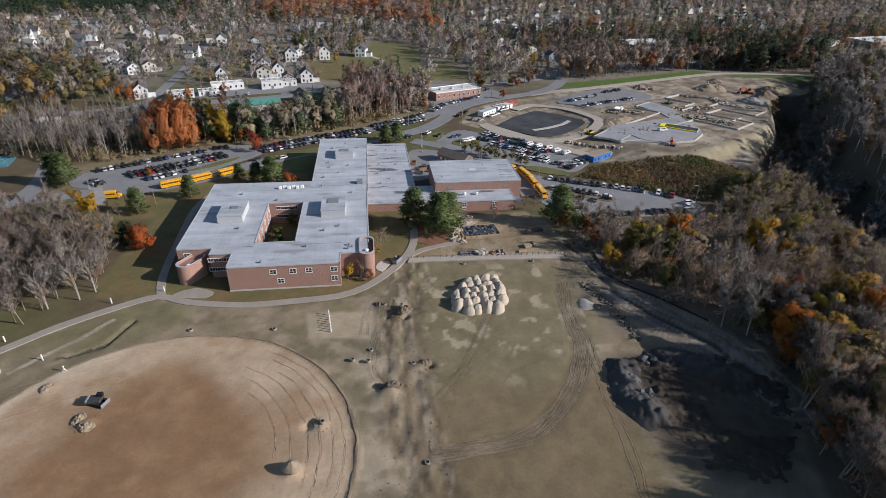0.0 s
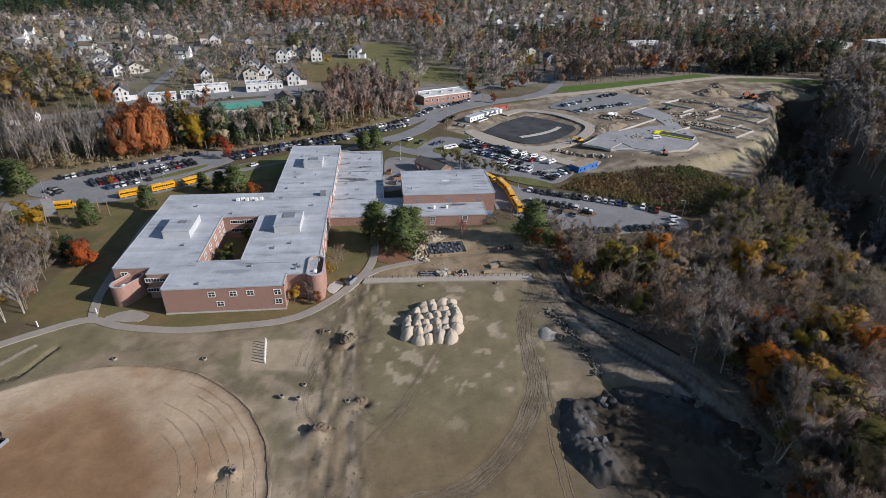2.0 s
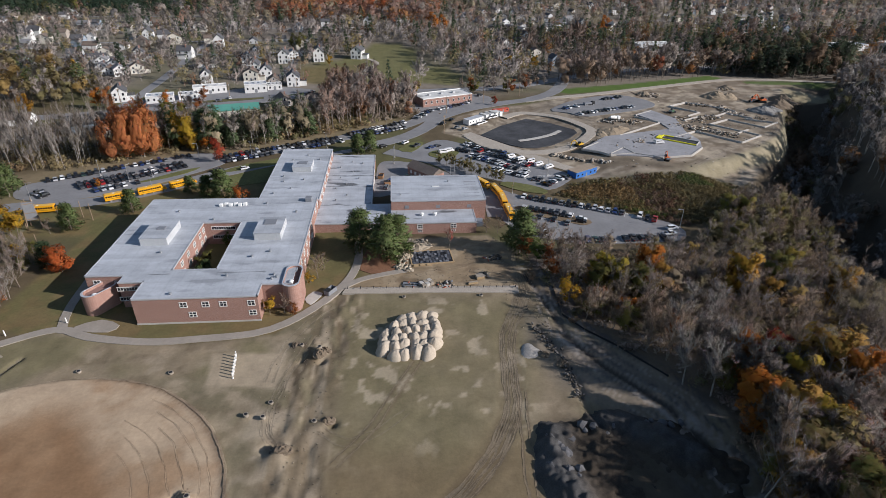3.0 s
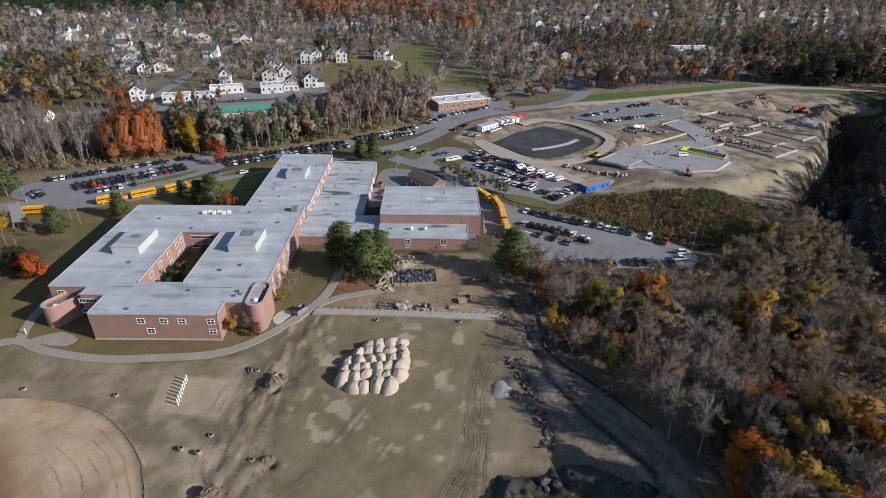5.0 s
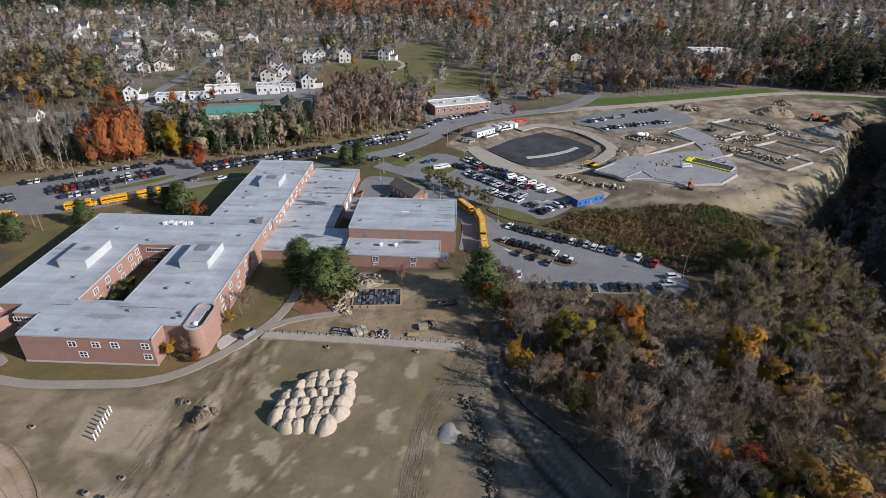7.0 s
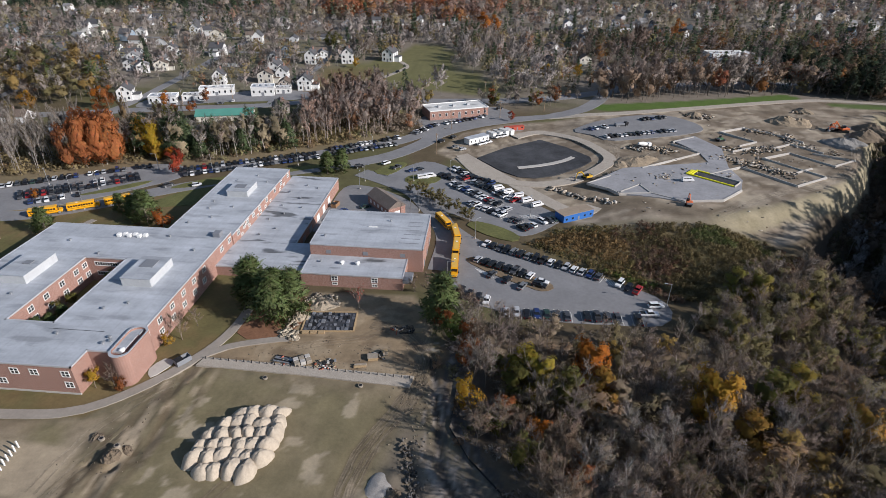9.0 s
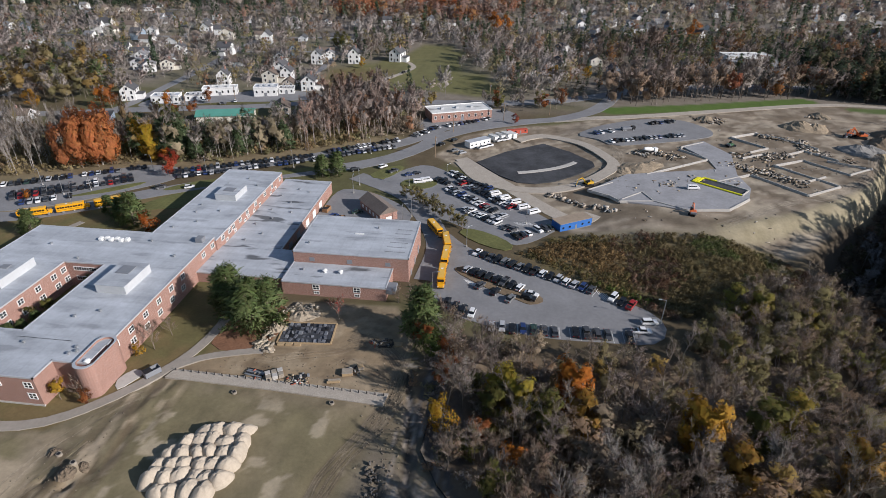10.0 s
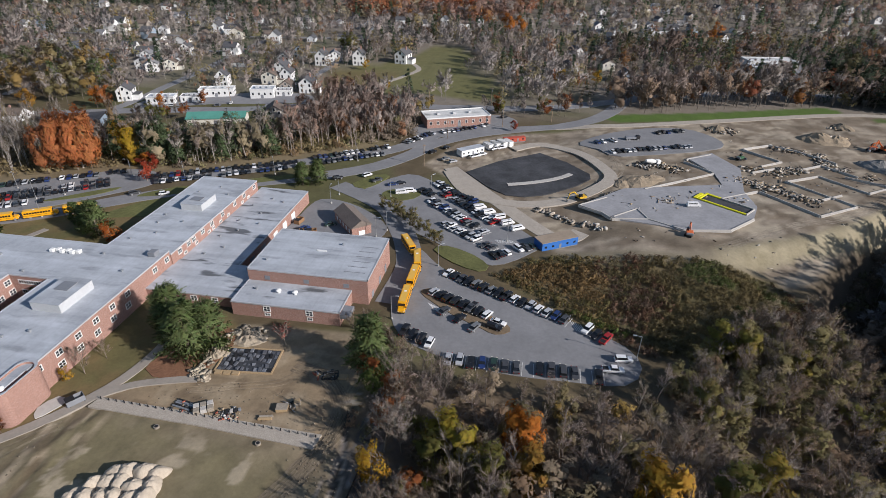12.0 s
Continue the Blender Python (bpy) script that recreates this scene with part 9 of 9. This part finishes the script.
def wheel_track(name, pts, offsets, half, dark, light, label, seed=0, step=0.9):
    """Ruts side by side along a line: dark grooves between pale pushed-up soil."""
    c = spline(pts, step)
    r = np.random.RandomState(seed)
    prof = []
    for o_ in offsets:
        prof += [(o_ - half, 0.0, 1), (o_ - half * 0.45, -0.025, 0), (o_ + half * 0.45, -0.025, 0), (o_ + half, 0.0, 1)]
    p = np.array(c)
    d = np.gradient(p, axis=0)
    d = d / np.linalg.norm(d, axis=1, keepdims=True)
    nrm = np.c_[-d[:, 1], d[:, 0]]
    wob = (fbm(p[:, 0], p[:, 1], 7, 2, 80 + seed) - 0.5) * 0.7
    each = np.repeat(np.stack([(fbm(p[:, 0], p[:, 1], 5, 2, 300 + 7 * seed + i) - 0.5) * 0.9 for i in range(len(offsets))], 1), 4, axis=1)
    off = np.array([q[0] for q in prof])[None] + wob[:, None] + each + r.normal(0, 0.05, (len(p), len(prof)))
    X, Y = p[:, :1] + nrm[:, :1] * off, p[:, 1:] + nrm[:, 1:] * off
    Z = height(X, Y) + relief(X, Y) + 0.05 + np.array([q[1] for q in prof])[None]
    w = np.array([q[2] for q in prof], float)[None] * np.ones(X.shape) * r.uniform(0.6, 1.0, X.shape)
    fade = step01(0.35, 0.62, fbm(X, Y, 5, 2, 90 + seed))
    w = w + (0.75 - w) * fade * 0.8
    t = np.array(dark) + (np.array(light) - np.array(dark)) * w[..., None]
    blend = 0.2 if name.startswith(("track_swale", "track_berm")) else 0.45 if name.startswith("track_haul") else 0.72
    t = t + (soil_tint(X, Y) - t) * blend
    n, m = X.shape
    i = np.arange(n * m).reshape(n, m)
    cols = [k_ for k_ in range(m - 1) if k_ % 4 != 3]
    f = np.concatenate([np.stack([i[:-1, k_], i[:-1, k_ + 1], i[1:, k_ + 1], i[1:, k_]], -1) for k_ in cols])
    ob = new(name, tri_mesh(name, np.stack([X, Y, Z], -1).reshape(-1, 3), f, t.reshape(-1, 3), TRACK))
    return tagged(ob, label, "wheel tracks", kind="structure")


DARK_RUT, PALE_RUT = (0.095, 0.072, 0.05), (0.25, 0.205, 0.15)
wheel_track("track_haul", RUTS, (-1.9, -1.35, -0.7, 0.1, 0.75, 1.4, 2.0), 0.27, DARK_RUT, PALE_RUT, "deep dark wheel ruts curving across the field", 1)
wheel_track("track_haul_edge", [(70, 190), (68, 172), (66.5, 158), (66, 150)], (-1.2, -0.2, 0.9), 0.3, DARK_RUT, PALE_RUT, "muddy wheel ruts by the wood's edge", 2)
wheel_track("track_inner", [(34, 132), (28, 120), (21, 107), (14, 98)], (-0.9, 0.9), 0.24, (0.15, 0.12, 0.08), (0.24, 0.2, 0.14), "faint wheel tracks across the field", 3)
wheel_track("track_east", [(58, 117), (56, 104), (54.7, 93), (54, 84), (52, 69), (50, 56)], (-0.95, 0.95), 0.26, (0.13, 0.10, 0.07), (0.25, 0.2, 0.15), "wheel tracks beside the rock spoil", 4)
wheel_track("track_churn_west", [(5, 142), (-0.5, 124), (-2, 110), (1, 104)], (-0.8, 0.3, 1.1), 0.24, (0.12, 0.095, 0.068), (0.21, 0.175, 0.13), "churned wheel ruts beside a pit", 15)
wheel_track("track_spur", [(10, 108), (16, 104), (22, 106), (30, 112)], (-0.9, 0.9), 0.22, (0.15, 0.12, 0.085), (0.23, 0.19, 0.14), "faint wheel tracks leading off the trench", 6)
wheel_track("track_yard", [(64, 178), (58, 184), (50, 177), (40, 174), (30, 171)], (-1.0, 0.2, 1.2), 0.26, (0.12, 0.09, 0.06), (0.28, 0.225, 0.16), "muddy wheel ruts in the yard", 7)
wheel_track("track_bank", [(9, 157), (4, 150), (-2, 138), (-4, 124)], (-1.0, 1.0), 0.3, (0.16, 0.13, 0.09), (0.33, 0.28, 0.21), "pale wheel tracks below the footpath", 8)
wheel_track("track_swale", [(-68.5, 137.5), (-70, 133), (-72.5, 127), (-77, 124.5), (-83, 122)], (0.0,), 0.75, (0.04, 0.034, 0.026), (0.20, 0.17, 0.12), "narrow dark swale beside the dirt oval", 11)
wheel_track("track_berm", [(-74.5, 138.5), (-80, 131), (-86, 124), (-92, 117)], (0.0,), 0.8, (0.36, 0.315, 0.24), (0.24, 0.2, 0.145), "pale gravel line beside the swale", 12)
wheel_track("track_rim", [(-50 + 44.3 * math.cos(a), 84 + 44.3 * math.sin(a)) for a in np.linspace(radians(-40), radians(150), 40)], (0.0,), 0.32, (0.17, 0.125, 0.085), (0.36, 0.29, 0.21), "raised rim round the dirt oval", 13)
wheel_track("track_site", [(90, 296), (112, 290), (128, 310), (146, 330), (150, 348), (140, 362)], (-1.6, -0.6, 0.8, 1.9), 0.4, (0.18, 0.145, 0.105), (0.36, 0.31, 0.24), "wheel tracks over the building site", 9, 2.0)
wheel_track("track_site_east", [(176, 268), (206, 290), (236, 306), (262, 330), (284, 372), (290, 410)], (-1.6, -0.6, 0.8, 1.9), 0.4, (0.18, 0.145, 0.105), (0.36, 0.31, 0.24), "wheel tracks round the foundations", 10, 2.0)
for i, rad in enumerate((41.5, 39.2, 36.4, 33.8, 30.2, 27.0)):
    a0, a1 = radians(-30 + 6 * i), radians(62 - 7 * (i % 3))
    wheel_track("track_oval", [(-50 + rad * math.cos(a), 84 + rad * math.sin(a)) for a in np.linspace(a0, a1, 9)], (0.0,), 0.14, (0.22, 0.15, 0.09), (0.34, 0.26, 0.18), "curved grader marks on the dirt oval", 20 + i)
for i in range(2):
    y0 = 118 - 9 * i
    wheel_track("track_oval", [(-96 + 3 * i, y0 - 12), (-80 + 3 * i, y0 - 3), (-66 + 3 * i, y0 + 4)], (-0.7, 0.7), 0.18, (0.24, 0.16, 0.10), (0.40, 0.31, 0.22), "straight grader marks on the dirt oval", 30 + i)

# ---- street furniture ----
def lamp_post(x, y, turn, h=8.0):
    ob = thing("street_lamp", x, y, on(x, y), turn, "slim grey lamp post beside parked cars", "street lamp", "lamp posts")
    bm = bmesh.new()
    rod(bm, (0, 0, -0.3), (0, 0, h), 0.13, 0.08)
    part("pole", bm, STEEL, ob)
    bm = bmesh.new()
    rod(bm, (0, 0, h - 0.1), (1.6, 0, h + 0.15), 0.06)
    part("arm", bm, STEEL, ob)
    part("lamp_head", boxes((1.3, 2.2, -0.2, 0.2, h + 0.05, h + 0.25), bevel=0.04), STEEL, ob)
    bm = bmesh.new()
    rod(bm, (0, 0, 0), (0, 0, 0.7), 0.3, 0.3, 12)
    part("footing", bm, CONCRETE, ob)


for x, y, a in ((27.6, 281, 90), (53.5, 256, 0), (79.5, 239, 40), (-84, 268, 60), (-76, 247, 0), (71.5, 207, 0), (101, 262, 90), (50, 292, 0), (66, 300, 45), (138, 201, 180), (-92, 262, 60), (-70, 292, 200), (-44, 292, 120), (-8, 306, 120), (24, 330, 120), (-108, 270, -60), (28, 290, 0), (56, 262, 0), (-122, 240, 0)):
    lamp_post(x, y, a)


def utility_pole(x, y, turn):
    ob = thing("utility_pole", x, y, on(x, y), turn, "weathered wooden utility pole with cross-arm", "utility pole", "utility poles")
    bm = bmesh.new()
    rod(bm, (0, 0, -0.5), (0, 0, 11), 0.2, 0.13)
    part("pole", bm, POLE_WOOD, ob)
    part("cross_arm", boxes((-1.2, 1.2, -0.07, 0.07, 10.1, 10.25)), POLE_WOOD, ob)
    for q in (-1.05, 0, 1.05):
        part("insulator", boxes((q - 0.06, q + 0.06, -0.06, 0.06, 10.25, 10.5)), DARK_PANEL, ob)
    bm = bmesh.new()
    rod(bm, (0.3, 0, 8.6), (0.3, 0, 9.6), 0.25, 0.25, 10)
    part("transformer", bm, STEEL, ob)


for x, y, a in ((-150, 396, 20), (-112, 398, 20), (-84, 410, 20), (-40, 422, 30), (0, 434, 10), (40, 436, 5), (80, 438, 10), (110, 430, 30), (62, 372, 45), (90, 398, 35), (118, 412, 30), (-142, 252, 100), (-154, 290, 100), (-172, 330, 110), (-100, 300, 30), (-116, 290, 30), (57, 330, 45)):
    utility_pole(x, y, a)
# parking bay lines and hatching
bm = bmesh.new()


def stripe(a, b, w=0.14):
    a, b = np.array(a, float), np.array(b, float)
    d = (b - a) / np.linalg.norm(b - a)
    s = np.array((-d[1], d[0])) * w / 2
    q = [a + s, b + s, b - s, a - s]
    zs = [float(height(np.array([p[0]]), np.array([p[1]]))[0]) for p in q]
    lo = [bm.verts.new((p[0], p[1], z + 0.10)) for p, z in zip(q, zs)]
    hi = [bm.verts.new((p[0], p[1], z + 0.165)) for p, z in zip(q, zs)]
    bm.faces.new(hi[::-1])
    for i in range(4):
        bm.faces.new((lo[i], lo[(i + 1) % 4], hi[(i + 1) % 4], hi[i]))


def bays(a, b, depth, gap=2.75):
    a, b = np.array(a, float), np.array(b, float)
    ln = np.linalg.norm(b - a)
    d = (b - a) / ln
    n = np.array((-d[1], d[0]))
    for i in range(int(ln / gap) + 2):
        p = a + d * (i - 0.5) * gap
        stripe(p - n * depth / 2, p + n * depth / 2)


bays((83.5, 234), (121.5, 214), 5.2)
bays((90, 192.5), (128, 192.5), 5.0, 2.9)
bays((72, 299), (97, 274), 5)
bays((68, 290), (94, 265.5), 5)
bays((77, 271), (97, 254), 5)
for i in range(8):
    stripe((80.2 + 0.55 * i, 216.5 - 0.3 * i), (82.4 + 0.55 * i, 213.6 - 0.3 * i), 0.2)
for i in range(10):
    stripe((96.5 + 0.62 * i, 262.3 - 0.5 * i + 0.6 * i), (98.4 + 0.62 * i, 260 + 0.1 * i), 0.22)
for i in range(5):
    stripe((121.6 + 0.7 * i, 215.2 - 0.35 * i), (123.4 + 0.7 * i, 210.6 - 0.35 * i), 0.2)
bmesh.ops.recalc_face_normals(bm, faces=bm.faces)
tagged(part("parking_marking", bm, WHITE_LINE), "white painted parking bay lines", "road marking", kind="structure")

# patterns of cars and houses that no place uses are taken away
for spare in [o for key, o in CARS.items() if key not in FIRST_USED] + [o for i, o in enumerate(HOUSES) if i not in used_house]:
    for o in (*spare.children_recursive, spare):
        bpy.data.objects.remove(o)
